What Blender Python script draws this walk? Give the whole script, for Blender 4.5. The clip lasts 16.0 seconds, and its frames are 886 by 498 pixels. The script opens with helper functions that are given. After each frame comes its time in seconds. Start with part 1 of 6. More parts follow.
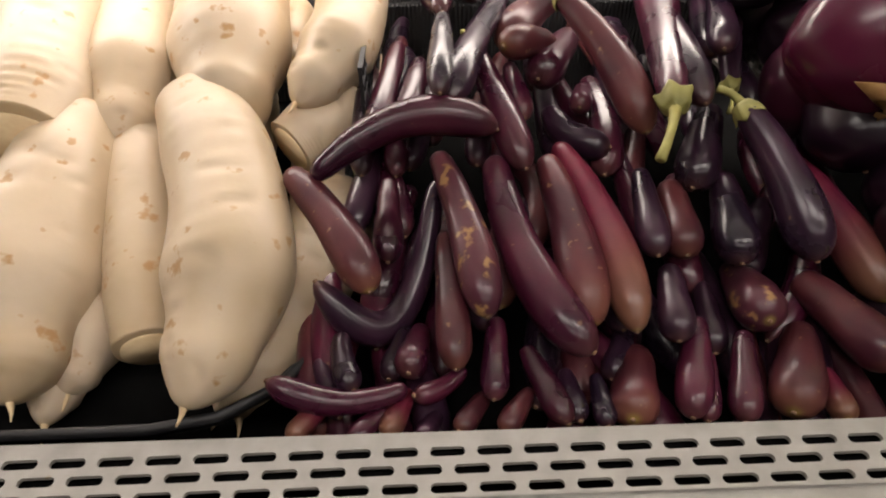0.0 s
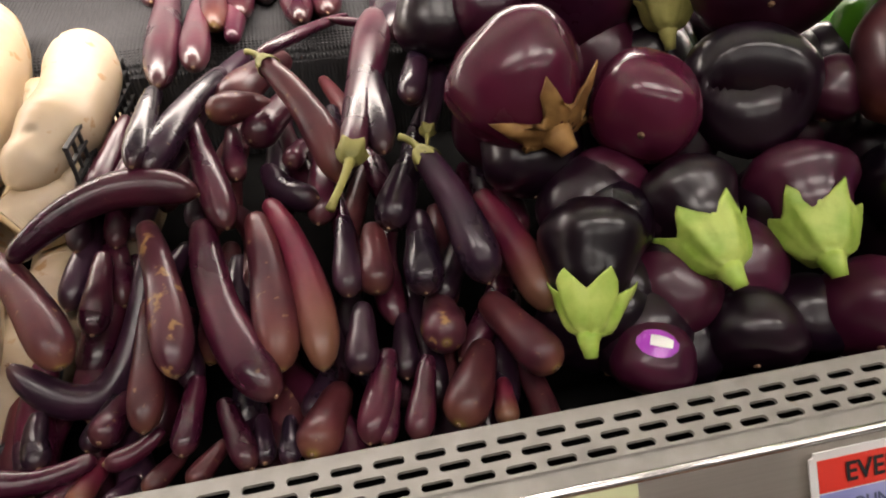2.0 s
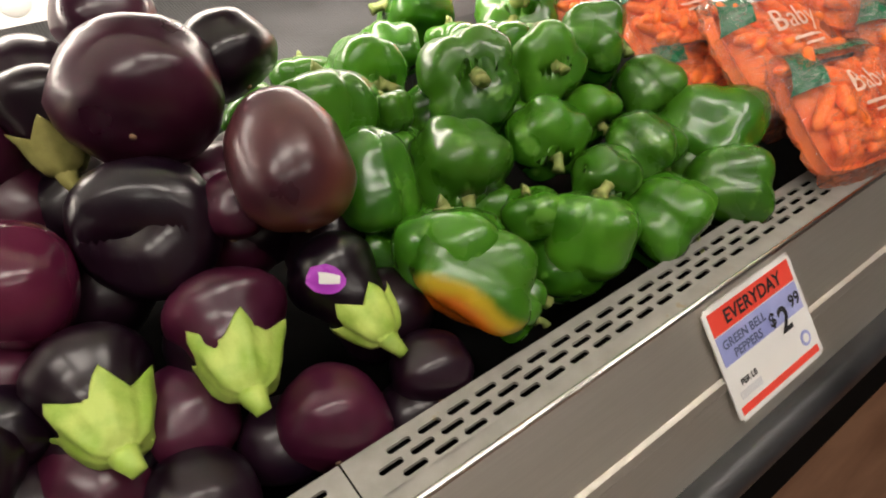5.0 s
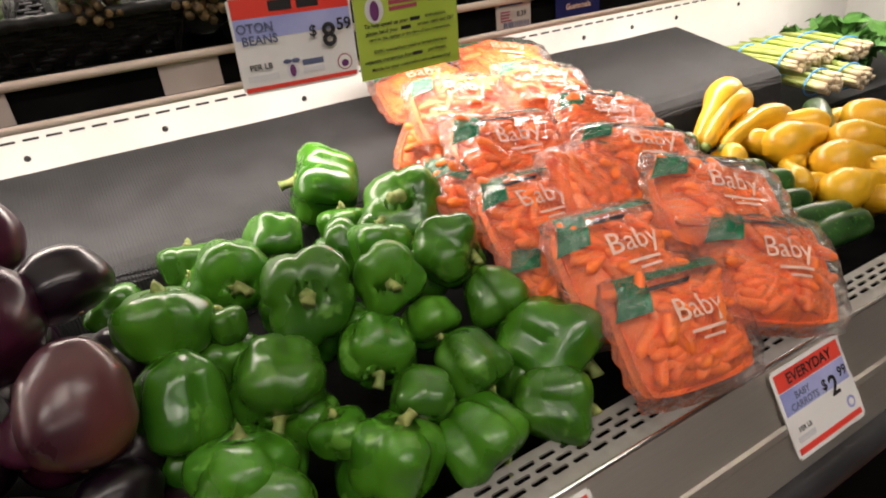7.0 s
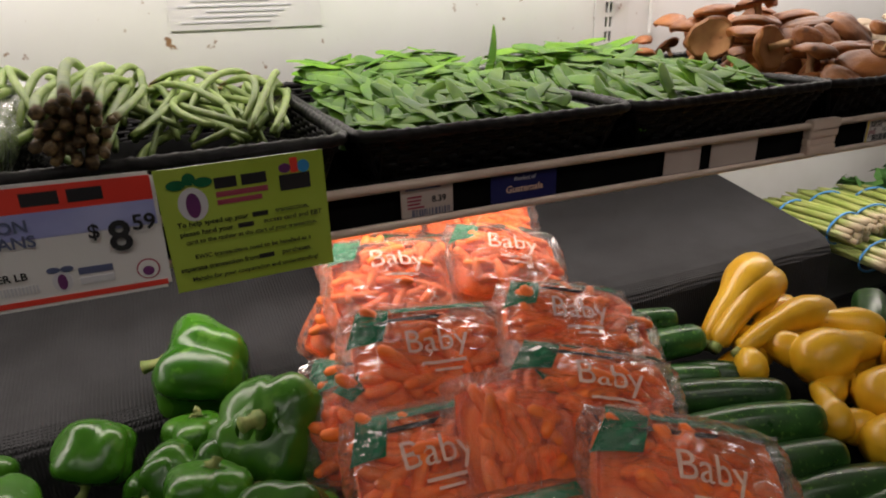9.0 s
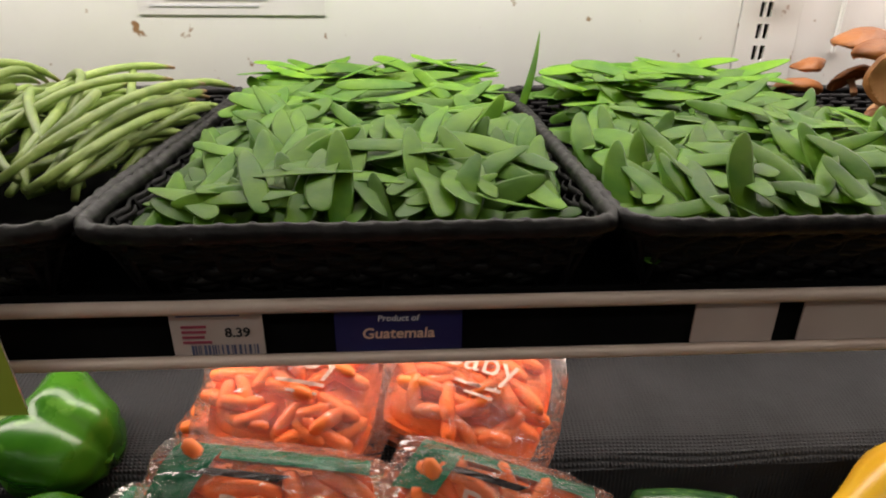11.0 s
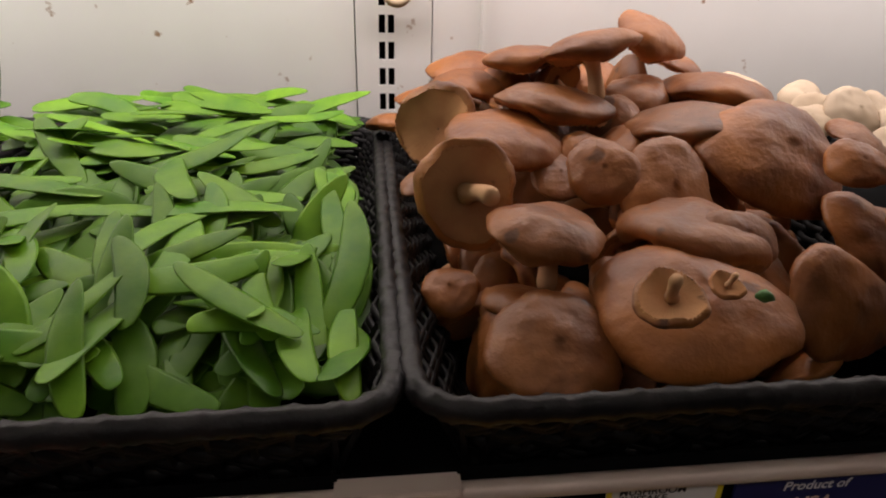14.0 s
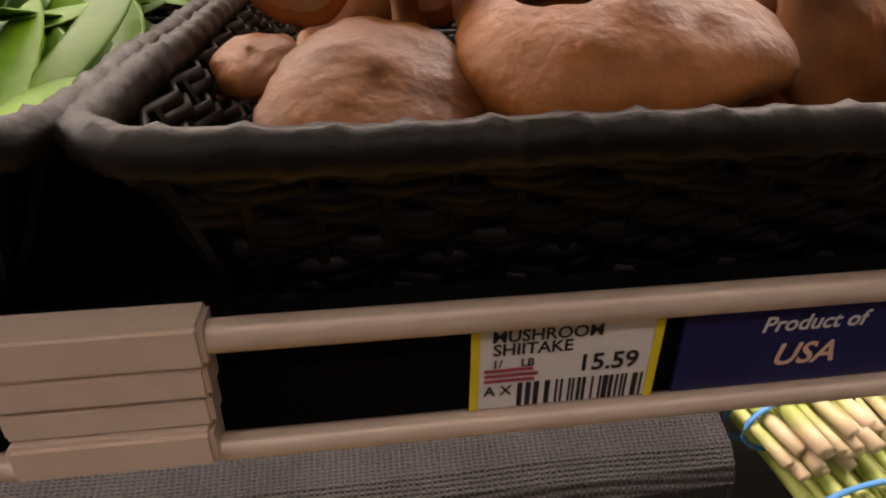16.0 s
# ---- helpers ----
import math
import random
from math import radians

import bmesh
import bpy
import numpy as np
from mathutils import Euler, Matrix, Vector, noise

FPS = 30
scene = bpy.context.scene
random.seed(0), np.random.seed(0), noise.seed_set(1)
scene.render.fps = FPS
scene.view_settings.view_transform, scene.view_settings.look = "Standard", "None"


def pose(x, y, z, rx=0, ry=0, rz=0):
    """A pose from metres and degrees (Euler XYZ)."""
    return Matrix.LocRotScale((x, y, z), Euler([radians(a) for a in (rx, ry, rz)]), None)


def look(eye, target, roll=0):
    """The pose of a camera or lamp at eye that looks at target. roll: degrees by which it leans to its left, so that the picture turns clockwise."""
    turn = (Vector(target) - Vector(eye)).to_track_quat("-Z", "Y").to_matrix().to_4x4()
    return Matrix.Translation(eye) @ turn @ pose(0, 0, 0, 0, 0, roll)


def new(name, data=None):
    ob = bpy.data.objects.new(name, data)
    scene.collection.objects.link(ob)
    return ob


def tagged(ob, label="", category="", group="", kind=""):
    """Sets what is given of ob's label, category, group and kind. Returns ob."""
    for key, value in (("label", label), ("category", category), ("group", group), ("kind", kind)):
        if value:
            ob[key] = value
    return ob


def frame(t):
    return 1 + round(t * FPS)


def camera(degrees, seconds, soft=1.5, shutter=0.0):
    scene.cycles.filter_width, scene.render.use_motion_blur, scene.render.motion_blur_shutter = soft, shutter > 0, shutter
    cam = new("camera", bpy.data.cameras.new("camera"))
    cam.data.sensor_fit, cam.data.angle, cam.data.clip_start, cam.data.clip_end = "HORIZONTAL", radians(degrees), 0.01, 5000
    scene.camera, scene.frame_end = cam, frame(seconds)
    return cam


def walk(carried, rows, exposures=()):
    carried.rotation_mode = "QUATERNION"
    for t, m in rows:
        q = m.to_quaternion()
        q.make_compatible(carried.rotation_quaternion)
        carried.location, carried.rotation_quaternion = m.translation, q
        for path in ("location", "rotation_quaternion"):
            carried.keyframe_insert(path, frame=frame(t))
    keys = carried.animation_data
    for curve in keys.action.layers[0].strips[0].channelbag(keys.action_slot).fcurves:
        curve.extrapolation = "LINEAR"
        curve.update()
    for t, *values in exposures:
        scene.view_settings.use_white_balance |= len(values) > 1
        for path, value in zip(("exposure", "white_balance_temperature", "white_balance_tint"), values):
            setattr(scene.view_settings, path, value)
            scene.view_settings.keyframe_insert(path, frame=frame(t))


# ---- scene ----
cam = camera(71.1, 16.0, soft=2.0)
PATH = [
    (0, (0.285, 0.025, 1.206), (0.321, 1.575, -0.058), -0.7),
    (0.5, (0.344, 0.015, 1.225), (0.438, 1.558, -0.043), -1.7),
    (1, (0.395, 0.009, 1.228), (0.558, 1.571, -0.01), -2.3),
    (1.5, (0.428, 0.0, 1.231), (0.635, 1.565, 0.003), -2.8),
    (2, (0.465, -0.017, 1.235), (0.76, 1.567, 0.049), -2.1),
    (2.5, (0.524, -0.041, 1.237), (0.96, 1.558, 0.117), -3.3),
    (3, (0.583, -0.044, 1.242), (1.145, 1.524, 0.136), -3.7),
    (3.5, (0.645, -0.037, 1.238), (1.341, 1.471, 0.124), -4.6),
    (4, (0.709, -0.041, 1.245), (1.477, 1.432, 0.132), -5.7),
    (4.5, (0.753, -0.047, 1.254), (1.588, 1.384, 0.134), -6.0),
    (5, (0.805, -0.05, 1.262), (1.692, 1.339, 0.13), -6.4),
    (5.2, (0.828, -0.053, 1.256), (1.752, 1.332, 0.147), -6.2),
    (7.3, (1.064, -0.17, 1.43), (1.841, 1.429, 0.514), -4.6),
    (7.5, (1.065, -0.176, 1.434), (1.798, 1.455, 0.538), -3.8),
    (8, (1.124, -0.133, 1.437), (1.836, 1.526, 0.577), -2.6),
    (8.5, (1.265, -0.053, 1.457), (1.99, 1.635, 0.666), -2.1),
    (9, (1.379, 0.011, 1.473), (2.11, 1.722, 0.74), -1.9),
    (9.2, (1.419, 0.028, 1.47), (2.121, 1.759, 0.754), -1.8),
    (11.3, (1.78, 0.288, 1.5), (1.853, 2.106, 0.671), 0.8),
    (11.5, (1.797, 0.315, 1.498), (1.86, 2.129, 0.659), 0.9),
    (12, (1.867, 0.346, 1.523), (1.911, 2.153, 0.668), 0.7),
    (12.5, (1.996, 0.354, 1.539), (2.055, 2.164, 0.691), 1.0),
    (13, (2.116, 0.378, 1.53), (2.245, 2.194, 0.703), 1.0),
    (13.5, (2.179, 0.388, 1.529), (2.382, 2.193, 0.69), 1.7),
    (14, (2.226, 0.396, 1.527), (2.449, 2.191, 0.675), 1.6),
    (14.5, (2.264, 0.42, 1.506), (2.494, 2.206, 0.637), 1.5),
    (15, (2.287, 0.442, 1.463), (2.546, 2.229, 0.602), 1.6),
    (15.5, (2.299, 0.444, 1.428), (2.538, 2.211, 0.522), 0.8),
    (16, (2.309, 0.465, 1.401), (2.553, 2.198, 0.433), 0.4),
]
walk(cam, [(t, look(eye, target, roll)) for t, eye, target, roll in PATH],
     exposures=[(0.0, 0.99, 6450, 12), (2.0, 1.13, 6450, 12), (5.0, 1.42, 6600, 8), (7.3, 0.75, 6500, 12), (8.0, -0.12, 6400, 13), (9.0, -0.62, 6350, 12), (11.5, -0.5, 6400, 10), (13.0, -0.70, 6400, 16), (14.5, -0.90, 6500, 19), (15.4, -0.80, 7000, 23), (16.0, 0.05, 7200, 23)])

# ---------- light ----------
world = bpy.data.worlds.new("store_air")
scene.world = world
world.use_nodes = True
world.node_tree.nodes["Background"].inputs[0].default_value = (0.9, 0.95, 1.0, 1)
world.node_tree.nodes["Background"].inputs[1].default_value = 0.001


def lamp(name, m, sx, sy, watts, colour):
    data = bpy.data.lights.new(name, "AREA")
    data.shape, data.size, data.size_y, data.energy, data.color = "RECTANGLE", sx, sy, watts, colour
    ob = new(name, data)
    ob.matrix_world = m
    return tagged(ob, kind="structure")


WARM = (1.0, 0.885, 0.78)
# tube under the upper shelf, tube under the canopy, ceiling panels of the store
lamp("shelf_tube_light", look((1.3, 0.84, 1.252), (1.3, 0.86, 0.9)), 4.0, 0.09, 15.5, WARM)
lamp("canopy_tube_light", look((1.3, 1.00, 1.80), (1.3, 1.22, 1.45)), 4.0, 0.05, 31.0, (1.0, 0.90, 0.83))
for cx in (-0.6, 1.0, 2.6):
    for cy, watts in ((-0.75, 5.8), (-2.3, 1.7)):
        lamp("ceiling_panel_light", look((cx, cy, 3.15), (cx, cy + 0.01, 0.0)), 1.2, 0.3, watts, (1.0, 0.885, 0.80))

# ---------- materials ----------


def mat(name, c1, c2=None, scale=30.0, rough=0.5, bump=0.15, metal=0.0, coat=0.0, spread=0.0, detail=6.0, stretch=(1, 1, 1), fine=0.0, sss=0.0, spots=None, spot_scale=60.0, spot_cut=0.68, along=None, vary=1.0):
    """Two colours mixed by noise, shifted from object to object, with bump, spots and a change of colour along the fruit."""
    m = bpy.data.materials.new(name)
    m.use_nodes = True
    n, ln = m.node_tree.nodes, m.node_tree.links
    b = n["Principled BSDF"]
    tc = n.new("ShaderNodeTexCoord")
    mp = n.new("ShaderNodeMapping")
    mp.inputs["Scale"].default_value = stretch
    ln.new(tc.outputs["Object"], mp.inputs[0])
    info = n.new("ShaderNodeObjectInfo")
    off = n.new("ShaderNodeVectorMath")
    off.operation = "ADD"
    sc = n.new("ShaderNodeMath")
    sc.operation = "MULTIPLY"
    sc.inputs[1].default_value = 37.0
    ln.new(info.outputs["Random"], sc.inputs[0])
    ln.new(mp.outputs[0], off.inputs[0])
    ln.new(sc.outputs[0], off.inputs[1])
    nz = n.new("ShaderNodeTexNoise")
    nz.inputs["Scale"].default_value, nz.inputs["Detail"].default_value = scale, detail
    ln.new(off.outputs[0], nz.inputs["Vector"])
    ramp = n.new("ShaderNodeValToRGB")
    ramp.color_ramp.elements[0].position, ramp.color_ramp.elements[1].position = 0.36, 0.64
    ramp.color_ramp.elements[0].color, ramp.color_ramp.elements[1].color = (*c1, 1), (*(c2 or c1), 1)
    ln.new(nz.outputs["Fac"], ramp.inputs[0])
    colour = ramp.outputs[0]

    def mixed(a, fac, second):
        mx = n.new("ShaderNodeMix")
        mx.data_type = "RGBA"
        ln.new(a, mx.inputs[6])
        if isinstance(second, tuple):
            mx.inputs[7].default_value = (*second, 1)
        else:
            ln.new(second, mx.inputs[7])
        ln.new(fac, mx.inputs[0])
        return mx.outputs[2]

    if along:
        at = n.new("ShaderNodeAttribute")
        at.attribute_name = "along"
        for lo, hi, c, wobble in along:
            ad = n.new("ShaderNodeMath")
            ad.operation = "MULTIPLY_ADD"
            ad.inputs[1].default_value, ad.inputs[2].default_value = wobble, -wobble / 2
            ln.new(nz.outputs["Fac"], ad.inputs[0])
            su = n.new("ShaderNodeMath")
            ln.new(ad.outputs[0], su.inputs[0])
            ln.new(at.outputs["Fac"], su.inputs[1])
            mr = n.new("ShaderNodeMapRange")
            mr.interpolation_type = "SMOOTHSTEP"
            mr.inputs[1].default_value, mr.inputs[2].default_value = lo, hi
            ln.new(su.outputs[0], mr.inputs[0])
            colour = mixed(colour, mr.outputs[0], c)
    if spots:
        sp = n.new("ShaderNodeTexNoise")
        sp.inputs["Scale"].default_value, sp.inputs["Detail"].default_value = spot_scale, 3.0
        ln.new(off.outputs[0], sp.inputs["Vector"])
        mr = n.new("ShaderNodeMapRange")
        mr.inputs[1].default_value, mr.inputs[2].default_value = spot_cut, spot_cut + 0.06
        ln.new(sp.outputs["Fac"], mr.inputs[0])
        colour = mixed(colour, mr.outputs[0], spots)
    if spread:
        hs = n.new("ShaderNodeHueSaturation")
        mr = n.new("ShaderNodeMapRange")
        mr.inputs[3].default_value, mr.inputs[4].default_value = 1 - spread, 1 + spread
        ln.new(info.outputs["Random"], mr.inputs[0])
        ln.new(mr.outputs[0], hs.inputs["Value"])
        ln.new(colour, hs.inputs["Color"])
        colour = hs.outputs[0]
    ln.new(colour, b.inputs["Base Color"])
    rr = n.new("ShaderNodeMapRange")
    rr.inputs[3].default_value, rr.inputs[4].default_value = max(0.03, rough - 0.1 * vary), min(1.0, rough + 0.12 * vary)
    ln.new(nz.outputs["Fac"], rr.inputs[0])
    ln.new(rr.outputs[0], b.inputs["Roughness"])
    b.inputs["Metallic"].default_value = metal
    b.inputs["Coat Weight"].default_value, b.inputs["Coat Roughness"].default_value = coat, 0.20
    if sss:
        b.inputs["Subsurface Weight"].default_value = sss
        b.inputs["Subsurface Radius"].default_value = (0.012, 0.008, 0.004)
        b.inputs["Subsurface Scale"].default_value = 0.5
    if bump:
        bp = n.new("ShaderNodeBump")
        bp.inputs["Strength"].default_value, bp.inputs["Distance"].default_value = bump, 0.004
        ln.new(nz.outputs["Fac"], bp.inputs["Height"])
        last = bp
        if fine:
            nf = n.new("ShaderNodeTexNoise")
            nf.inputs["Scale"].default_value = scale * 9
            ln.new(off.outputs[0], nf.inputs["Vector"])
            b2 = n.new("ShaderNodeBump")
            b2.inputs["Strength"].default_value, b2.inputs["Distance"].default_value = fine, 0.001
            ln.new(nf.outputs["Fac"], b2.inputs["Height"])
            ln.new(bp.outputs[0], b2.inputs["Normal"])
            last = b2
        ln.new(last.outputs[0], b.inputs["Normal"])
    return m


def glow(name, colour, strength):
    m = bpy.data.materials.new(name)
    m.use_nodes = True
    b = m.node_tree.nodes["Principled BSDF"]
    b.inputs["Base Color"].default_value = (*colour, 1)
    b.inputs["Emission Color"].default_value, b.inputs["Emission Strength"].default_value = (*colour, 1), strength
    return m


def film_material(name, haze, tint):
    """Thin clear plastic: clear, with wrinkled gloss and a little haze."""
    m = bpy.data.materials.new(name)
    m.use_nodes = True
    n, ln = m.node_tree.nodes, m.node_tree.links
    n.remove(n["Principled BSDF"])
    tc, nz, bp = n.new("ShaderNodeTexCoord"), n.new("ShaderNodeTexNoise"), n.new("ShaderNodeBump")
    mp = n.new("ShaderNodeMapping")
    mp.inputs["Scale"].default_value, mp.inputs["Rotation"].default_value = (1, 2.6, 1), (0, 0, 0.6)
    nz.inputs["Scale"].default_value, nz.inputs["Detail"].default_value, nz.inputs["Distortion"].default_value = 32.0, 4.0, 1.8
    ln.new(tc.outputs["Object"], mp.inputs[0])
    ln.new(mp.outputs[0], nz.inputs["Vector"])
    bp.inputs["Strength"].default_value, bp.inputs["Distance"].default_value = 0.95, 0.014
    ln.new(nz.outputs["Fac"], bp.inputs["Height"])
    clear, gloss, dull = n.new("ShaderNodeBsdfTransparent"), n.new("ShaderNodeBsdfGlossy"), n.new("ShaderNodeBsdfDiffuse")
    clear.inputs[0].default_value, dull.inputs[0].default_value = (*tint, 1), (0.8, 0.8, 0.8, 1)
    gloss.inputs["Roughness"].default_value = 0.11
    fr = n.new("ShaderNodeFresnel")
    fr.inputs[0].default_value = 1.42
    ln.new(bp.outputs[0], fr.inputs["Normal"])
    ln.new(bp.outputs[0], gloss.inputs["Normal"])
    a, c = n.new("ShaderNodeMixShader"), n.new("ShaderNodeMixShader")
    a.inputs[0].default_value = haze
    ln.new(clear.outputs[0], a.inputs[1])
    ln.new(dull.outputs[0], a.inputs[2])
    ln.new(fr.outputs[0], c.inputs[0])
    ln.new(a.outputs[0], c.inputs[1])
    ln.new(gloss.outputs[0], c.inputs[2])
    ln.new(c.outputs[0], n["Material Output"].inputs[0])
    return m


def liner_material():
    """Knitted grey-black rubber matting."""
    m = mat("liner_knit", (0.019, 0.019, 0.021), (0.034, 0.034, 0.037), 14.0, 0.75, 0.1)
    n, ln = m.node_tree.nodes, m.node_tree.links
    tc = n.new("ShaderNodeTexCoord")
    w1, w2 = n.new("ShaderNodeTexWave"), n.new("ShaderNodeTexWave")
    for w, d, s in ((w1, "X", 62.0), (w2, "Y", 105.0)):
        w.bands_direction = d
        w.inputs["Scale"].default_value, w.inputs["Distortion"].default_value, w.inputs["Detail Scale"].default_value = s, 1.8, 2.0
        ln.new(tc.outputs["Object"], w.inputs["Vector"])
    mul = n.new("ShaderNodeMath")
    mul.operation = "MULTIPLY"
    ln.new(w1.outputs["Fac"], mul.inputs[0])
    ln.new(w2.outputs["Fac"], mul.inputs[1])
    bp = n.new("ShaderNodeBump")
    bp.inputs["Strength"].default_value, bp.inputs["Distance"].default_value = 0.7, 0.003
    ln.new(mul.outputs[0], bp.inputs["Height"])
    ln.new(bp.outputs[0], n["Principled BSDF"].inputs["Normal"])
    return m


STEEL = mat("brushed_steel", (0.70, 0.66, 0.61), (0.74, 0.70, 0.65), 14.0, 0.44, 0.015, metal=1.0, stretch=(1, 40, 40), vary=0.2)
CHROME = mat("polished_edge", (0.75, 0.74, 0.72), None, 20.0, 0.14, 0.02, metal=1.0)
GRILLE = mat("grille_paint", (0.215, 0.205, 0.188), (0.275, 0.262, 0.24), 35.0, 0.45, 0.08, spots=(0.22, 0.17, 0.10), spot_scale=45.0, spot_cut=0.72)
WHITE = mat("white_enamel", (0.79, 0.79, 0.755), (0.85, 0.85, 0.825), 4.0, 0.35, 0.05, spots=(0.30, 0.17, 0.08), spot_scale=42.0, spot_cut=0.69)
LOWER_WHITE = mat("lower_panel_enamel", (0.72, 0.72, 0.69), (0.80, 0.80, 0.78), 5.0, 0.4, 0.04)
CHANNEL = mat("channel_plastic", (0.64, 0.51, 0.43), (0.71, 0.59, 0.50), 20.0, 0.4, 0.05)
BLACK = mat("black_plastic", (0.010, 0.010, 0.011), (0.018, 0.018, 0.020), 25.0, 0.5, 0.15)
RUBBER = mat("black_bumper", (0.012, 0.012, 0.014), (0.03, 0.03, 0.033), 12.0, 0.35, 0.05)
WICKER = mat("black_wicker", (0.003, 0.0028, 0.003), (0.009, 0.008, 0.008), 55.0, 0.5, 0.35)
RIM = mat("grey_black_rim", (0.006, 0.0056, 0.006), (0.017, 0.0155, 0.0155), 60.0, 0.45, 0.6)
WICKER.node_tree.nodes["Principled BSDF"].inputs["Specular IOR Level"].default_value = 0.22
RIM.node_tree.nodes["Principled BSDF"].inputs["Specular IOR Level"].default_value = 0.28
DECK = mat("deck_matting", (0.004, 0.004, 0.004), (0.007, 0.007, 0.007), 25.0, 0.85, 0.15)
DECK.node_tree.nodes["Principled BSDF"].inputs["Specular IOR Level"].default_value = 0.03
LINER = liner_material()
FLOOR = mat("floor_boards", (0.12, 0.055, 0.030), (0.19, 0.095, 0.055), 3.0, 0.38, 0.05, stretch=(1, 7, 1))
# Unseen store walls and ceiling, kept dark to cut fill light on the produce.
PAINT = mat("store_paint", (0.24, 0.235, 0.22), (0.30, 0.295, 0.275), 2.0, 0.7, 0.03)
CEILING = mat("ceiling_paint", (0.42, 0.42, 0.41), (0.48, 0.48, 0.47), 2.0, 0.8, 0.03)
PANEL_GLOW = glow("light_diffuser", (1.0, 0.96, 0.88), 3.0)

LONG_SKINS = [
    mat("eggplant_black", (0.012, 0.006, 0.014), (0.035, 0.012, 0.026), 16.0, 0.28, 0.16, coat=0.3, spread=0.3, fine=0.12, spots=(0.11, 0.06, 0.045), spot_scale=120.0, spot_cut=0.70, along=[(0.80, 1.02, (0.07, 0.03, 0.03), 0.2)]),
    mat("eggplant_purple", (0.030, 0.004, 0.015), (0.072, 0.010, 0.025), 16.0, 0.28, 0.16, coat=0.3, spread=0.3, fine=0.12, spots=(0.17, 0.09, 0.06), spot_scale=120.0, spot_cut=0.69, along=[(0.72, 1.05, (0.085, 0.03, 0.03), 0.4)]),
    mat("eggplant_brown", (0.044, 0.009, 0.016), (0.096, 0.022, 0.025), 16.0, 0.36, 0.14, coat=0.15, spread=0.25, fine=0.12, spots=(0.22, 0.12, 0.07), spot_scale=110.0, spot_cut=0.67, along=[(0.70, 1.05, (0.17, 0.065, 0.042), 0.4), (0.925, 1.02, (0.28, 0.21, 0.05), 0.16)]),
    mat("eggplant_magenta", (0.080, 0.007, 0.024), (0.150, 0.016, 0.034), 16.0, 0.33, 0.12, coat=0.2, spread=0.2, fine=0.1, along=[(0.45, 0.85, (0.17, 0.075, 0.045), 0.25), (0.90, 1.02, (0.25, 0.22, 0.05), 0.1)]),
    mat("eggplant_scarred", (0.060, 0.014, 0.026), (0.095, 0.026, 0.034), 16.0, 0.32, 0.12, coat=0.2, fine=0.2, spots=(0.30, 0.17, 0.07), spot_scale=55.0, spot_cut=0.58, stretch=(1, 1, 1), along=[(0.92, 1.02, (0.33, 0.26, 0.06), 0.15)]),
]
ROUND_SKINS = [
    mat("globe_black", (0.005, 0.002, 0.006), (0.014, 0.004, 0.010), 9.0, 0.30, 0.14, coat=0.3, spread=0.3, fine=0.10),
    mat("globe_purple", (0.028, 0.004, 0.015), (0.058, 0.008, 0.024), 9.0, 0.30, 0.14, coat=0.3, spread=0.3, fine=0.10),
    mat("globe_maroon", (0.065, 0.006, 0.024), (0.105, 0.011, 0.036), 8.0, 0.22, 0.08, coat=0.4, spread=0.2, fine=0.05),
    mat("globe_bruised", (0.024, 0.006, 0.014), (0.075, 0.020, 0.022), 9.0, 0.28, 0.15, coat=0.3, fine=0.1, along=[(0.62, 1.0, (0.15, 0.05, 0.028), 0.7)]),
]
for skin in ROUND_SKINS + LONG_SKINS:
    skin.node_tree.nodes["Principled BSDF"].inputs["Specular IOR Level"].default_value = 0.36
CALYX = mat("green_calyx", (0.26, 0.41, 0.05), (0.46, 0.58, 0.13), 38.0, 0.5, 0.6, spread=0.12)
CALYX_DRY = mat("dry_calyx", (0.17, 0.080, 0.020), (0.34, 0.19, 0.06), 40.0, 0.65, 0.5, spread=0.15)
CALYX_DULL = mat("olive_calyx", (0.20, 0.19, 0.05), (0.36, 0.33, 0.10), 40.0, 0.6, 0.4)
PEPPER = mat("green_pepper_skin", (0.026, 0.112, 0.006), (0.060, 0.195, 0.011), 11.0, 0.26, 0.10, coat=0.2, spread=0.3, fine=0.05, spots=(0.10, 0.26, 0.03), spot_scale=25.0, spot_cut=0.62)
PEPPER_TURN = mat("turning_pepper_skin", (0.028, 0.115, 0.006), (0.062, 0.195, 0.011), 11.0, 0.26, 0.10, coat=0.2, fine=0.05, along=[(0.60, 0.70, (0.48, 0.33, 0.02), 0.25), (0.70, 0.82, (0.72, 0.16, 0.012), 0.2)])
PEPPER_STEM = mat("pepper_stem", (0.16, 0.22, 0.05), (0.30, 0.32, 0.10), 50.0, 0.6, 0.3, spread=0.2)
DAIKON = mat("daikon_skin", (0.46, 0.350, 0.220), (0.60, 0.485, 0.350), 7.0, 0.42, 0.40, spread=0.05, fine=0.12, sss=0.15, spots=(0.42, 0.25, 0.11), spot_scale=48.0, spot_cut=0.635, along=[(0.90, 1.1, (0.70, 0.56, 0.33), 0.1)])
DAIKON_CUT = mat("daikon_cut_face", (0.70, 0.52, 0.30), (0.78, 0.62, 0.38), 60.0, 0.6, 0.2)
CARROT = mat("baby_carrot_skin", (0.87, 0.158, 0.018), (0.94, 0.222, 0.032), 40.0, 0.45, 0.2, spread=0.16)
CARROT_MASS = mat("carrot_heap", (0.83, 0.144, 0.015), (0.90, 0.200, 0.025), 60.0, 0.5, 0.8)
FILM = film_material("bag_film", 0.045, (1.0, 0.98, 0.96))
WRAP = film_material("bundle_wrap", 0.62, (0.96, 0.98, 0.96))
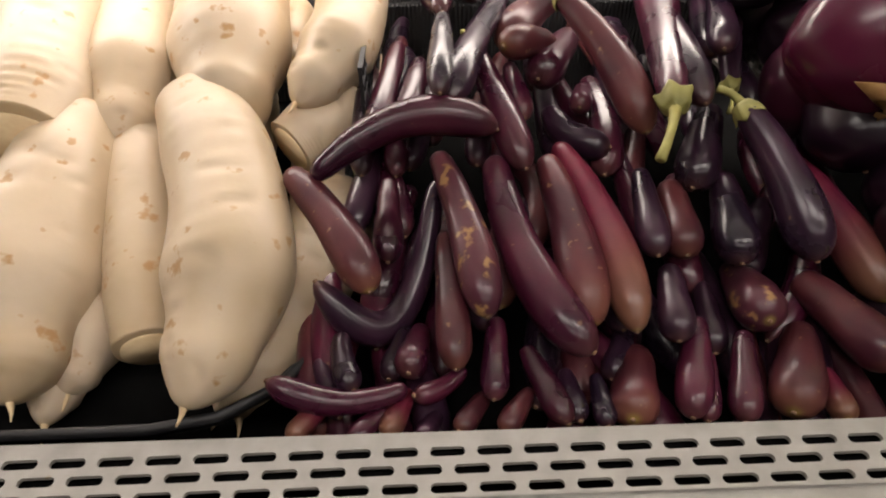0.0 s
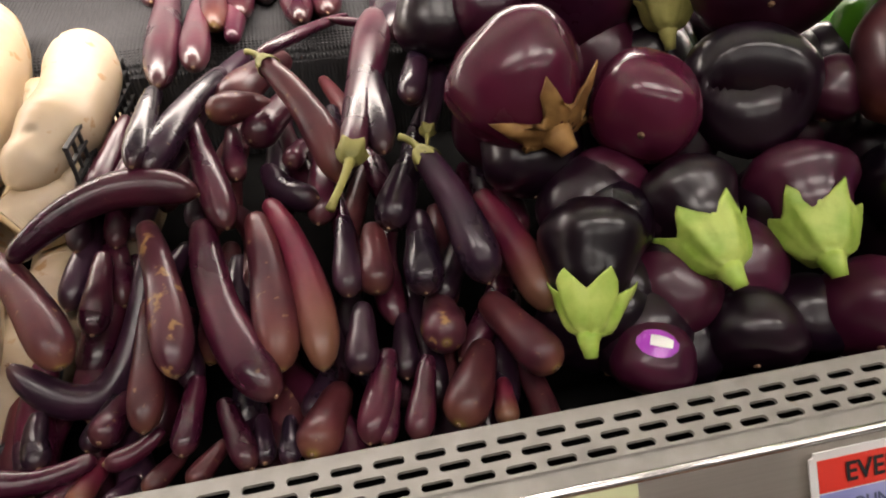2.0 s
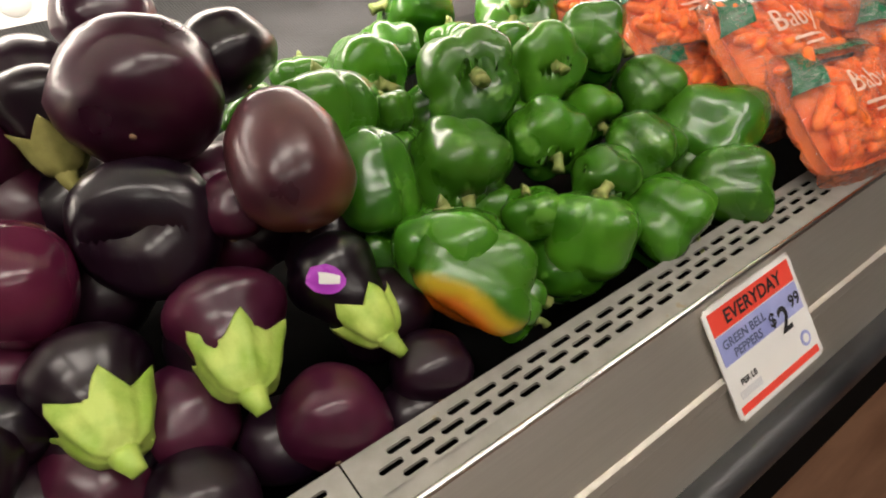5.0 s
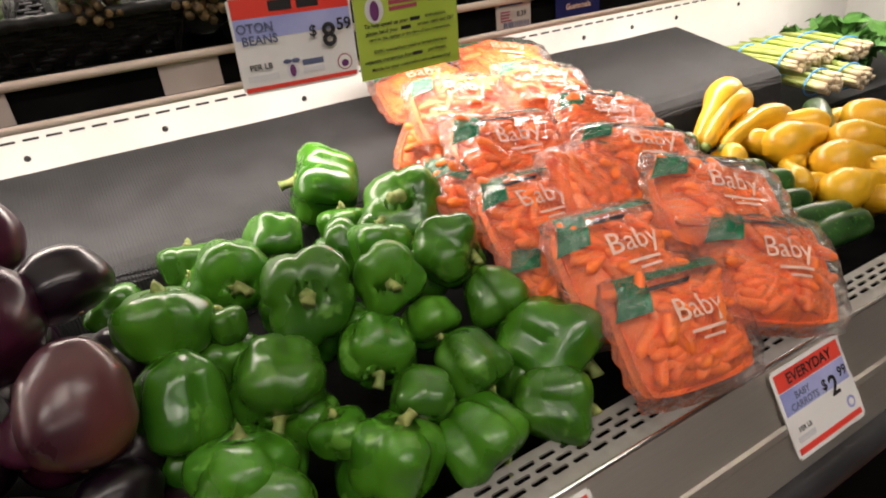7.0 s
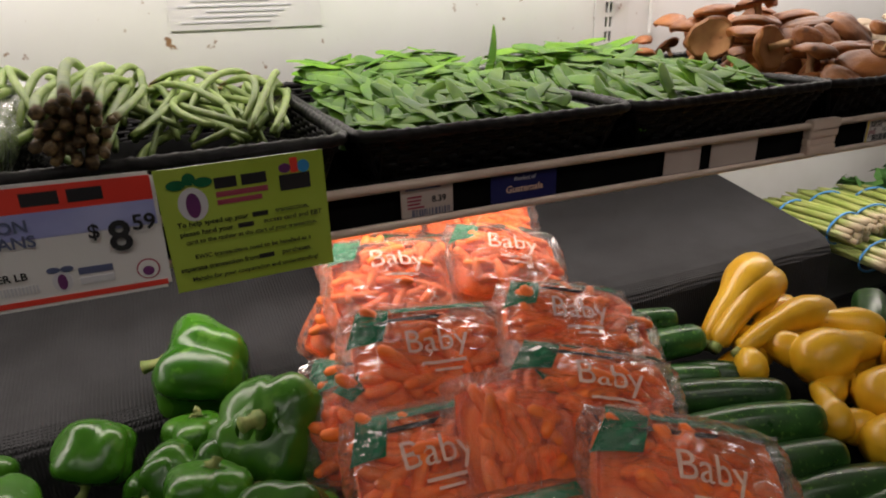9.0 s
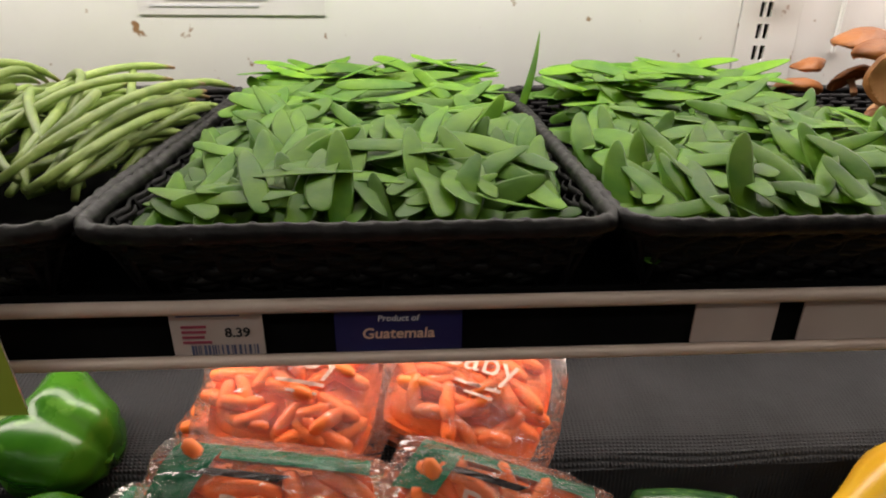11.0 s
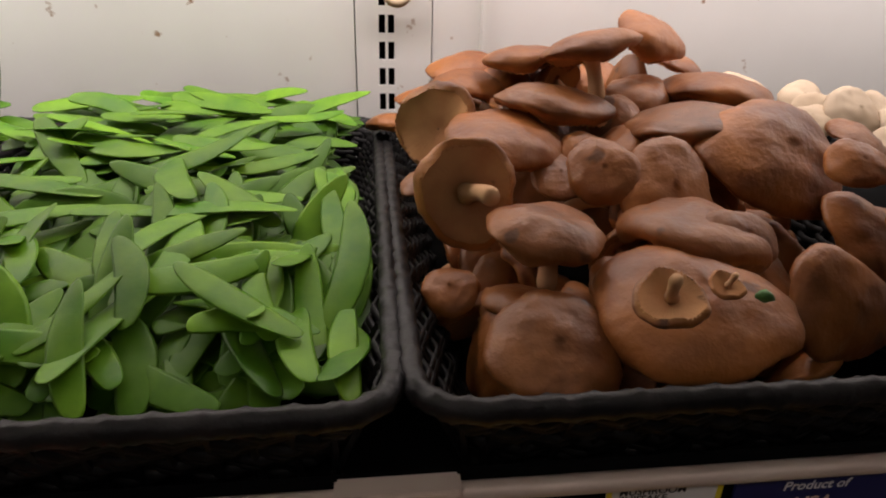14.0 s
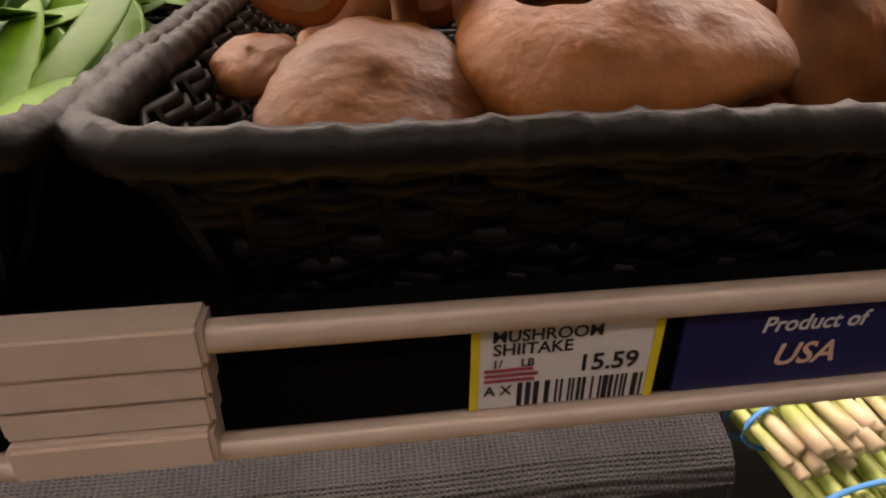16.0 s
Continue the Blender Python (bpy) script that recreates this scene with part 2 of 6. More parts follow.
BAG_GREEN = mat("bag_green_print", (0.010, 0.11, 0.045), (0.018, 0.16, 0.07), 30.0, 0.25, 0.3)
BAG_DARK = mat("bag_dark_print", (0.02, 0.012, 0.010), (0.05, 0.03, 0.02), 30.0, 0.3, 0.2)
INK_WHITE = mat("white_print", (0.74, 0.50, 0.39), None, 30.0, 0.4, 0.1)
INK_BLACK = mat("black_print", (0.015, 0.015, 0.018), None, 30.0, 0.6, 0.0)
INK_BLUE = mat("blue_grey_print", (0.10, 0.12, 0.22), None, 30.0, 0.6, 0.0)
INK_PALE = mat("pale_print", (0.62, 0.62, 0.66), None, 30.0, 0.6, 0.0)
INK_PURPLE = mat("purple_print", (0.14, 0.03, 0.14), None, 30.0, 0.6, 0.0)
INK_RED = mat("dull_red_print", (0.35, 0.06, 0.10), None, 30.0, 0.6, 0.0)
CARD = mat("white_card", (0.72, 0.71, 0.70), (0.77, 0.76, 0.75), 8.0, 0.4, 0.05)
CARD_RED = mat("red_card_print", (0.74, 0.045, 0.030), (0.80, 0.07, 0.045), 8.0, 0.4, 0.03)
CARD_BLUE = mat("lilac_card_print", (0.27, 0.30, 0.62), (0.40, 0.43, 0.72), 14.0, 0.4, 0.03)
CARD_SKY = mat("blue_label_print", (0.035, 0.26, 0.58), None, 14.0, 0.4, 0.03)
CARD_LIME = mat("lime_card_print", (0.34, 0.47, 0.045), (0.40, 0.53, 0.07), 8.0, 0.4, 0.03)
CARD_PALE = mat("pale_yellow_label", (0.60, 0.64, 0.36), (0.66, 0.69, 0.42), 8.0, 0.4, 0.03)
CARD_NAVY = mat("navy_label", (0.012, 0.014, 0.085), (0.018, 0.022, 0.11), 8.0, 0.3, 0.03)
CARD_YELLOW = mat("yellow_edge", (0.75, 0.62, 0.03), None, 8.0, 0.4, 0.03)
CARD_GREY = mat("greyed_label", (0.50, 0.42, 0.38), (0.58, 0.50, 0.45), 14.0, 0.4, 0.05)
STICKER = mat("violet_sticker", (0.32, 0.03, 0.42), (0.45, 0.06, 0.55), 25.0, 0.25, 0.05)
ZUCCHINI = mat("zucchini_skin", (0.012, 0.055, 0.010), (0.030, 0.105, 0.018), 30.0, 0.30, 0.12, coat=0.2, spread=0.45, fine=0.1, spots=(0.10, 0.21, 0.04), spot_scale=140.0, spot_cut=0.60)
SQUASH = mat("yellow_squash_skin", (0.62, 0.33, 0.010), (0.74, 0.43, 0.018), 14.0, 0.32, 0.10, coat=0.2, spread=0.10, fine=0.1, spots=(0.30, 0.15, 0.03), spot_scale=70.0, spot_cut=0.72)
TAN_END = mat("tan_cut_end", (0.36, 0.24, 0.11), (0.45, 0.33, 0.17), 60.0, 0.6, 0.3)
SCAR = mat("blossom_scar_cork", (0.14, 0.075, 0.045), (0.24, 0.14, 0.08), 90.0, 0.8, 0.4, spread=0.3)
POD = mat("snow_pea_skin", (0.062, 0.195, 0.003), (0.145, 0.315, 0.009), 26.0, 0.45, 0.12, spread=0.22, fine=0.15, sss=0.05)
# Same pods a third darker: the shade inside the heap put into colour.
POD_SHADED = mat("snow_pea_heap", (0.040, 0.130, 0.003), (0.090, 0.215, 0.008), 26.0, 0.45, 0.12)
POD.node_tree.nodes["Principled BSDF"].inputs["Specular IOR Level"].default_value = 0.28
POD_SHADED.node_tree.nodes["Principled BSDF"].inputs["Specular IOR Level"].default_value = 0.28
BEAN = mat("long_bean_skin", (0.19, 0.29, 0.055), (0.31, 0.41, 0.10), 50.0, 0.45, 0.15, spread=0.25, along=[(0.90, 0.98, (0.20, 0.12, 0.05), 0.1)])
BEAN_END = mat("bean_cut_end", (0.055, 0.032, 0.014), (0.20, 0.13, 0.05), 160.0, 0.7, 0.4, spread=0.3)
SHIITAKE = mat("shiitake_cap", (0.160, 0.048, 0.009), (0.320, 0.112, 0.024), 24.0, 0.48, 0.9, spread=0.28, fine=0.6, along=[(0.80, 1.0, (0.42, 0.170, 0.045), 0.5)], spots=(0.13, 0.05, 0.02), spot_scale=42.0, spot_cut=0.66)
GILLS = mat("shiitake_gills", (0.58, 0.27, 0.105), (0.70, 0.37, 0.16), 45.0, 0.75, 0.4, spots=(0.20, 0.08, 0.03), spot_scale=60.0, spot_cut=0.70)
SHIITAKE_STEM = mat("shiitake_stem", (0.50, 0.27, 0.125), (0.62, 0.36, 0.18), 40.0, 0.75, 0.35)
BUTTON = mat("white_mushroom_cap", (0.48, 0.36, 0.235), (0.60, 0.47, 0.33), 20.0, 0.6, 0.1)
ASPARAGUS = mat("asparagus_skin", (0.30, 0.40, 0.08), (0.46, 0.50, 0.16), 22.0, 0.4, 0.1, spread=0.2, along=[(0.75, 1.0, (0.62, 0.50, 0.34), 0.3)])
BAND = mat("blue_rubber_band", (0.06, 0.27, 0.62), None, 20.0, 0.45, 0.05)
LEAF = mat("kale_leaf", (0.05, 0.16, 0.03), (0.10, 0.26, 0.05), 30.0, 0.5, 0.4, spread=0.2)

# ---------- building helpers ----------


def shape(name, verts, faces, material, parent=None, label="", smooth=True, along=None, at=None):
    """One mesh object; at moves its origin there."""
    me = bpy.data.meshes.new(name)
    if at is not None:
        verts = [(v[0] - at[0], v[1] - at[1], v[2] - at[2]) for v in verts]
    me.from_pydata([tuple(v) for v in verts], [], faces)
    if along is not None:
        me.attributes.new("along", "FLOAT", "POINT").data.foreach_set("value", along)
    me.materials.append(material)
    me.polygons.foreach_set("use_smooth", [smooth] * len(me.polygons))
    me.update()
    return place(name, me, parent, label, at)


def world_of(ob):
    return world_of(ob.parent) @ ob.matrix_parent_inverse @ ob.matrix_basis if ob.parent else ob.matrix_basis.copy()


def place(name, me, parent=None, label="", at=None, m=None):
    ob = new(name, me)
    if m is not None:
        ob.matrix_basis = m
    elif at is not None:
        ob.location = at
    if parent is not None:
        ob.parent = parent
        ob.matrix_parent_inverse = world_of(parent).inverted()
    if label:
        ob["label"] = label
    return ob


def part(name, bm, material, parent=None, label="", smooth=False, at=None):
    me = bpy.data.meshes.new(name)
    bm.to_mesh(me)
    bm.free()
    me.materials.append(material)
    me.polygons.foreach_set("use_smooth", [smooth] * len(me.polygons))
    return place(name, me, parent, label, at)


def empty(name, m=None):
    ob = new(name)
    ob.empty_display_size = 0.05
    if m is not None:
        ob.matrix_basis = m
    return ob


def box_bm(x0, x1, y0, y1, z0, z1, bevel=0.0):
    bm = bmesh.new()
    bmesh.ops.create_cube(bm, size=1.0, matrix=Matrix.LocRotScale(((x0 + x1) / 2, (y0 + y1) / 2, (z0 + z1) / 2), None, (x1 - x0, y1 - y0, z1 - z0)))
    if bevel:
        bmesh.ops.bevel(bm, geom=bm.edges[:], offset=bevel, segments=2, affect="EDGES")
    return bm


def extrude(name, outline, x0, x1, material, parent=None, label="", smooth=False, steps=1):
    """A closed outline in (y, z), drawn out along x."""
    n = len(outline)
    verts, faces = [], []
    for i in range(steps + 1):
        x = x0 + (x1 - x0) * i / steps
        verts += [(x, y, z) for y, z in outline]
    for i in range(steps):
        for k in range(n):
            a, b = i * n + k, i * n + (k + 1) % n
            faces.append((a, b, b + n, a + n))
    faces += [tuple(range(n))[::-1], tuple(range(steps * n, steps * n + n))]
    return shape(name, verts, faces, material, parent, label, smooth)


def arc(cy, cz, r, a0, a1, n=6):
    return [(cy + r * math.cos(radians(a0 + (a1 - a0) * i / n)), cz + r * math.sin(radians(a0 + (a1 - a0) * i / n))) for i in range(n + 1)]


def bezier(a, b, bend, n):
    a, b = Vector(a), Vector(b)
    c = (a + b) / 2 + Vector(bend) * 2
    return [a * (1 - t) ** 2 + c * 2 * t * (1 - t) + b * t ** 2 for t in (i / (n - 1) for i in range(n))]


def sweep(points, radii, n=14, section=None, close=True):
    """Rings of n points round a line; section(angle, i) scales the radius. Returns verts, faces and the place along."""
    verts, faces, along = [], [], []
    t0 = (points[1] - points[0]).normalized()
    side = t0.cross(Vector((0, 0, 1)))
    side = side.normalized() if side.length > 0.05 else Vector((1, 0, 0))
    m = len(points)
    for i, p in enumerate(points):
        t = (points[min(i + 1, m - 1)] - points[max(i - 1, 0)]).normalized()
        side = (side - t * side.dot(t)).normalized()
        up = side.cross(t)
        for k in range(n):
            a = 2 * math.pi * k / n
            r = radii[i] * (section(a, i / (m - 1)) if section else 1.0)
            verts.append(p + side * (r * math.cos(a)) + up * (r * math.sin(a)))
            along.append(i / (m - 1))
    for i in range(m - 1):
        for k in range(n):
            a, b = i * n + k, i * n + (k + 1) % n
            faces.append((a, b, b + n, a + n))
    if close:
        faces += [tuple(range(n))[::-1], tuple(range((m - 1) * n, m * n))]
    return verts, faces, along


def profile(u, table):
    for (u0, r0), (u1, r1) in zip(table, table[1:]):
        if u <= u1:
            s = (u - u0) / (u1 - u0)
            s = s * s * (3 - 2 * s)
            return r0 + (r1 - r0) * s
    return table[-1][1]


def ends(u, at0, at1):
    """Rounds both ends of a body off."""
    r = 1.0
    if u < at0:
        r *= math.sqrt(max(0.0, 1 - (1 - u / at0) ** 2))
    if u > 1 - at1:
        r *= math.sqrt(max(0.0, 1 - (1 - (1 - u) / at1) ** 2))
    return max(r, 0.02)


def spaced(n):
    """Places from 0 to 1, closer at the ends."""
    return [0.5 - 0.5 * math.cos(math.pi * i / (n - 1)) for i in range(n)]


def text_mesh(words, size, material, m, name="lettering", parent=None, bend=None, shear=0.0, bold=0.0):
    cu = bpy.data.curves.new(name, "FONT")
    cu.body, cu.size, cu.align_x, cu.align_y, cu.shear, cu.resolution_u = words, size, "CENTER", "CENTER", shear, 3
    cu.offset = bold
    ob = new(name, cu)
    me = bpy.data.meshes.new_from_object(ob.evaluated_get(bpy.context.evaluated_depsgraph_get()))
    bpy.data.objects.remove(ob)
    me.materials.clear()
    me.materials.append(material)
    if bend:
        for v in me.vertices:
            v.co = bend(v.co)
    ob = new(name, me)
    ob.matrix_basis = m
    if parent is not None:
        ob.parent = parent
        ob.matrix_parent_inverse = world_of(parent).inverted()
    return ob


# ---------- the store ----------
X0, X1 = -0.75, 3.55
tagged(part("floor", box_bm(-5, 7, -4, 1.4, -0.1, 0.0), FLOOR), "brown wood-look floor boards of the store", "floor", kind="structure")
tagged(part("ceiling", box_bm(-5, 7, -4, 1.4, 3.2, 3.3), CEILING), "plain grey store ceiling, out of view", "ceiling", kind="structure")
tagged(part("wall_north", box_bm(-5, 7, 1.4, 1.5, 0, 3.2), PAINT), "plain store wall behind the display case", "wall", kind="structure")
tagged(part("wall_south", box_bm(-5, 7, -4.1, -4, 0, 3.2), PAINT), "plain store wall across the aisle", "wall", kind="structure")
tagged(part("wall_west", box_bm(-5.1, -5, -4.1, 1.5, 0, 3.2), PAINT), "plain store wall", "wall", kind="structure")
tagged(part("wall_east", box_bm(7, 7.1, -4.1, 1.5, 0, 3.2), PAINT), "plain store wall", "wall", kind="structure")
for cx in (-0.6, 1.0, 2.6):
    for cy in (-0.75, -2.3):
        fixture = empty("ceiling_light", pose(cx, cy, 3.2))
        tagged(fixture, "white ceiling light with a bright diffuser", "ceiling light", "store ceiling lights")
        part("frame", box_bm(cx - 0.64, cx + 0.64, cy - 0.19, cy + 0.19, 3.17, 3.2, 0.004), CEILING, fixture)
        part("diffuser", box_bm(cx - 0.6, cx + 0.6, cy - 0.15, cy + 0.15, 3.160, 3.168), PANEL_GLOW, fixture)

# ---------- the refrigerated display case ----------
case = empty("display_case", pose(1.4, 0.7, 0))
tagged(case, "open refrigerated produce case with steel front and white back", "display case")
extrude("base", [(0.24, 0.0), (1.2, 0.0), (1.2, 0.72), (0.24, 0.72)], X0, X1, DECK, case)
extrude("front_panel", [(0.2015, 0.851), (0.141, 0.756), (0.112, 0.712), (0.118, 0.700), (0.130, 0.700), (0.150, 0.748), (0.2085, 0.8455)], X0, X1, STEEL, case, "brushed steel sloping front")
extrude("rolled_edge", arc(0.2035, 0.8505, 0.0038, 60, 300, 8), X0, X1, CHROME, case, "bright rolled steel edge", True)
extrude("ridge", [(0.1590, 0.7900), (0.1534, 0.7890), (0.1494, 0.7828), (0.1512, 0.7768), (0.1542, 0.7768)], X0, X1, STEEL, case)
extrude("bumper", [(0.136, 0.738)] + arc(0.116, 0.714, 0.021, 60, 300, 10) + [(0.14, 0.694), (0.14, 0.72)], X0, X1, RUBBER, case, "black rubber bumper", True)
extrude("lip", [(0.222, 0.8490), (0.2045, 0.8460), (0.2045, 0.8515), (0.222, 0.8545)], X0, X1, GRILLE, case)
extrude("deck", [(0.262, 0.852), (0.266, 0.80), (0.30, 0.775), (0.80, 0.835), (0.80, 0.72), (0.24, 0.72), (0.24, 0.84)], X0, X1, DECK, case)
extrude("lower_back_panel", [(1.165, 0.80), (1.172, 0.80), (1.172, 1.27), (1.165, 1.27)], X0, X1, LOWER_WHITE, case, "white lower back panel with screw holes")
extrude("rear_wall", [(1.13, 1.29), (1.20, 1.29), (1.20, 2.05), (1.13, 2.05)], X0, 2.211, WHITE, case, "white enamel back panel with rust specks")
extrude("rear_wall", [(1.13, 1.29), (1.20, 1.29), (1.20, 2.05), (1.13, 2.05)], 2.2985, X1, WHITE, case, "white enamel back panel with rust specks")
extrude("shelf", [(0.622, 1.262), (1.165, 1.262), (1.165, 1.284), (0.622, 1.284)], X0, X1, DECK, case)
# Canopy out of view, reaching forward to keep ceiling light off the shelf.
extrude("canopy", [(0.16, 1.96), (1.2, 1.96), (1.2, 2.10), (0.16, 2.10)], X0, X1, LOWER_WHITE, case)
for x in (X0, X1 - 0.03):
    part("end_panel", box_bm(x, x + 0.03, 0.24, 1.2, 0.7, 2.1), LOWER_WHITE, case)
for x in (0.35, 1.3, 2.25):
    part("lamp_tube", box_bm(x - 0.42, x + 0.42, 0.82, 0.86, 1.2545, 1.2615, 0.002), LOWER_WHITE, case)

# perforated air grille along the front, in panels


def grille(x0, x1):
    y_back, z_back, y_front, z_front = 0.262, 0.860, 0.219, 0.8555
    pitch, rows, sl, sw, n = 0.0298, 3, 0.0225, 0.0066, 16
    row = 0.0118
    verts, faces = [], []

    def P(x, s, down=0.0):
        f = s / 0.0432
        return (x, y_back + (y_front - y_back) * f, z_back + (z_front - z_back) * f - down)

    def quad(xa, xb, sa, sb):
        k = len(verts)
        verts.extend([P(xa, sa), P(xa, sb), P(xb, sb), P(xb, sa)])
        faces.append((k, k + 1, k + 2, k + 3))

    first = 0.0078
    quad(x0, x1, 0, first)
    last = first + rows * row
    if last < 0.0432:
        quad(x0, x1, last, 0.0432)
    for r in range(rows):
        sa, sb = first + r * row, first + (r + 1) * row
        start = x0 + 0.016 + (pitch / 2 if r % 2 == 0 else 0.0)
        count = int((x1 - 0.012 - start) / pitch)
        quad(x0, start, sa, sb)
        quad(start + count * pitch, x1, sa, sb)
        for i in range(count):
            cx, cs = start + (i + 0.5) * pitch, (sa + sb) / 2
            inner, outer = [], []
            for k in range(n):
                a = 2 * math.pi * k / n + 1e-6
                ca, sn = math.cos(a), math.sin(a)
                inner.append((cx + math.copysign(sl / 2 - sw / 2, ca) + sw / 2 * ca, cs + sw / 2 * sn))
                q = max(abs(ca), abs(sn))
                outer.append((cx + pitch / 2 * ca / q, cs + row / 2 * sn / q))
            b = len(verts)
            verts.extend([P(*p) for p in outer] + [P(*p) for p in inner] + [P(*p, 0.003) for p in inner])
            for k in range(n):
                j = (k + 1) % n
                faces.append((b + k, b + n + k, b + n + j, b + j))
                faces.append((b + n + k, b + 2 * n + k, b + 2 * n + j, b + n + j))
    # back and end rims
    k = len(verts)
    verts.extend([P(x0, 0), P(x1, 0), P(x1, 0, 0.02), P(x0, 0, 0.02)])
    faces.append((k, k + 1, k + 2, k + 3))
    shape("air_grille", verts, faces, GRILLE, case, "beige perforated metal air grille", smooth=False)


for a, b in ((X0, -0.322), (-0.3205, 0.8862), (0.8878, 2.10), (2.1015, X1)):
    grille(a, b)

# slotted upright and trims of the back wall
slots = [1.3145 + 0.0287 * i for i in range(24)]
bm = bmesh.new()
edges = [1.29] + [e for z in slots for e in (z - 0.0098, z + 0.0098)] + [2.05]
for xa, xb, full in ((2.2125, 2.2380, True), (2.2452, 2.2482, True), (2.2554, 2.297, True), (2.2380, 2.2452, False), (2.2482, 2.2554, False)):
    spans = [(1.29, 2.05)] if full else list(zip(edges[0::2], edges[1::2]))
    for za, zb in spans:
        b2 = box_bm(xa, xb, 1.128, 1.134, za, zb)
        me = bpy.data.meshes.new("piece")
        b2.to_mesh(me)
        b2.free()
        bm.from_mesh(me)
        bpy.data.meshes.remove(me)
part("slotted_upright", bm, WHITE, case, "white slotted shelf upright")
part("upright_back", box_bm(2.2125, 2.2975, 1.15, 1.16, 1.29, 2.05), DECK, case)
part("wall_ridge", box_bm(2.352, 2.360, 1.121, 1.130, 1.40, 2.05, 0.002), WHITE, case)
part("wall_label", box_bm(1.405, 1.645, 1.1285, 1.130, 1.447, 1.535), CARD, case, "faded paper notice stuck on the back panel")
for i in range(9):
    part("notice_line", box_bm(1.42 + 0.02 * (i % 3), 1.56 + 0.012 * (i % 4), 1.1278, 1.1284, 1.457 + 0.0080 * i, 1.4595 + 0.0080 * i), INK_PALE, case)
for x in (0.93, 1.17, 1.46, 1.62, 2.05, 2.26, 2.44, 2.62, 2.9, 3.2):
    bm = bmesh.new()
    bmesh.ops.create_cone(bm, cap_ends=True, segments=14, radius1=0.0065, radius2=0.005, depth=0.004, matrix=pose(x, 1.1645, 1.085, 90))
    part("screw_hole", bm, BLACK, case, "", True)
for i in range(110):
    x = X0 + 0.05 + i * 0.038
    part("vent_slit", box_bm(x, x + 0.026, 1.1635, 1.1648, 1.1163, 1.1205), BLACK, case)

# price channel along the shelf edge
channel = empty("price_channel", pose(1.4, 0.61, 1.28))
tagged(channel, "pinkish plastic price channel along the shelf edge", "shelf edging")
extrude("back_strip", [(0.618, 1.250), (0.6215, 1.250), (0.6215, 1.302), (0.618, 1.302)], X0, X1, DECK, channel)
extrude("top_lip", arc(0.611, 1.2965, 0.0052, 0, 330, 8), X0, X1, CHANNEL, channel, "", True)
extrude("bottom_lip", arc(0.612, 1.2535, 0.0045, 0, 330, 8), X0, X1, CHANNEL, channel, "", True)
for xa, xb in ((2.205, 2.2645), (0.30, 0.36)):
    for i, (za, zb, y) in enumerate(((1.2905, 1.3045, 0.6035), (1.279, 1.2905, 0.6045), (1.2675, 1.279, 0.6060), (1.254, 1.2675, 0.6035))):
        part("joint_clip", box_bm(xa, xb - 0.001 * i, y, 0.6175, za, zb, 0.0015), CHANNEL, channel, "ribbed clear joint clip")


def bars(parent, x0, x1, z0, z1, y, n, material, seed):
    """Rows of plain bars in place of unreadable print."""
    rng = random.Random(seed)
    h = (z1 - z0) / n
    for i in range(n):
        xe = x0 + (x1 - x0) * rng.uniform(0.7, 1.0)
        part("print_line", box_bm(x0, xe, y - 0.0004, y, z1 - h * (i + 0.75), z1 - h * (i + 0.25)), material, parent)


def barcode(parent, x0, x1, z0, z1, y, seed, material=None):
    rng = random.Random(seed)
    x = x0
    while x < x1:
        w = rng.choice((0.0006, 0.0010, 0.0016))
        part("code_bar", box_bm(x, x + w, y - 0.0004, y, z0, z1), material or INK_BLACK, parent)
        x += w + rng.choice((0.0007, 0.0011, 0.0020))


def line(parent, words, x, z, y, size, material, tilt=0.0, shear=0.0):
    return text_mesh(words, size, material, pose(x, y, z, 90, 0, 0), "lettering", parent, shear=shear, bold=0.022 * size)


def shelf_tag(x0, x1, material, label, z0=1.2585, z1=1.2925):
    y = 0.6125
    tag = part("shelf_tag", box_bm(x0, x1, y, y + 0.0015, z0, z1), material)
    return tagged(tag, label, "price label"), y - 0.0003


tag, y = shelf_tag(2.339, 2.3995, CARD, "white shelf price label with yellow edges in the channel")
part("edge", box_bm(2.3385, 2.3412, y - 0.0004, y, 1.2585, 1.2925), CARD_YELLOW, tag)
part("edge", box_bm(2.3972, 2.400, y - 0.0004, y, 1.2585, 1.2925), CARD_YELLOW, tag)
line(tag, "MUSHROOM", 2.3625, 1.2872, y - 0.0005, 0.0062, INK_BLACK)
line(tag, "SHIITAKE", 2.3580, 1.2822, y - 0.0005, 0.0062, INK_BLACK)
line(tag, "1/     LB", 2.3520, 1.2768, y - 0.0005, 0.0042, INK_BLACK)
bars(tag, 2.343, 2.363, 1.2690, 1.2752, y, 3, INK_RED, 3)
line(tag, "15.59", 2.3830, 1.2745, y - 0.0005, 0.0092, INK_BLACK)
line(tag, "A X", 2.3475, 1.2660, y - 0.0005, 0.0054, INK_BLACK)
barcode(tag, 2.354, 2.3955, 1.2592, 1.2685, y, 5)
tag, y = shelf_tag(2.4075, 2.505, CARD_NAVY, "navy blue country of origin label in the channel")
line(tag, "Product of", 2.452, 1.2835, y - 0.0005, 0.0085, INK_PALE, shear=0.15)
line(tag, "USA", 2.452, 1.2705, y - 0.0005, 0.0125, INK_WHITE, shear=0.2)
tag, y = shelf_tag(2.506, 2.60, CARD_SKY, "blue shelf label in the channel")
tag, y = shelf_tag(1.589, 1.650, CARD_GREY, "faded shelf price label in the channel")
bars(tag, 1.594, 1.648, 1.2875, 1.2925, y, 1, INK_BLUE, 8)
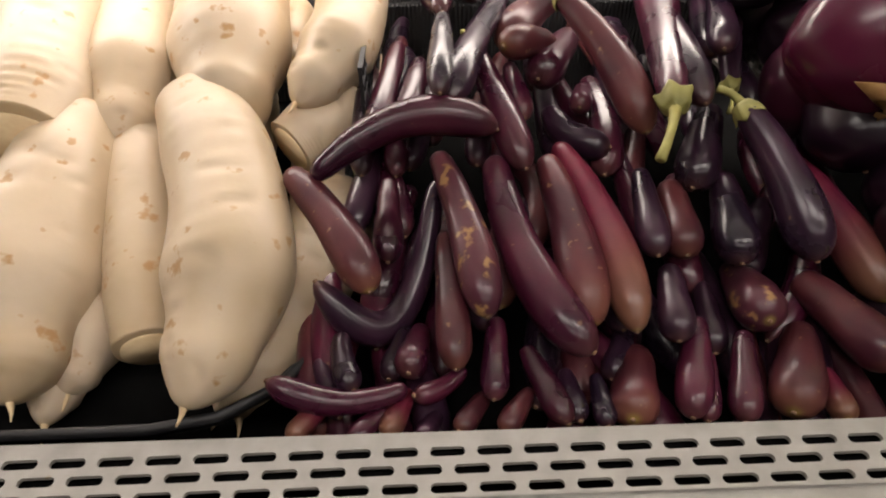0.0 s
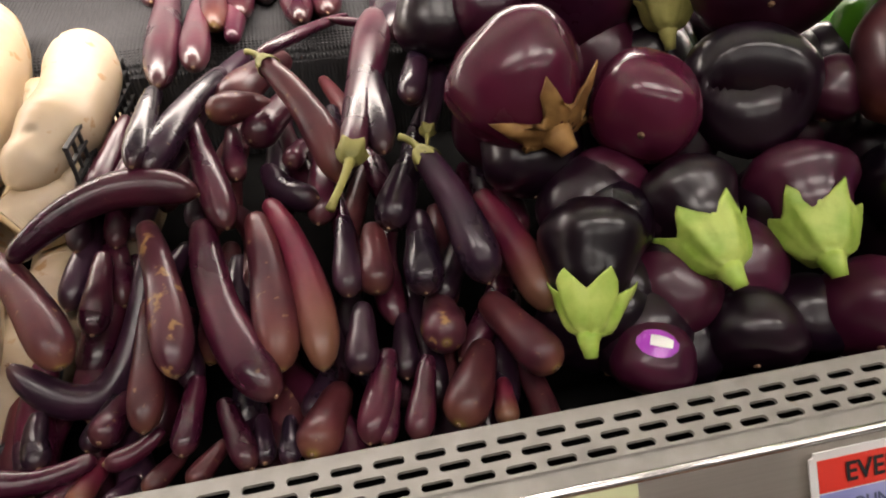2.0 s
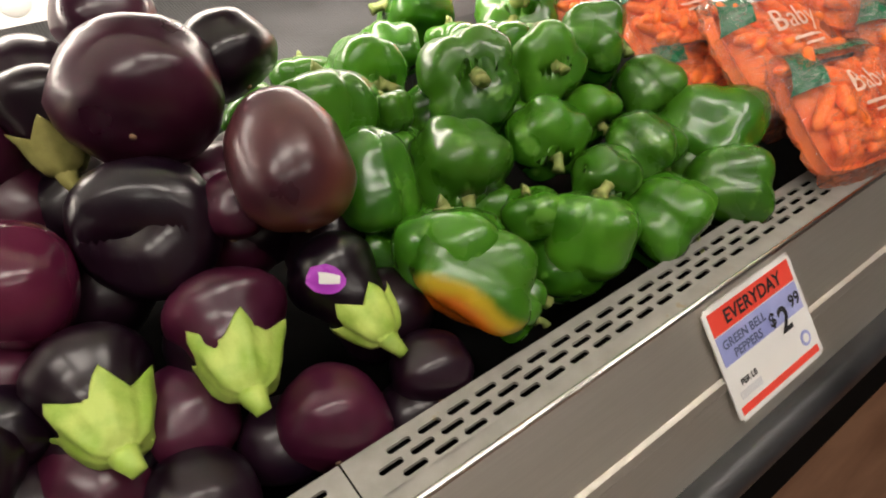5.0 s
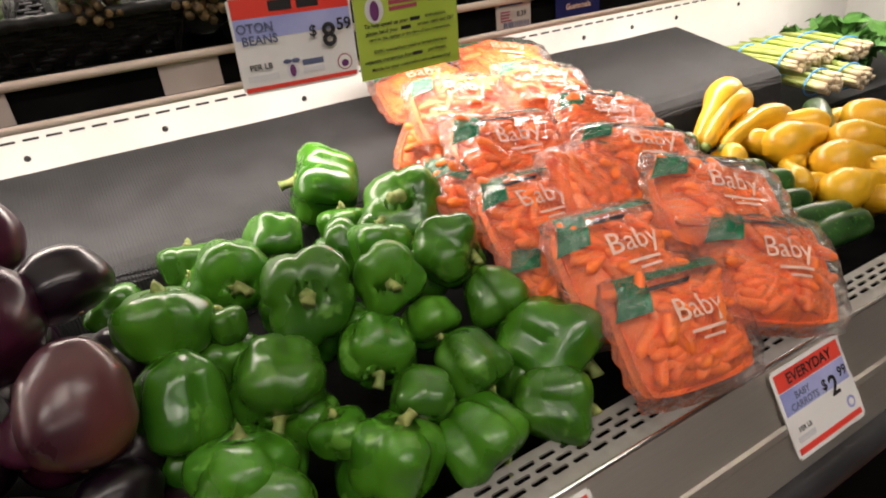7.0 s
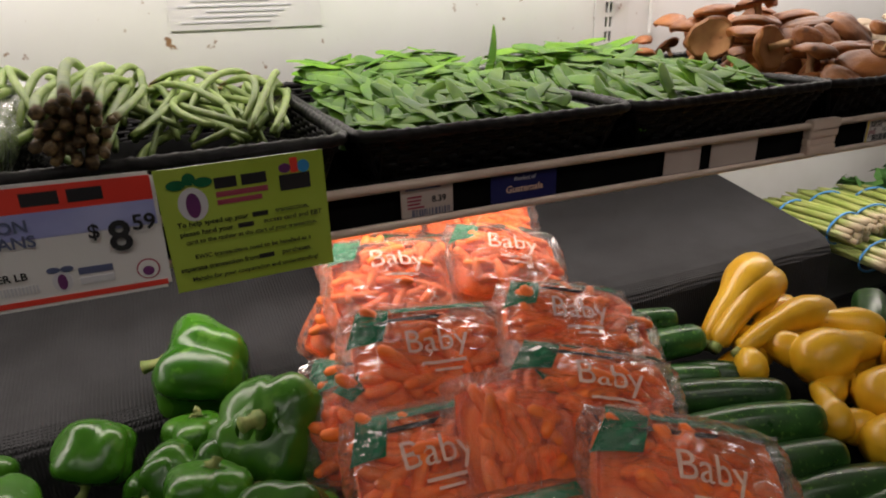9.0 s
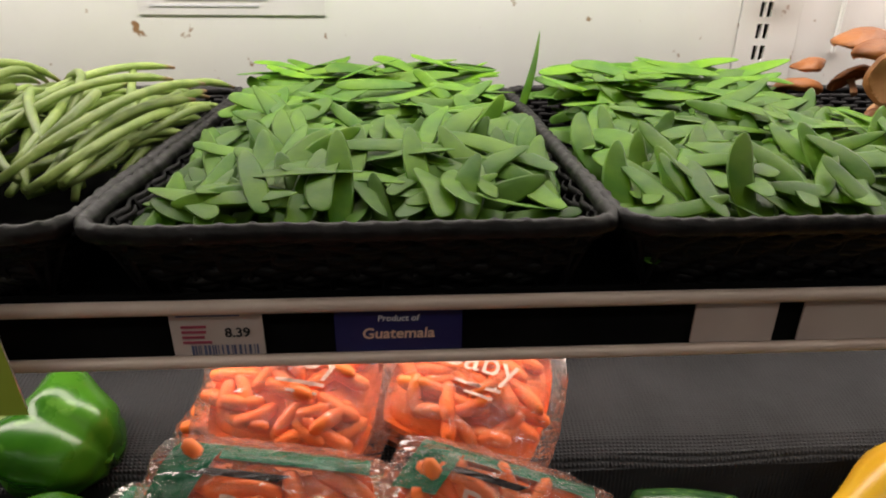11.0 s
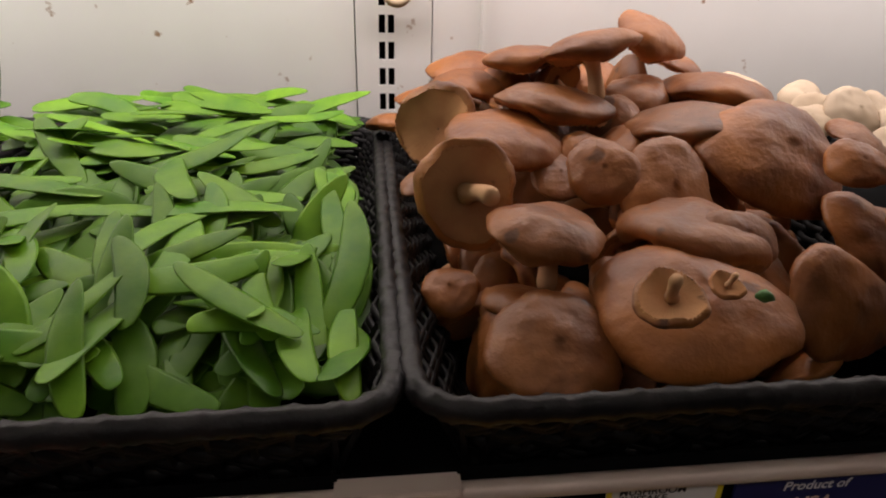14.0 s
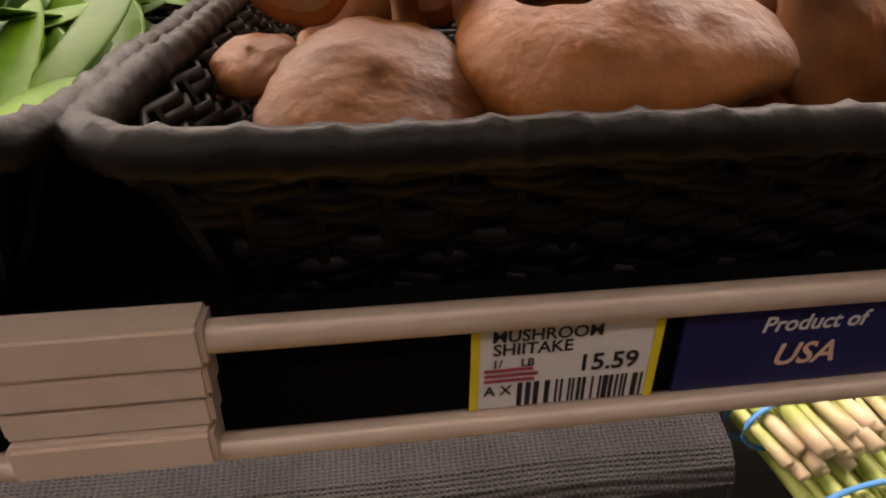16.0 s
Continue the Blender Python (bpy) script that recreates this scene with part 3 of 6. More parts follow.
bars(tag, 1.596, 1.616, 1.2670, 1.2830, y, 4, INK_RED, 9)
line(tag, "8.39", 1.6330, 1.2760, y - 0.0005, 0.0100, INK_BLACK)
barcode(tag, 1.601, 1.645, 1.2592, 1.2665, y, 6, INK_BLUE)
tag, y = shelf_tag(1.698, 1.785, CARD_NAVY, "navy blue country of origin label in the channel")
line(tag, "Product of", 1.741, 1.2845, y - 0.0005, 0.0065, INK_PALE, shear=0.15)
line(tag, "Guatemala", 1.741, 1.2725, y - 0.0005, 0.0115, INK_WHITE, shear=0.1)
for xa, xb in ((1.949, 2.009), (2.028, 2.111), (1.132, 1.198), (0.935, 0.985), (0.70, 0.76)):
    tag, y = shelf_tag(xa, xb, CARD_GREY, "blank pinkish grey shelf label in the channel")

# ---------- vegetables ----------


def star(centre, axis, r, points, reach, droop, seed, thick=0.0012):
    """A calyx: a cap with pointed lobes that lie over the fruit. axis points out of the fruit."""
    rng = random.Random(seed)
    z = Vector(axis).normalized()
    x = z.orthogonal().normalized()
    y = z.cross(x)
    n = points * 6
    verts, faces = [], []
    rings = 6
    lens = [rng.uniform(0.75, 1.25) for _ in range(points)]
    for i in range(rings + 1):
        s = i / rings
        for k in range(n):
            a = 2 * math.pi * k / n
            f = abs((k % 6) / 3.0 - 1.0)
            lob = (1 - f) * 0.25 + 0.75 * f ** 1.3 if s > 0.45 else 1.0
            w = 1.0 if s <= 0.45 else 1 + (lob * lens[(k + 3) // 6 % points] * reach - 1) * (s - 0.45) / 0.55
            rad = r * s * (w if s > 0.45 else 1.0) if s <= 0.45 else r * (0.45 + (w - 0.45 if w > 0.45 else 0) * (s - 0.45) / 0.55 * 1.0)
            h = -droop * r * (rad / r) ** 2 + 0.05 * r * math.cos(points * 2 * a) * s + r * 0.07 * rng.uniform(-1, 1) * s
            verts.append(Vector(centre) + x * (rad * math.cos(a)) + y * (rad * math.sin(a)) + z * h)
    for i in range(rings):
        for k in range(n):
            a, b = i * n + k, i * n + (k + 1) % n
            faces.append((a, b, b + n, a + n))
    m = len(verts)
    verts += [v - z * thick for v in verts]
    faces += [tuple(q + m for q in reversed(f)) for f in faces]
    for k in range(n):
        a, b = rings * n + k, rings * n + (k + 1) % n
        faces.append((a, b, b + m, a + m))
    return verts, faces


def bell_calyx(apex, axis, r, length, seed, ridges=6, thick=0.0016, flare=0.78, curl=0.0):
    """A ridged cap that opens from its apex over the fruit and ends in pointed lobes. axis points out of the fruit."""
    rng = random.Random(seed)
    z = Vector(axis).normalized()
    x = z.orthogonal().normalized()
    y = z.cross(x)
    n, rings = ridges * 8, 9
    tips = [rng.uniform(0.75, 1.25) for _ in range(ridges)]
    verts, faces = [], []
    for i in range(rings + 1):
        s = i / rings
        for k in range(n):
            a = 2 * math.pi * k / n
            f = 1 - abs((k % 8) / 4.0 - 1.0)
            reach = 0.74 + 0.32 * f ** 1.3 * tips[k // 8]
            d = length * s * reach
            rad = 0.15 * r + flare * r * (d / length) ** 0.42 + curl * r * max(0, s - 0.78) * f * tips[k // 8]
            rad *= 1 + 0.085 * math.cos(ridges * a + math.pi) * (1 - 0.4 * s) + 0.035 * math.sin(ridges * 2 * a + seed) + 0.09 * noise.noise(Vector((math.cos(a) * 2, math.sin(a) * 2, s * 2 + seed)))
            verts.append(Vector(apex) - z * d + x * (rad * math.cos(a)) + y * (rad * math.sin(a)))
    for i in range(rings):
        for k in range(n):
            a, b = i * n + k, i * n + (k + 1) % n
            faces.append((a, b, b + n, a + n))
    m = len(verts)
    verts += [v - z * thick for v in verts]
    faces += [tuple(q + m for q in reversed(f)) for f in faces]
    for k in range(n):
        a, b = rings * n + k, rings * n + (k + 1) % n
        faces.append((a, b, b + m, a + m))
    faces.append(tuple(range(n)))
    return verts, faces


LONG_LABELS = ["dark purple-black long eggplant in the heap", "purple long eggplant with a paler tip", "brownish purple long eggplant in the heap", "magenta long eggplant with an olive tip", "purple long eggplant with tan scars"]


def long_eggplant(a, b, r, bend=(0, 0, 0), tone=0.5, stem=0, scar=0):
    """a: stem end, b: blossom end."""
    kind = 4 if scar else (0 if tone < 0.28 else 1 if tone < 0.62 else 2 if tone < 0.93 else 3)
    us = spaced(20)
    a, b, bend = Vector(a), Vector(b), Vector(bend)
    if not stem:
        a = a + (a - b) * 0.12 + Vector((0, 0.004, -0.008))
    c = (a + b) / 2 + bend * 2
    pts = [a * (1 - t) ** 2 + c * 2 * t * (1 - t) + b * t ** 2 for t in us]
    rng = random.Random(int(1e4 * (a.x + b.y)))
    k1, k2 = rng.uniform(0, 6), rng.uniform(0.02, 0.05)
    rad = [r * profile(u, [(0, 0.58), (0.30, 0.80), (0.72, 1.0), (1, 0.88)]) * ends(u, 0.06, 0.17) * (1 + k2 * math.sin(5 * u + k1)) for u in us]
    v, f, al = sweep(pts, rad, 14)
    mid = pts[10]
    body = shape("long_eggplant", v, f, LONG_SKINS[kind], along=al, at=mid)
    tagged(body, LONG_LABELS[kind], "eggplant", "long eggplants")
    out = (pts[0] - pts[2]).normalized()
    tip_way = (pts[-1] - pts[-3]).normalized()
    dv, df, _ = sweep([pts[-1] - tip_way * 0.001, pts[-1] + tip_way * 0.0008, pts[-1] + tip_way * 0.0012], [0.0022, 0.0018, 0.0006], 7)
    shape("blossom_scar", dv, df, SCAR, body)
    if not stem:
        return body
    green = CALYX_DULL
    cv, cf = bell_calyx(pts[0] + out * r * 0.22, out, r, r * 0.85, int(k1 * 100), 5, 0.001, 0.54)
    cal = shape("calyx", cv, cf, green, body, "small pointed calyx")
    length = 0.05 if stem == 2 else 0.026
    sv, sf, _ = sweep(bezier(pts[0], pts[0] + out * length + Vector((rng.uniform(-0.3, 0.3) * length, 0, -0.25 * length)), (0.002, 0, 0.002), 6), [r * 0.26, r * 0.20, r * 0.17, r * 0.16, r * 0.17, r * 0.20], 8)
    shape("stem", sv, sf, green, cal)
    return body


def round_eggplant(c, axis, r, tall=1.0, calyx="n", tone=0.3, lobe=0.04, sticker=None):
    """axis points from the middle to the stem."""
    kind = 0 if tone < 0.25 else 1 if tone < 0.55 else 2 if tone < 0.9 else 3
    ax, c = Vector(axis).normalized(), Vector(c)
    r *= 1.10
    h = r * max(tall, 0.95)
    us = spaced(26)
    rng = random.Random(int(1e4 * c.x))
    ph, nl = rng.uniform(0, 6), rng.choice((3, 4))
    pts = [c + ax * h * (1 - 2 * u) for u in us]

    def sec(a, u):
        return 1 + min(lobe, 0.045) * math.sin(nl * a + ph) * (0.3 + 0.7 * u) + 0.03 * math.sin(2 * a + ph * 2)

    rad = [r * profile(u, [(0, 0.50 if calyx in "gd" else 0.86), (0.35, 0.76 if calyx in "gd" else 0.97), (0.68, 1.03), (1, 0.92)]) * math.sqrt(max(0.0, 1 - abs(2 * u - 1) ** (2.1 if u < 0.5 and calyx != "n" else 2.5))) + 0.0006 for u in us]
    dim = lobe * 4.5
    pts = [p + ax * (h * dim * max(0.0, u - 0.86) / 0.14 * 0.5) for p, u in zip(pts, us)]
    v, f, al = sweep(pts, rad, 26, sec)
    v = [p + (p - c).normalized() * (r * 0.10 * noise.noise(p * 15 + Vector((ph, 0, 0))) + r * 0.030 * noise.noise(p * 46) + r * 0.008 * noise.noise(p * 130)) for p in v]
    body = shape("round_eggplant", v, f, ROUND_SKINS[kind], along=al, at=c)
    tagged(body, ["glossy black round eggplant in the pile", "glossy dark purple round eggplant", "large maroon round eggplant with a squared body", "round eggplant with a brown bruise"][kind], "eggplant", "round eggplants")
    sc_pos = v[-1].lerp(v[-13], 0.5) - ax * 0.0002
    sv, sf, _ = sweep([sc_pos + ax * 0.001, sc_pos - ax * 0.0010, sc_pos - ax * 0.0016], [0.0034, 0.0028, 0.0010], 8)
    shape("blossom_scar", sv, sf, SCAR, body, "tan blossom scar")
    if calyx != "n":
        m = {"g": CALYX, "b": CALYX_DRY, "d": CALYX_DULL}[calyx]
        top = c + ax * (h + r * 0.26)
        if calyx == "b":
            top = c + ax * (h + r * 0.03)
            cv, cf = star(top, ax, r * 0.80, 6, 1.35, 0.34, int(ph * 50), 0.0020)
        else:
            cv, cf = bell_calyx(top, ax, r, r * 0.98, int(ph * 50), 6, 0.0018, 0.60, rng.uniform(0.0, 0.4))
        cal = shape("calyx", cv, cf, m, body, {"g": "fresh lime green calyx", "b": "dried tan calyx", "d": "olive calyx"}[calyx])
        sv, sf, _ = sweep([top - ax * 0.004, top + ax * 0.004, top + ax * 0.010 + Vector((0.002, 0, -0.002)), top + ax * 0.014 + Vector((0.003, 0, -0.004))], [r * 0.26, r * 0.20, r * 0.15, r * 0.13], 10)
        shape("stem", sv, sf, m, cal)
    if sticker is not None:
        d = Vector(sticker).normalized()
        d = (d + Vector((0, 0, 0.25))).normalized()
        x = d.cross(Vector((0, 0, 1))).normalized()
        y = d.cross(x)
        sv, sf = [], []
        for i in range(7):
            for j in range(9):
                p, q = (i / 6 - 0.5) * 0.034, (j / 8 - 0.5) * 0.040
                q *= math.sqrt(1 - (0.97 * (i / 3 - 1)) ** 2)
                way = (d * r + x * p * 1.0 + y * q * 0.6).normalized()
                best = max(v, key=lambda w: ((w - c).normalized()).dot(way))
                sv.append(c + way * ((best - c).length + 0.0016))
        sf = [(i * 9 + j, i * 9 + j + 1, (i + 1) * 9 + j + 1, (i + 1) * 9 + j) for i in range(6) for j in range(8)]
        lab = shape("sticker", sv, sf, STICKER, body, "violet and white sticker")
        sv2 = [c + (p - c) * 1.012 for p in sv]
        shape("sticker_panel", sv2, [q for n, q in enumerate(sf) if 1 <= n // 8 <= 3 and 2 <= n % 8 <= 4], CARD, lab)
    return body


def bell_pepper(c, axis, r, tall=1.05, seed=0, orange=0, stem=1):
    """axis points from the middle to the stem."""
    ax, c = Vector(axis).normalized(), Vector(c)
    rng = random.Random(seed)
    nl = rng.choice((4, 4, 5))
    ph, tw = rng.uniform(0, 6), rng.uniform(-0.5, 0.5)
    r *= 1.16
    h = r * tall * 0.98
    amp = [rng.uniform(0.85, 1.12) for _ in range(nl)]
    crease = rng.uniform(0.27, 0.40)

    def sec(a, u):
        q = ((a + ph + tw * u) / (2 * math.pi) * nl) % nl
        i = int(q)
        s = abs(math.sin(math.pi * q))
        lob = s ** 0.62
        wgt = amp[i]
        k = crease * (0.62 + 0.55 * math.exp(-((u / 0.25) ** 2)) + 0.55 * math.exp(-(((1 - u) / 0.30) ** 2)))
        return 1 - k + k * lob * (0.55 + 0.45 * wgt) * 1.08 + 0.025 * math.sin(3 * a + 7 * u + ph) + 0.015 * math.sin(5 * a - 11 * u)

    us = [0.5 - 0.5 * math.copysign(abs(math.cos(math.pi * i / 33)) ** 0.9, math.cos(math.pi * i / 33)) for i in range(34)]
    pts, rad = [], []
    for u in us:
        s = 1 - 2 * u
        q = profile(u, [(0, 0.92), (0.25, 1.05), (0.7, 0.90), (1, 0.74)]) * max(0.02, (1 - abs(s) ** 2.6)) ** 0.5
        dent = -0.34 * math.exp(-((q / 0.62) ** 2)) if s > 0 else 0.20 * math.exp(-((q / 0.55) ** 2))
        pts.append(c + ax * (h * s + r * dent))
        rad.append(r * q)
    v, f, al = sweep(pts, rad, 36, sec)
    v = [p + (p - c) * (0.16 * noise.noise(p * 17 + Vector((seed * 1.7, 0, 0))) + 0.05 * noise.noise(p * 48)) for p in v]
    if orange:
        along = [0.5 + 0.42 * ((p - c).normalized().dot(Vector((-0.75, -0.25, -0.60)))) for p in v]
    body = shape("bell_pepper", v, f, PEPPER_TURN if orange else PEPPER, along=along if orange else al, at=c)
    tagged(body, "green bell pepper turning orange on one side" if orange else "glossy green bell pepper in the pile", "bell pepper", "green bell peppers")
    if stem:
        top = pts[0] + ax * 0.001
        cv, cf = star(top + ax * r * 0.06, ax, r * 0.24, 5, 1.15, 0.35, seed, 0.002)
        cal = shape("calyx", cv, cf, PEPPER_STEM, body)
        tip = top + ax * r * 0.27 + Vector((rng.uniform(-0.2, 0.2) * r, 0, -0.12 * r))
        sv, sf, _ = sweep(bezier(top, tip, (0.002, 0, 0.001), 6), [r * 0.19, r * 0.13, r * 0.11, r * 0.11, r * 0.12, r * 0.15], 8)
        shape("stem", sv, sf, PEPPER_STEM, cal, "pale cut pepper stem")
    return body


def daikon(a, b, r, bend=(0, 0, 0), cut=0):
    r *= 1.06
    a = tuple(p + 0.10 * (p - q) for p, q in zip(a, b))
    us = spaced(110)
    a, b, bend = Vector(a), Vector(b), Vector(bend)
    c = (a + b) / 2 + bend * 2
    pts = [a * (1 - t) ** 2 + c * 2 * t * (1 - t) + b * t ** 2 for t in us]
    rng = random.Random(int(1e4 * (a.x - b.y)))
    k = rng.uniform(0, 6)
    table = [(0, 0.85), (0.25, 1.0), (0.7, 0.97), (1, 0.85)] if cut else [(0, 0.72), (0.25, 0.97), (0.6, 1.0), (0.85, 0.68), (1, 0.42)]
    rad = [r * profile(u, table) * ends(u, 0.07, 0.012 if cut else 0.10) * (1 + 0.03 * math.sin(9 * u + k)) for u in us]
    v, f, al = sweep(pts, rad, 40, lambda t, u: 1 + 0.025 * math.sin(2 * t + 4 * u + k) + 0.015 * math.sin(5 * t - 9 * u) + 0.009 * math.sin(150 * u + 2 * math.sin(t)) * max(0.0, math.sin(2 * t + 7 * u + k) - 0.35))
    v = [p + Vector((0, -0.5, 0.85)) * (0.05 * r * noise.noise(p * 14 + Vector((k, 0, 0))) - 0.0090 * max(0.0, noise.noise(p * 62) - 0.40)) for p in v]
    body = shape("daikon", v, f, DAIKON, along=al, at=pts[55])
    tagged(body, "daikon radish with a flat cut end" if cut else "thick cream white daikon radish in the basket", "radish", "daikon radishes")
    d = (pts[-1] - pts[-3]).normalized()
    if cut:
        sv, sf, _ = sweep([pts[-1] - d * 0.003, pts[-1] + d * 0.0015], [rad[-6] * 0.97, rad[-6] * 0.95], 30)
        shape("cut_face", sv, sf, DAIKON_CUT, body, "tan cut face")
    else:
        sv, sf, _ = sweep(bezier(pts[-1] - d * 0.004, pts[-1] + d * 0.012 + Vector((0.002, 0, -0.004)), (0.001, 0, 0), 5), [0.004, 0.003, 0.002, 0.0012, 0.0006], 7)
        shape("root_tip", sv, sf, DAIKON_CUT, body)
    return body


def zucchini(a, b, r):
    us = spaced(16)
    a, b = Vector(a), Vector(b)
    pts = [a.lerp(b, u) + Vector((0, 0, 0.004 * math.sin(3 * u))) for u in us]
    rad = [r * profile(u, [(0, 0.86), (0.5, 1.0), (1, 0.95)]) * ends(u, 0.08, 0.09) for u in us]
    v, f, al = sweep(pts, rad, 16, lambda t, u: 1 + 0.025 * math.cos(5 * t))
    body = shape("zucchini", v, f, ZUCCHINI, along=al, at=pts[8])
    tagged(body, "dark green zucchini lying in the heap", "zucchini", "zucchini")
    d = (a - b).normalized()
    sv, sf, _ = sweep([a - d * 0.004, a + d * 0.008, a + d * 0.014], [r * 0.45, r * 0.34, r * 0.38], 6)
    shape("stem", sv, sf, PEPPER_STEM, body)
    return body


def yellow_squash(a, b, r):
    """a: bulb end, b: neck end."""
    us = spaced(20)
    a, b = Vector(a), Vector(b)
    if (b - a).length < 4.2 * r:
        b = a + (b - a).normalized() * 4.2 * r
    bend = Vector((0, 0, 0.10 * (b - a).length))
    pts = bezier(a, b, bend, 20)
    rad = [r * profile(u, [(0, 0.90), (0.3, 1.0), (0.65, 0.60), (1, 0.46)]) * ends(u, 0.16, 0.05) for u in (i / 19 for i in range(20))]
    rad = [max(q, 0.002) for q in rad]
    v, f, al = sweep(pts, rad, 18)
    body = shape("yellow_squash", v, f, SQUASH, along=al, at=pts[8])
    tagged(body, "bright yellow crookneck squash in the heap", "squash", "yellow squash")
    d = (pts[-1] - pts[-3]).normalized()
    sv, sf, _ = sweep([pts[-1] - d * 0.004, pts[-1] + d * 0.008], [r * 0.30, r * 0.26], 6)
    shape("stem", sv, sf, PEPPER_STEM, body)
    return body


# ---------- bags of baby carrots ----------
CARROT_MESHES = []
for k in range(4):
    us = spaced(7)
    v, f, _ = sweep([Vector(((u - 0.5) * (0.046 + 0.006 * k), 0.003 * math.sin(3 * u) * (k - 1.5), 0)) for u in us], [0.0084 * ends(u, 0.22, 0.25) for u in us], 8)
    me = bpy.data.meshes.new("baby_carrot")
    me.from_pydata([tuple(q) for q in v], [], f)
    me.materials.append(CARROT)
    me.polygons.foreach_set("use_smooth", [True] * len(me.polygons))
    CARROT_MESHES.append(me)


def carrot_bag(c, tilt=40, turn=0, width=0.2, height=0.17, seed=0, words=1):
    rng = random.Random(seed + int(1000 * abs(c[0])))
    height = max(height, 0.10)
    m = pose(*c, tilt) @ pose(0, 0, 0, 0, 0, turn)
    bag = empty("carrot_bag", m)
    tagged(bag, "clear plastic bag of orange baby carrots with white lettering", "carrot bag", "bags of baby carrots")
    T = 0.036
    offs = Vector((rng.uniform(0, 50), rng.uniform(0, 50), 0))

    def hump(p, q):
        """Height of the bag over its middle plane, p and q from -1 to 1."""
        e = max(0.0, 1 - abs(p) ** 3.0) * max(0.0, 1 - abs(q) ** 3.0)
        return T * e ** 0.55 * (1 + 0.22 * noise.noise(Vector((p * 1.8, q * 1.8, 0)) + offs)) + 0.0022 * noise.noise(Vector((p * 9, q * 9, 3)) + offs)

    nu, nv = 26, 20

    def skin(scale, lift, name, material, ruffle):
        verts, faces = [], []
        for side in (1, -1):
            base = len(verts)
            for j in range(nv + 1):
                for i in range(nu + 1):
                    p, q = 2 * i / nu - 1, 2 * j / nv - 1
                    z = side * (hump(p, q) + lift) if side > 0 else -0.5 * (hump(p, q) + lift)
                    edge = max(abs(p), abs(q))
                    z += ruffle * max(0, edge - 0.86) / 0.14 * math.sin(15 * (p + q) + offs.x)
                    wx = width / 2 * p * scale * (1 - 0.10 * abs(q) ** 3)
                    wy = height / 2 * q * scale * (1 - 0.10 * abs(p) ** 3)
                    verts.append((wx, wy, z))
            for j in range(nv):
                for i in range(nu):
                    a = base + j * (nu + 1) + i
                    faces.append((a, a + 1, a + nu + 2, a + nu + 1) if side > 0 else (a, a + nu + 1, a + nu + 2, a + 1))
        me = bpy.data.meshes.new(name)
        me.from_pydata(verts, [], faces)
        me.materials.append(material)
        me.polygons.foreach_set("use_smooth", [True] * len(me.polygons))
        return place(name, me, bag, m=m)

    skin(0.90, -0.012, "carrot_heap", CARROT_MASS, 0)
    skin(1.09, 0.0012, "film", FILM, 0.005).visible_shadow = False
    main = rng.uniform(-0.6, 0.6)
    for i in range(44):
        p, q = rng.uniform(-0.76, 0.76), rng.uniform(-0.74, 0.74)
        z = hump(p, q) - 0.0085 + rng.uniform(-0.004, 0.001)
        if z < 0.001:
            continue
        o = pose(p * width * 0.46, q * height * 0.46, z, rng.uniform(-14, 14), rng.uniform(-14, 14), math.degrees(main) + rng.gauss(0, 38))
        place("baby_carrot", rng.choice(CARROT_MESHES), bag, m=m @ o)

    def on_film(co):
        p, q = co.x / (width / 2), co.y / (height / 2)
        return Vector((co.x, co.y, hump(max(-1, min(1, p)), max(-1, min(1, q))) + 0.0026))

    def patch(name, x0, x1, y0, y1, material, slant=0.0, n=8):
        verts = [on_film(Vector((width / 2 * (x0 + (x1 - x0) * i / n + slant * j / n), height / 2 * (y0 + (y1 - y0) * j / n), 0))) for j in range(n + 1) for i in range(n + 1)]
        me = bpy.data.meshes.new(name)
        me.from_pydata([tuple(v) for v in verts], [], [(j * (n + 1) + i, j * (n + 1) + i + 1, (j + 1) * (n + 1) + i + 1, (j + 1) * (n + 1) + i) for j in range(n) for i in range(n)])
        me.materials.append(material)
        return place(name, me, bag, m=m)

    patch("green_print", -0.98, -0.58, 0.34, 0.98, BAG_GREEN, 0.18)
    patch("green_print", -0.42, 0.80, 0.82, 0.99, BAG_GREEN)
    patch("dark_print", -0.66, 0.10, 0.64, 0.72, BAG_DARK, 0.1)
    if words:
        text_mesh("Baby", 0.042, INK_WHITE, m, "lettering", bag, bend=lambda co: on_film(co + Vector((0.004, 0.020, 0))))
        patch("print_line", -0.18, 0.34, -0.12, -0.07, INK_WHITE)
        patch("print_line", -0.05, 0.28, -0.24, -0.20, INK_WHITE)
    return bag


# ---------- mushrooms ----------


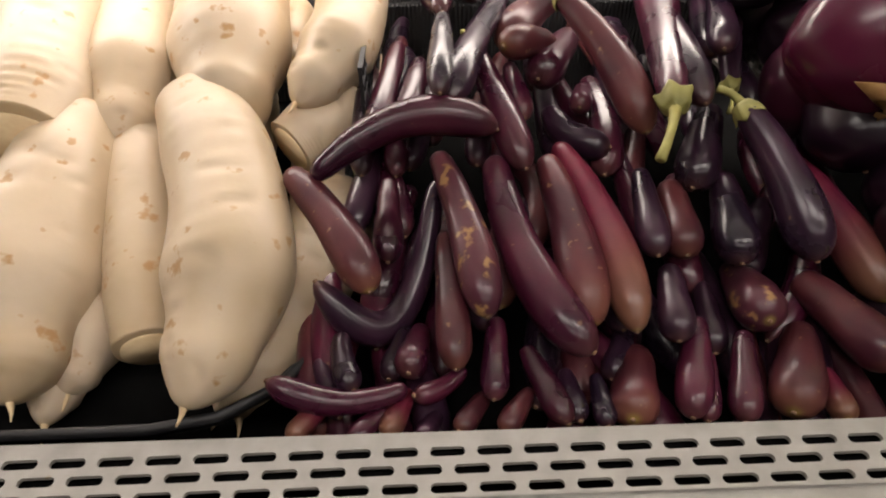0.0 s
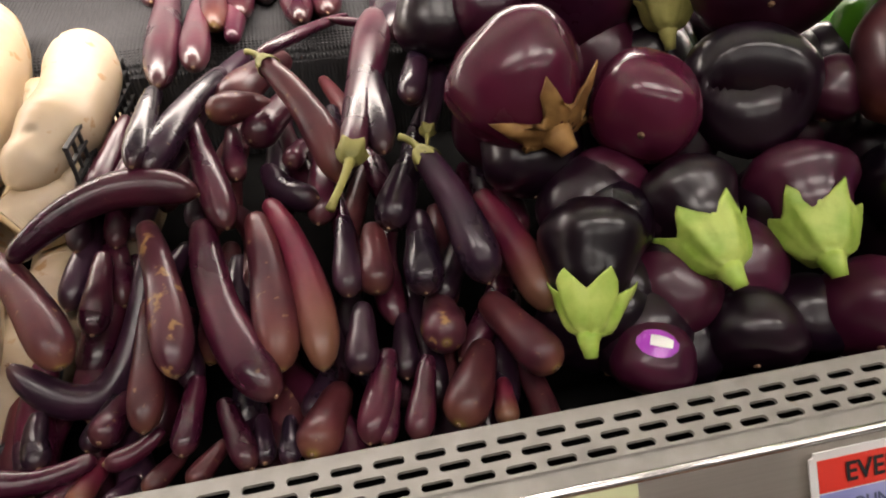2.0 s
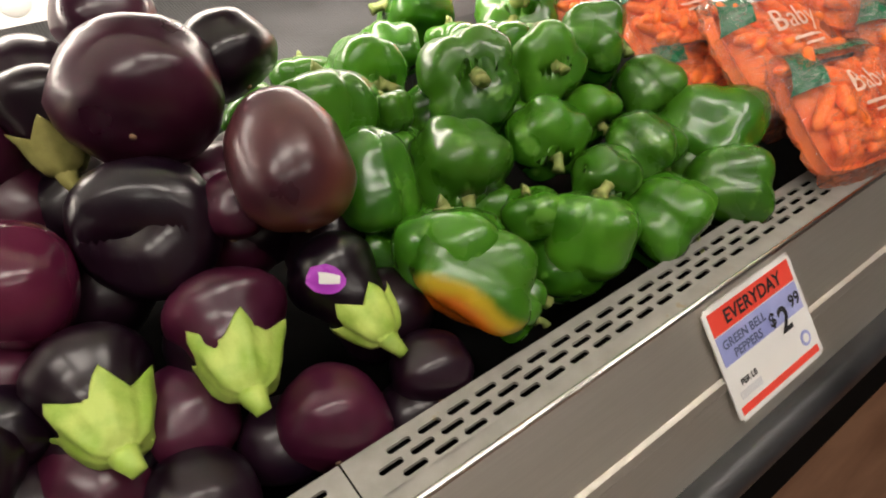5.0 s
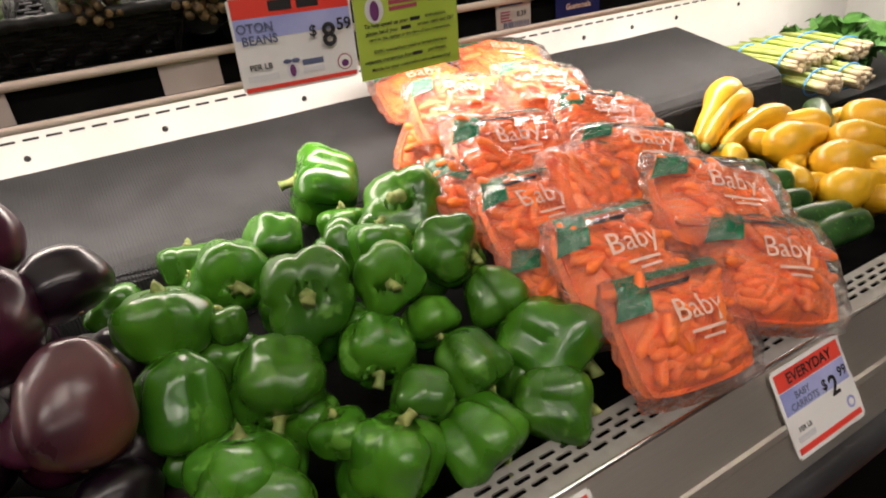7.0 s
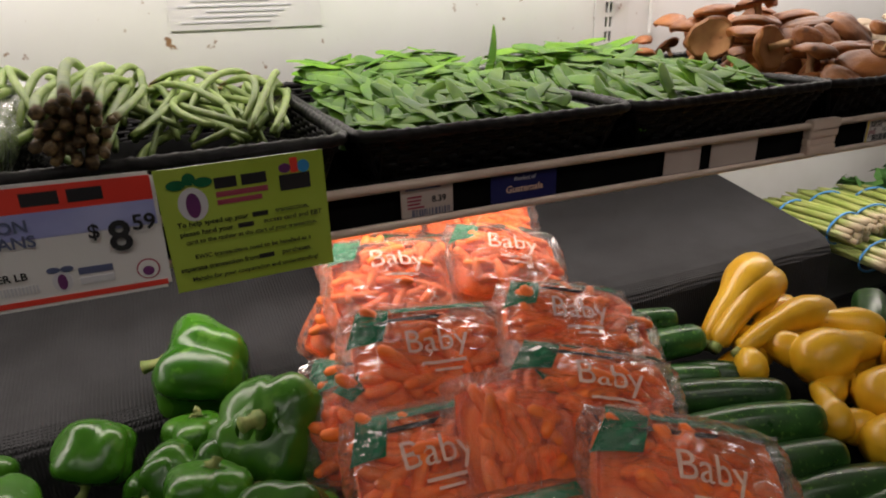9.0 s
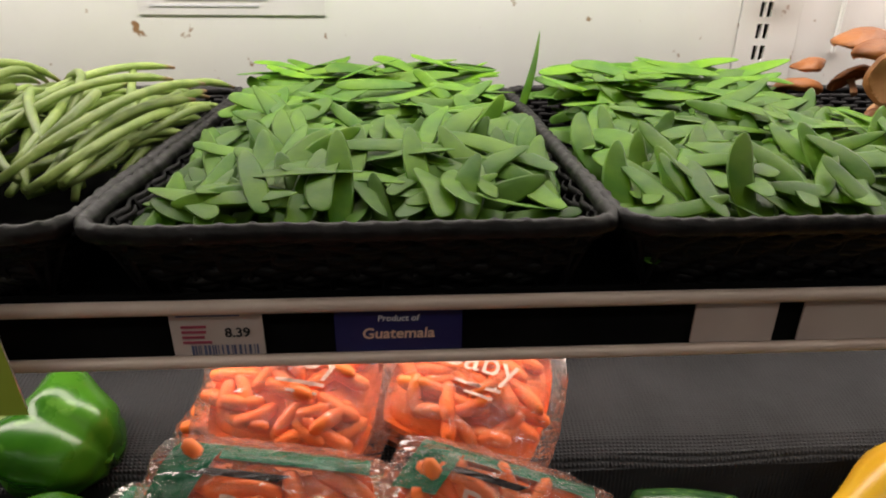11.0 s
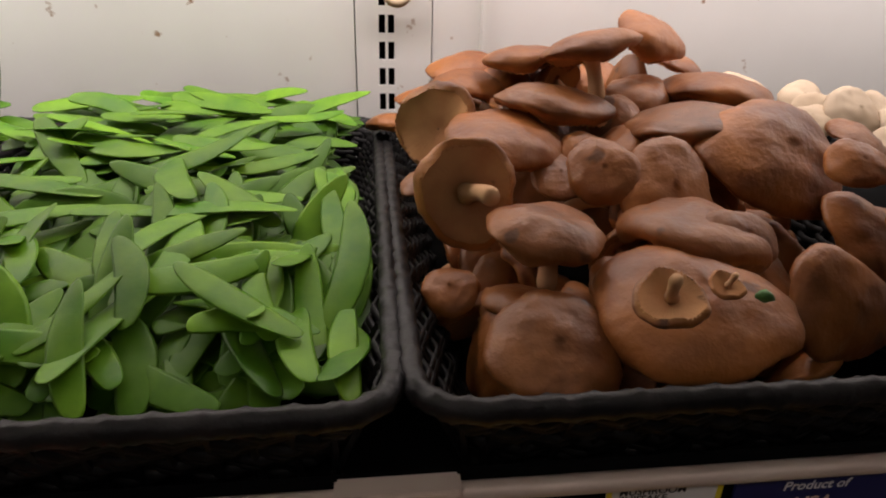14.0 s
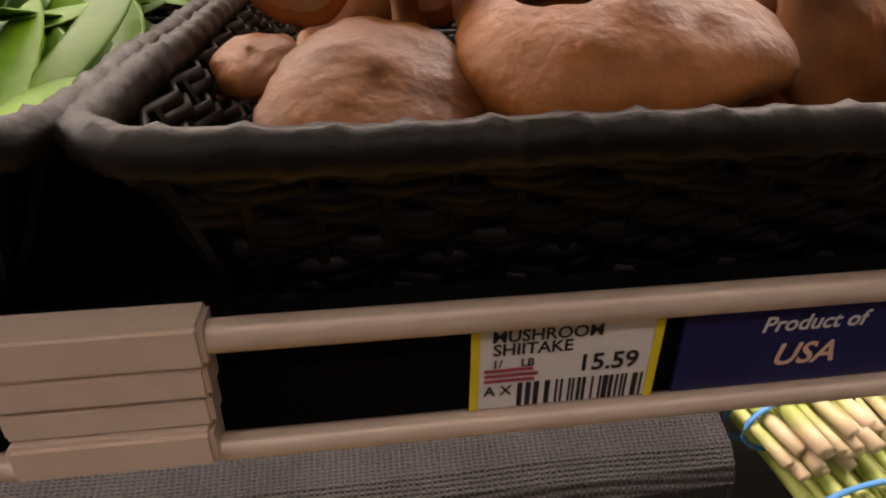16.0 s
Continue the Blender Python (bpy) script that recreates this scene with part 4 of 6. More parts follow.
def shiitake(c, axis, r, seed=0, stem=1, cap=None, label=None):
    """A cap with gills below; axis points to the crown."""
    rng = random.Random(seed + int(c[0] * 1e4))
    ax, c = Vector(axis).normalized(), Vector(c)
    ph = [rng.uniform(0, 6) for _ in range(4)]
    wav = rng.uniform(0.04, 0.11)
    dome = rng.uniform(0.32, 0.45)
    n, rings = 44, 18
    x = ax.orthogonal().normalized()
    y = ax.cross(x)

    def edge(a):
        return 1 + wav * math.sin(2 * a + ph[0]) + wav * 0.7 * math.sin(3 * a + ph[1]) + 0.018 * math.sin(8 * a + ph[2]) + 0.010 * math.sin(19 * a + ph[3])

    def sag(a, s):
        return r * 0.10 * s * s * math.sin(2 * a + ph[3]) + r * 0.035 * math.sin(5 * a + ph[1]) * s ** 3

    verts, faces, al = [], [], []
    for i in range(rings + 1):
        s = i / rings
        t = s * math.pi * 0.64
        for k in range(n):
            a = 2 * math.pi * k / n
            rad = r * edge(a) * (math.sin(t) if t < math.pi / 2 else 1 - 0.16 * ((t - math.pi / 2) / (0.14 * math.pi)) ** 2)
            h = r * dome * math.cos(t) + sag(a, s) + r * 0.09 * noise.noise(Vector((math.cos(a) * s * 1.9, math.sin(a) * s * 1.6, ph[0]))) + r * 0.035 * noise.noise(Vector((math.cos(a) * s * 6, math.sin(a) * s * 6, ph[1])))
            verts.append(c + x * (rad * math.cos(a)) + y * (rad * math.sin(a)) + ax * h)
            al.append(s)
    for i in range(rings):
        for k in range(n):
            a, b = i * n + k, i * n + (k + 1) % n
            faces.append((a, b, b + n, a + n))
    faces.append(tuple(range(n))[::-1])
    root = empty("shiitake_mushroom" if cap is None else "white_mushroom", pose(*c))
    tagged(root, label or "brown shiitake mushroom in the wicker basket", "mushroom", "shiitake mushrooms" if cap is None else "white mushrooms")
    shape("cap", verts, faces, cap or SHIITAKE, root, along=al, at=c)
    gv, gf = [], []
    for i in range(7):
        s = i / 6
        for k in range(n * 2):
            a = 2 * math.pi * k / (n * 2)
            rad = r * edge(a) * (0.86 * s + 0.02)
            h = -r * dome * 0.36 + r * 0.16 * (1 - s) + sag(a, s) + (0.0007 if k % 2 else -0.0007) * (s > 0.1)
            gv.append(c + x * (rad * math.cos(a)) + y * (rad * math.sin(a)) + ax * h)
    for i in range(6):
        for k in range(n * 2):
            a, b = i * n * 2 + k, i * n * 2 + (k + 1) % (n * 2)
            gf.append((a, a + n * 2, b + n * 2, b))
    shape("underside", gv, gf, GILLS if cap is None else cap, root, "pale underside with fine gills", at=c)
    if stem:
        base = c - ax * r * 0.05
        tip = base - ax * r * rng.uniform(0.85, 1.15) + (x * rng.uniform(-0.3, 0.3) + y * rng.uniform(-0.3, 0.3)) * r
        q = r * 0.17
        sv, sf, _ = sweep(bezier(base, tip, x * r * 0.08, 8), [q * 1.25, q, q * 0.9, q * 0.88, q * 0.9, q * 0.95, q * 1.05, q * 0.85], 10)
        shape("stem", sv, sf, SHIITAKE_STEM if cap is None else cap, root, at=base)
    return root


# ---------- wicker baskets ----------


def rounded(w, d, cr, step=0.009):
    """Points round a rectangle with rounded corners, about evenly spaced, with their outward ways."""
    pts = []
    for cx, cy, a0 in ((w / 2 - cr, d / 2 - cr, 0), (-w / 2 + cr, d / 2 - cr, 90), (-w / 2 + cr, -d / 2 + cr, 180), (w / 2 - cr, -d / 2 + cr, 270)):
        for i in range(5):
            a = radians(a0 + 90 * i / 4)
            pts.append((Vector((cx + cr * math.cos(a), cy + cr * math.sin(a), 0)), Vector((math.cos(a), math.sin(a), 0))))
    out = []
    for (p, n1), (q, n2) in zip(pts, pts[1:] + pts[:1]):
        k = max(1, round((q - p).length / step))
        for i in range(k):
            out.append((p.lerp(q, i / k), n1.lerp(n2, i / k).normalized()))
    return out


def loop_tube(points, r, n=6, flat=1.0, twist=0.0, rip=0.0):
    verts, faces = [], []
    m = len(points)
    for i, p in enumerate(points):
        t = (points[(i + 1) % m] - points[i - 1]).normalized()
        side = t.cross(Vector((0, 0, 1))).normalized()
        up = Vector((0, 0, 1))
        for k in range(n):
            a = 2 * math.pi * k / n
            q = r * (1 + rip * max(0.0, math.sin(twist * i + a)) ** 3)
            verts.append(p + side * (q * math.cos(a) * flat) + up * (q * math.sin(a)))
    for i in range(m):
        for k in range(n):
            j = (i + 1) % m
            faces.append((i * n + k, i * n + (k + 1) % n, j * n + (k + 1) % n, j * n + k))
    return verts, faces


v, f, _ = sweep([Vector((0, 0, 0)), Vector((0, -0.028, -0.063))], [0.0022, 0.0022], 5)
STAKE = bpy.data.meshes.new("stake")
STAKE.from_pydata([tuple(p) for p in v], [], f)
STAKE.materials.append(WICKER)


def wicker_basket(cx, width, label, y0=0.602, y1=1.108, z0=1.287, z1=1.355):
    w, d, h = width, y1 - y0, z1 - z0
    m = pose(cx, (y0 + y1) / 2, z0)
    root = empty("wicker_basket", m)
    tagged(root, label, "basket", "wicker baskets on the shelf")
    rows = 13

    def put(name, v, q, label=""):
        me = bpy.data.meshes.new(name)
        me.from_pydata([tuple(p) for p in v], [], q)
        me.materials.append(WICKER)
        me.polygons.foreach_set("use_smooth", [True] * len(me.polygons))
        return place(name, me, root, label, m=m)

    for i in range(rows):
        f = i / (rows - 1)
        inset = 0.028 * (1 - f)
        ring = rounded(w - 2 * inset - 0.012, d - 2 * inset - 0.012, 0.022)
        pts = [p + n1 * (0.0030 * math.cos(math.pi * (k / 2.0 + i))) + Vector((0, 0, 0.004 + f * (h - 0.014))) for k, (p, n1) in enumerate(ring)]
        v, q = loop_tube(pts, 0.0037, 6, 0.5)
        put("woven_strand", v, q)
    for k, (p, n1) in enumerate(rounded(w - 0.012, d - 0.012, 0.022)):
        if k % 2 == 0:
            place("stake", STAKE, root, m=m @ (Matrix.Translation(p + Vector((0, 0, h - 0.008))) @ Matrix((Vector((-n1.y, n1.x, 0)), n1, Vector((0, 0, 1)))).transposed().to_4x4()))
    v, q = loop_tube([p + Vector((0, 0, h - 0.002 + 0.0018 * noise.noise(p * 14))) for p, n1 in rounded(w, d, 0.026, 0.004)], 0.0062, 10, 0.9, 1.35, 0.22)
    put("rim", v, q, "wrapped grey-black rim").data.materials[0] = RIM
    part("bottom", box_bm(cx - w / 2 + 0.03, cx + w / 2 - 0.03, y0 + 0.03, y1 - 0.03, z0 + 0.001, z0 + 0.006), DECK, root)
    return root


# ---------- snow peas ----------


def pod_mesh(k):
    rng = random.Random(k)
    length, width = rng.uniform(0.072, 0.104), rng.uniform(0.0165, 0.0225)
    curve = rng.uniform(-0.010, 0.012)
    twist = rng.uniform(-0.5, 0.5)
    verts, faces = [], []
    us = spaced(15)
    for u in us:
        w = width / 2 * max(0.04, math.sin(math.pi * u ** 0.92) ** (0.30 if u < 0.5 else 0.46))
        th = 0.0006 * (0.5 + 0.5 * math.sin(math.pi * u)) + 0.0010 * max(0, math.sin(u * 7 * math.pi)) * math.sin(math.pi * u)
        cy = curve * math.sin(math.pi * u)
        a0 = twist * (u - 0.5)
        for i in range(10):
            a = 2 * math.pi * i / 10
            p, q = w * math.cos(a), th * math.sin(a) + 0.004 * math.sin(2.2 * u + k)
            verts.append(((u - 0.5) * length, cy + p * math.cos(a0), q + p * math.sin(a0)))
    n = 10
    for i in range(14):
        for j in range(n):
            a, b = i * n + j, i * n + (j + 1) % n
            faces.append((a, b, b + n, a + n))
    faces += [tuple(range(n))[::-1], tuple(range(14 * n, 15 * n))]
    me = bpy.data.meshes.new("snow_pea")
    me.from_pydata(verts, [], faces)
    me.materials.append(POD)
    me.polygons.foreach_set("use_smooth", [True] * len(me.polygons))
    return me


PODS = [pod_mesh(k) for k in range(12)]


def pea_height(fx, y):
    """Height of the heap; fx from -1 to 1 across the basket."""
    z = np.interp(y, [0.62, 0.70, 0.82, 0.95, 1.03, 1.09], [1.346, 1.361, 1.371, 1.384, 1.392, 1.380])
    return float(z) - 0.008 * max(0.0, abs(fx) - 0.6) / 0.4


def pea_pose(rng, cx, w, deep):
    """A resting place in the heap, clear of the basket's walls."""
    while True:
        y = rng.uniform(0.64, 1.075) if rng.random() < 0.75 else rng.uniform(0.64, 0.75)
        fx = rng.choice((-1, 1)) * 1.06 * rng.random() ** 0.75
        z = pea_height(fx, y) - deep
        if y > 0.86:
            turn, slope = rng.choice((rng.gauss(0, 22), rng.gauss(20, 40))), rng.gauss(14, 10)
        elif abs(fx) > 0.86:
            turn, slope = rng.gauss(90, 14), rng.gauss(18, 8)
        else:
            turn, slope = rng.choice((rng.gauss(70, 20), rng.gauss(105, 20), rng.gauss(12, 18), rng.gauss(150, 22), rng.gauss(85, 12))), rng.gauss(17, 8)
        m = pose(cx + fx * (w / 2 - 0.020), y, z, slope) @ pose(0, 0, 0, rng.gauss(0, 10), rng.gauss(0, 8), turn) @ Matrix.Scale(rng.uniform(0.85, 1.12), 4)
        ends2 = [m @ Vector((q, p, 0)) for q in (-0.042, 0, 0.042) for p in (-0.009, 0.009)]
        if all(e.z > 1.318 and 0.624 < e.y < 1.092 and abs(e.x - cx) < w / 2 - 0.007 for e in ends2):
            return m


def snow_peas(cx, w, seed):
    rng = random.Random(seed)
    verts, faces = [], []
    for i in range(420):
        m = pea_pose(rng, cx, w, rng.uniform(0.010, 0.034))
        me = rng.choice(PODS)
        o = len(verts)
        verts += [m @ v.co for v in me.vertices]
        faces += [tuple(a + o for a in p.vertices) for p in me.polygons]
    # The lower layer takes the darker green, as shade between the pods.
    ob = shape("snow_pea_heap", verts, faces, POD_SHADED)
    tagged(ob, "heap of green snow pea pods in the basket, coloured as shaded", "snow peas", kind="stuff")
    order = sorted((pea_pose(rng, cx, w, rng.uniform(-0.007, 0.008)) for _ in range(150)), key=lambda m: -m.translation.y)
    for m in order:
        tagged(place("snow_pea", rng.choice(PODS), m=m), "flat green snow pea pod on the heap", "snow pea", "snow peas in baskets")


# ---------- long beans ----------


def bean_bundle(x, y, z, length, count, wrapped, seed):
    rng = random.Random(seed)
    root = empty("long_bean_bundle", pose(x, y, z))
    tagged(root, "bundle of long beans in clear wrap with cut ends showing" if wrapped else "bundle of long beans with browned cut ends", "long beans", "bundles of long beans")
    big = 0.030
    for i in range(count):
        q, a = big * math.sqrt((i + 0.5) / count), i * 2.39996
        ex, ez = q * math.cos(a), q * math.sin(a)
        start = Vector((x + ex, y + rng.uniform(-0.012, 0.012), z + ez))
        end = Vector((x + ex * 1.2 + rng.uniform(-0.03, 0.03), y + length * rng.uniform(0.8, 1.05), z + ez * 0.8 + rng.uniform(-0.01, 0.02)))
        r = rng.uniform(0.0042, 0.0055)
        v, f, al = sweep(bezier(start, end, (rng.uniform(-0.015, 0.015), 0, rng.uniform(0, 0.02)), 9), [r] * 9, 7)
        bean = shape("bean", v, f, BEAN, root, along=[1 - q for q in al])
        d = Vector((ex * 6, -1, ez * 6)).normalized()
        v, f, _ = sweep([start - d * 0.002, start + d * rng.uniform(0.003, 0.009), start + d * 0.010], [r * 1.08, r * rng.uniform(0.9, 1.15), r * rng.uniform(0.5, 0.9)], 6)
        shape("cut_end", v, f, BEAN_END, bean)
    if wrapped:
        us = [i / 12 for i in range(13)]
        pts = [Vector((x, y + 0.012 + length * u, z + 0.004)) for u in us]
        v, f, _ = sweep(pts, [0.044 + 0.005 * math.sin(7 * u + seed) for u in us], 26, lambda a, u: 1 + 0.05 * math.sin(7 * a + 5 * u) + 0.03 * math.sin(13 * a - 9 * u), close=False)
        shape("wrap", v, f, WRAP, root, "crinkled clear plastic wrap")
    return root


def loose_bean(a, b, bend, r=0.0045):
    v, f, al = sweep(bezier(a, b, bend, 16), [r * profile(i / 15, [(0, 0.7), (0.2, 1), (0.85, 1), (1, 0.4)]) for i in range(16)], 8)
    ob = shape("long_bean", v, f, BEAN, along=al, at=a)
    return tagged(ob, "curved pale green long bean in the basket", "long bean", "loose long beans")


# ---------- price cards ----------


def price_card(name, corner, right, up, w, h, label, layout):
    """A flat card; corner: lower left, layout draws on it in millimetres from that corner."""
    x, y = Vector(right).normalized(), Vector(up).normalized()
    z = x.cross(y)
    m = Matrix((x.to_4d(), y.to_4d(), z.to_4d(), Vector((0, 0, 0, 1)))).transposed()
    m = Matrix.Translation(corner) @ m.to_3x3().to_4x4()
    bm = box_bm(0, w, 0, h, 0, 0.0012)
    bmesh.ops.bevel(bm, geom=[e for e in bm.edges if abs(e.verts[0].co.z - e.verts[1].co.z) > 0.0005], offset=0.004, segments=3, affect="EDGES")
    me = bpy.data.meshes.new(name)
    bm.to_mesh(me)
    bm.free()
    me.materials.append(CARD)
    card = place(name, me, m=m)
    tagged(card, label, "price sign", "price signs")

    def block(x0, x1, y0, y1, material, level=1, part_name="print_block"):
        b = box_bm(x0 / 1000, x1 / 1000, y0 / 1000, y1 / 1000, 0.0012, 0.0012 + 0.0004 * level)
        q = bpy.data.meshes.new(part_name)
        b.to_mesh(q)
        b.free()
        q.materials.append(material)
        place(part_name, q, card, m=m)

    def words(s, cx, cy, size, material, shear=0.0):
        text_mesh(s, size / 1000, material, m @ pose(cx / 1000, cy / 1000, 0.0027), "lettering", card, shear=shear, bold=0.000022 * size)

    def disc(cx, cy, rx, ry, material, level=1):
        b = bmesh.new()
        bmesh.ops.create_cone(b, cap_ends=True, segments=24, radius1=1, radius2=1, depth=0.0004 * level, matrix=Matrix.Translation((cx / 1000, cy / 1000, 0.0012 + 0.0002 * level)) @ Matrix.Diagonal((rx / 1000, ry / 1000, 1, 1)))
        q = bpy.data.meshes.new("print_disc")
        b.to_mesh(q)
        b.free()
        q.materials.append(material)
        place("print_disc", q, card, m=m)

    layout(block, words, disc)
    return card

# ---------- cards on the steel front and on the shelf ----------
UP_FACE = (0, 0.0605, 0.095)


def everyday(name1, name2, price, per, extra):
    def draw(block, words, disc):
        W, H = 1000 * SIGN_W, 1000 * SIGN_H
        block(6, W - 6, H - 30, H - 6, CARD_RED)
        words("EVERYDAY", W / 2, H - 18, 20, INK_BLACK)
        block(6, W - 6, H - 62, H - 31, CARD_BLUE)
        words(name1, W * 0.31, H - 42, 13, INK_BLUE)
        words(name2, W * 0.31, H - 55, 13, INK_BLUE)
        block(6, W - 6, 6, 14, CARD_RED)
        if price:
            words("$", W * 0.60, H - 52, 20, INK_BLACK)
            words(price[0], W * 0.72, H - 60, 38, INK_BLACK)
            words(price[1], W * 0.88, H - 48, 19, INK_BLACK)
            words("PER LB", W * 0.20, 36, 9, INK_BLACK)
            for i in range(12):
                block(12 + i * 3, 13.4 + i * 3, 20, 28, INK_PALE, 2)
            disc(W - 20, 28, 8.5, 8.5, CARD_BLUE, 1)
            disc(W - 20, 28, 5.0, 5.0, CARD, 2)
        if extra:
            words("PRODUCT OF USA", W * 0.68, H - 35, 9, INK_BLUE)
            block(W * 0.50, W - 3, 8, H - 42, CARD_SKY, 2)
            block(W * 0.53, W - 7, 34, H - 48, CARD, 3)
            words("ROUND EGGPLANT", W * 0.75, H - 53, 6.5, INK_BLACK)
            words("LB", W * 0.75, H - 62, 9, INK_BLACK)
            for i in range(9):
                block(W * 0.62 + i * 3.4, W * 0.62 + 2 + i * 3.4, 38, 46, INK_PALE, 4)
    return draw


SIGN_W, SIGN_H = 0.150, 0.120
for x, dx, args, label in ((0.760, 0.0, ("ROUND", "EGGPLANT", None, None, 1), "price card for round eggplant on the steel front"),
                           (1.242, 0.004, ("GREEN BELL", "PEPPERS", ("2", "99"), 1, 0), "price card for green bell peppers on the steel front"),
                           (1.700, 0.004, ("BABY", "CARROTS", ("2", "99"), 1, 0), "price card for baby carrots on the steel front")):
    price_card("price_card", (x, 0.1290, 0.7500), (1, 0, 0), UP_FACE, SIGN_W, SIGN_H, label, everyday(*args))
pale = part("front_label", box_bm(0.42, 0.635, -0.0006, 0.0006, -0.019, 0.019), CARD_PALE)
pale.matrix_basis = pose(0, 0.1905, 0.8340) @ pose(0, 0, 0, -32.5)
tagged(pale, "pale green strip label on the steel front", "label")


def beans_card(block, words, disc):
    block(3, 141, 3, 8, CARD_RED)
    block(3, 141, 82, 103, CARD_RED)
    block(45, 72, 87, 98, INK_BLACK, 2)
    block(78, 104, 87, 98, INK_BLACK, 2)
    block(3, 141, 60, 82, CARD_BLUE)
    words("OTON", 27, 72, 14, INK_BLUE)
    words("BEANS", 30, 59, 14, INK_BLUE)
    words("$", 93, 62, 17, INK_BLACK)
    words("8", 112, 55, 37, INK_BLACK)
    words("59", 132, 66, 19, INK_BLACK)
    words("PER LB", 25, 30, 9, INK_BLACK)
    for i in range(14):
        block(8 + i * 2.6, 9.4 + i * 2.6, 14, 21, INK_PALE, 2)
    disc(61, 20, 7.5, 9, INK_PALE, 1)
    disc(61, 20, 3.6, 7, INK_PURPLE, 2)
    disc(56, 31, 5, 2.6, INK_BLUE, 2)
    disc(66, 31, 5, 2.6, INK_BLUE, 3)
    block(74, 100, 24, 30, INK_BLUE, 2)
    block(74, 100, 15, 21, INK_PALE, 2)
    disc(127, 20, 9.5, 9.5, INK_RED, 1)
    disc(127, 20, 8.2, 8.2, CARD, 2)
    disc(127, 18.5, 4.6, 4.2, INK_PURPLE, 3)


def lime_card(block, words, disc):
    block(0, 145, 0, 116, CARD_LIME)
    disc(27, 82, 12.5, 15.5, INK_PALE, 2)
    disc(27, 81, 6.0, 11.5, INK_PURPLE, 3)
    for cx, cy, rx, ry in ((16, 101, 8, 4.5), (38, 101, 8, 4.5), (27, 105, 5.5, 5.5)):
        disc(cx, cy, rx, ry, BAG_GREEN, 3)
    block(47, 66, 93, 103, INK_BLACK, 2)
    block(70, 92, 93, 103, INK_BLACK, 2)
    block(47, 92, 85, 90, INK_RED, 2)
    block(47, 86, 78, 82.5, INK_RED, 2)
    block(103, 131, 82, 97, INK_BLACK, 2)
    disc(109, 103, 5.5, 4.5, INK_PURPLE, 2)
    block(114, 121, 98, 112, CARD_RED, 2)
    disc(126, 103, 5.5, 6.0, CARD_SKY, 2)
    for y, left, right in ((64, "To help speed up your", "transaction,"), (55.5, "please hand your", "access card and EBT"), (21.5, "separate transaction from", "purchases.")):
        words(left, 40 if y != 55.5 else 33, y, 6.6, INK_BLACK)
        block(75 if y != 55.5 else 61, 89 if y != 55.5 else 75, y - 2.2, y + 2.2, INK_BLACK, 2)
        words(right, 110, y, 6.6, INK_BLACK)
    words("card to the cashier at the start of your transaction.", 73, 47, 5.7, INK_BLACK)
    words("EWIC transactions need to be handled as a", 72, 32, 6.0, INK_BLACK)
    words("Mahalo for your cooperation and understanding!", 72, 10.5, 5.9, INK_BLACK)


price_card("price_card", (1.2110, 0.5785, 1.2470), (1, -0.01, -0.04), (0, 0.02, 1), 0.144, 0.106, "red and white price card for beans hung on the shelf", beans_card)
price_card("price_card", (1.3585, 0.5820, 1.2350), (1, -0.01, 0.03), (0, -0.06, 1), 0.145, 0.116, "lime green notice card hung on the shelf", lime_card)

# ---------- matting over the riser at the back of the deck ----------
top = [(0.800, 0.836), (0.806, 0.955), (0.812, 0.972), (0.826, 0.985), (0.850, 0.994), (1.162, 1.060)]
under = [(1.162, 1.053), (0.852, 0.987), (0.834, 0.979), (0.820, 0.967), (0.814, 0.953), (0.808, 0.836)]
liner = extrude("liner_mat", top + under, X0 + 0.03, 2.62, LINER, None, "", False, 90)
for v in liner.data.vertices:
    if v.co.z > 0.90:
        v.co.z += 0.0035 * noise.noise(Vector((v.co.x * 6, v.co.y * 9, 0)))
        v.co.y += 0.005 * noise.noise(Vector((v.co.x * 5, 3, v.co.z * 5)))
tagged(liner, "grey-black knitted rubber mat draped over the back step", "mat")
extrude("deck_floor", [(0.80, 0.80), (1.165, 0.80), (1.165, 0.885), (0.80, 0.845)], 2.62, X1, BLACK, case)

# ---------- baskets on the upper shelf ----------
for x, w, label in ((1.018, 0.34, "black wicker basket holding wrapped bean bundles"), (1.3655, 0.340, "black wicker basket holding long beans"), (1.7145, 0.341, "black wicker basket full of snow peas"), (2.061, 0.346, "second black wicker basket full of snow peas"), (2.417, 0.350, "black wicker basket heaped with shiitake mushrooms"), (2.775, 0.350, "black wicker basket of white mushrooms")):
    wicker_basket(x, w, label)
snow_peas(1.7145, 0.335, 21)
snow_peas(2.061, 0.340, 22)
tip = place("snow_pea", PODS[2], m=pose(1.895, 0.992, 1.389, 0, -82, 10))
tagged(tip, "snow pea pod standing upright in the heap", "snow pea", "snow peas in baskets")
for i, (x, z, wrapped) in enumerate(((0.975, 1.372, 1), (1.092, 1.370, 1), (1.195, 1.360, 1), (1.306, 1.386, 0))):
    bean_bundle(x, 0.603, z, 0.33, 26, wrapped, 30 + i)
rng = random.Random(77)
for i in range(70):
    x = rng.uniform(1.27, 1.505)
    y = rng.uniform(0.68, 0.90)
    z = 1.325 + 0.042 * rng.random()
    e = Vector((x + rng.uniform(-0.10, 0.12), min(1.07, y + rng.uniform(0.10, 0.30)), z + rng.uniform(0.0, 0.03)))
    e.x = min(e.x, 1.53)
    loose_bean(Vector((x, y, z)), e, (rng.uniform(-0.04, 0.04), 0, rng.uniform(0.004, 0.026)))
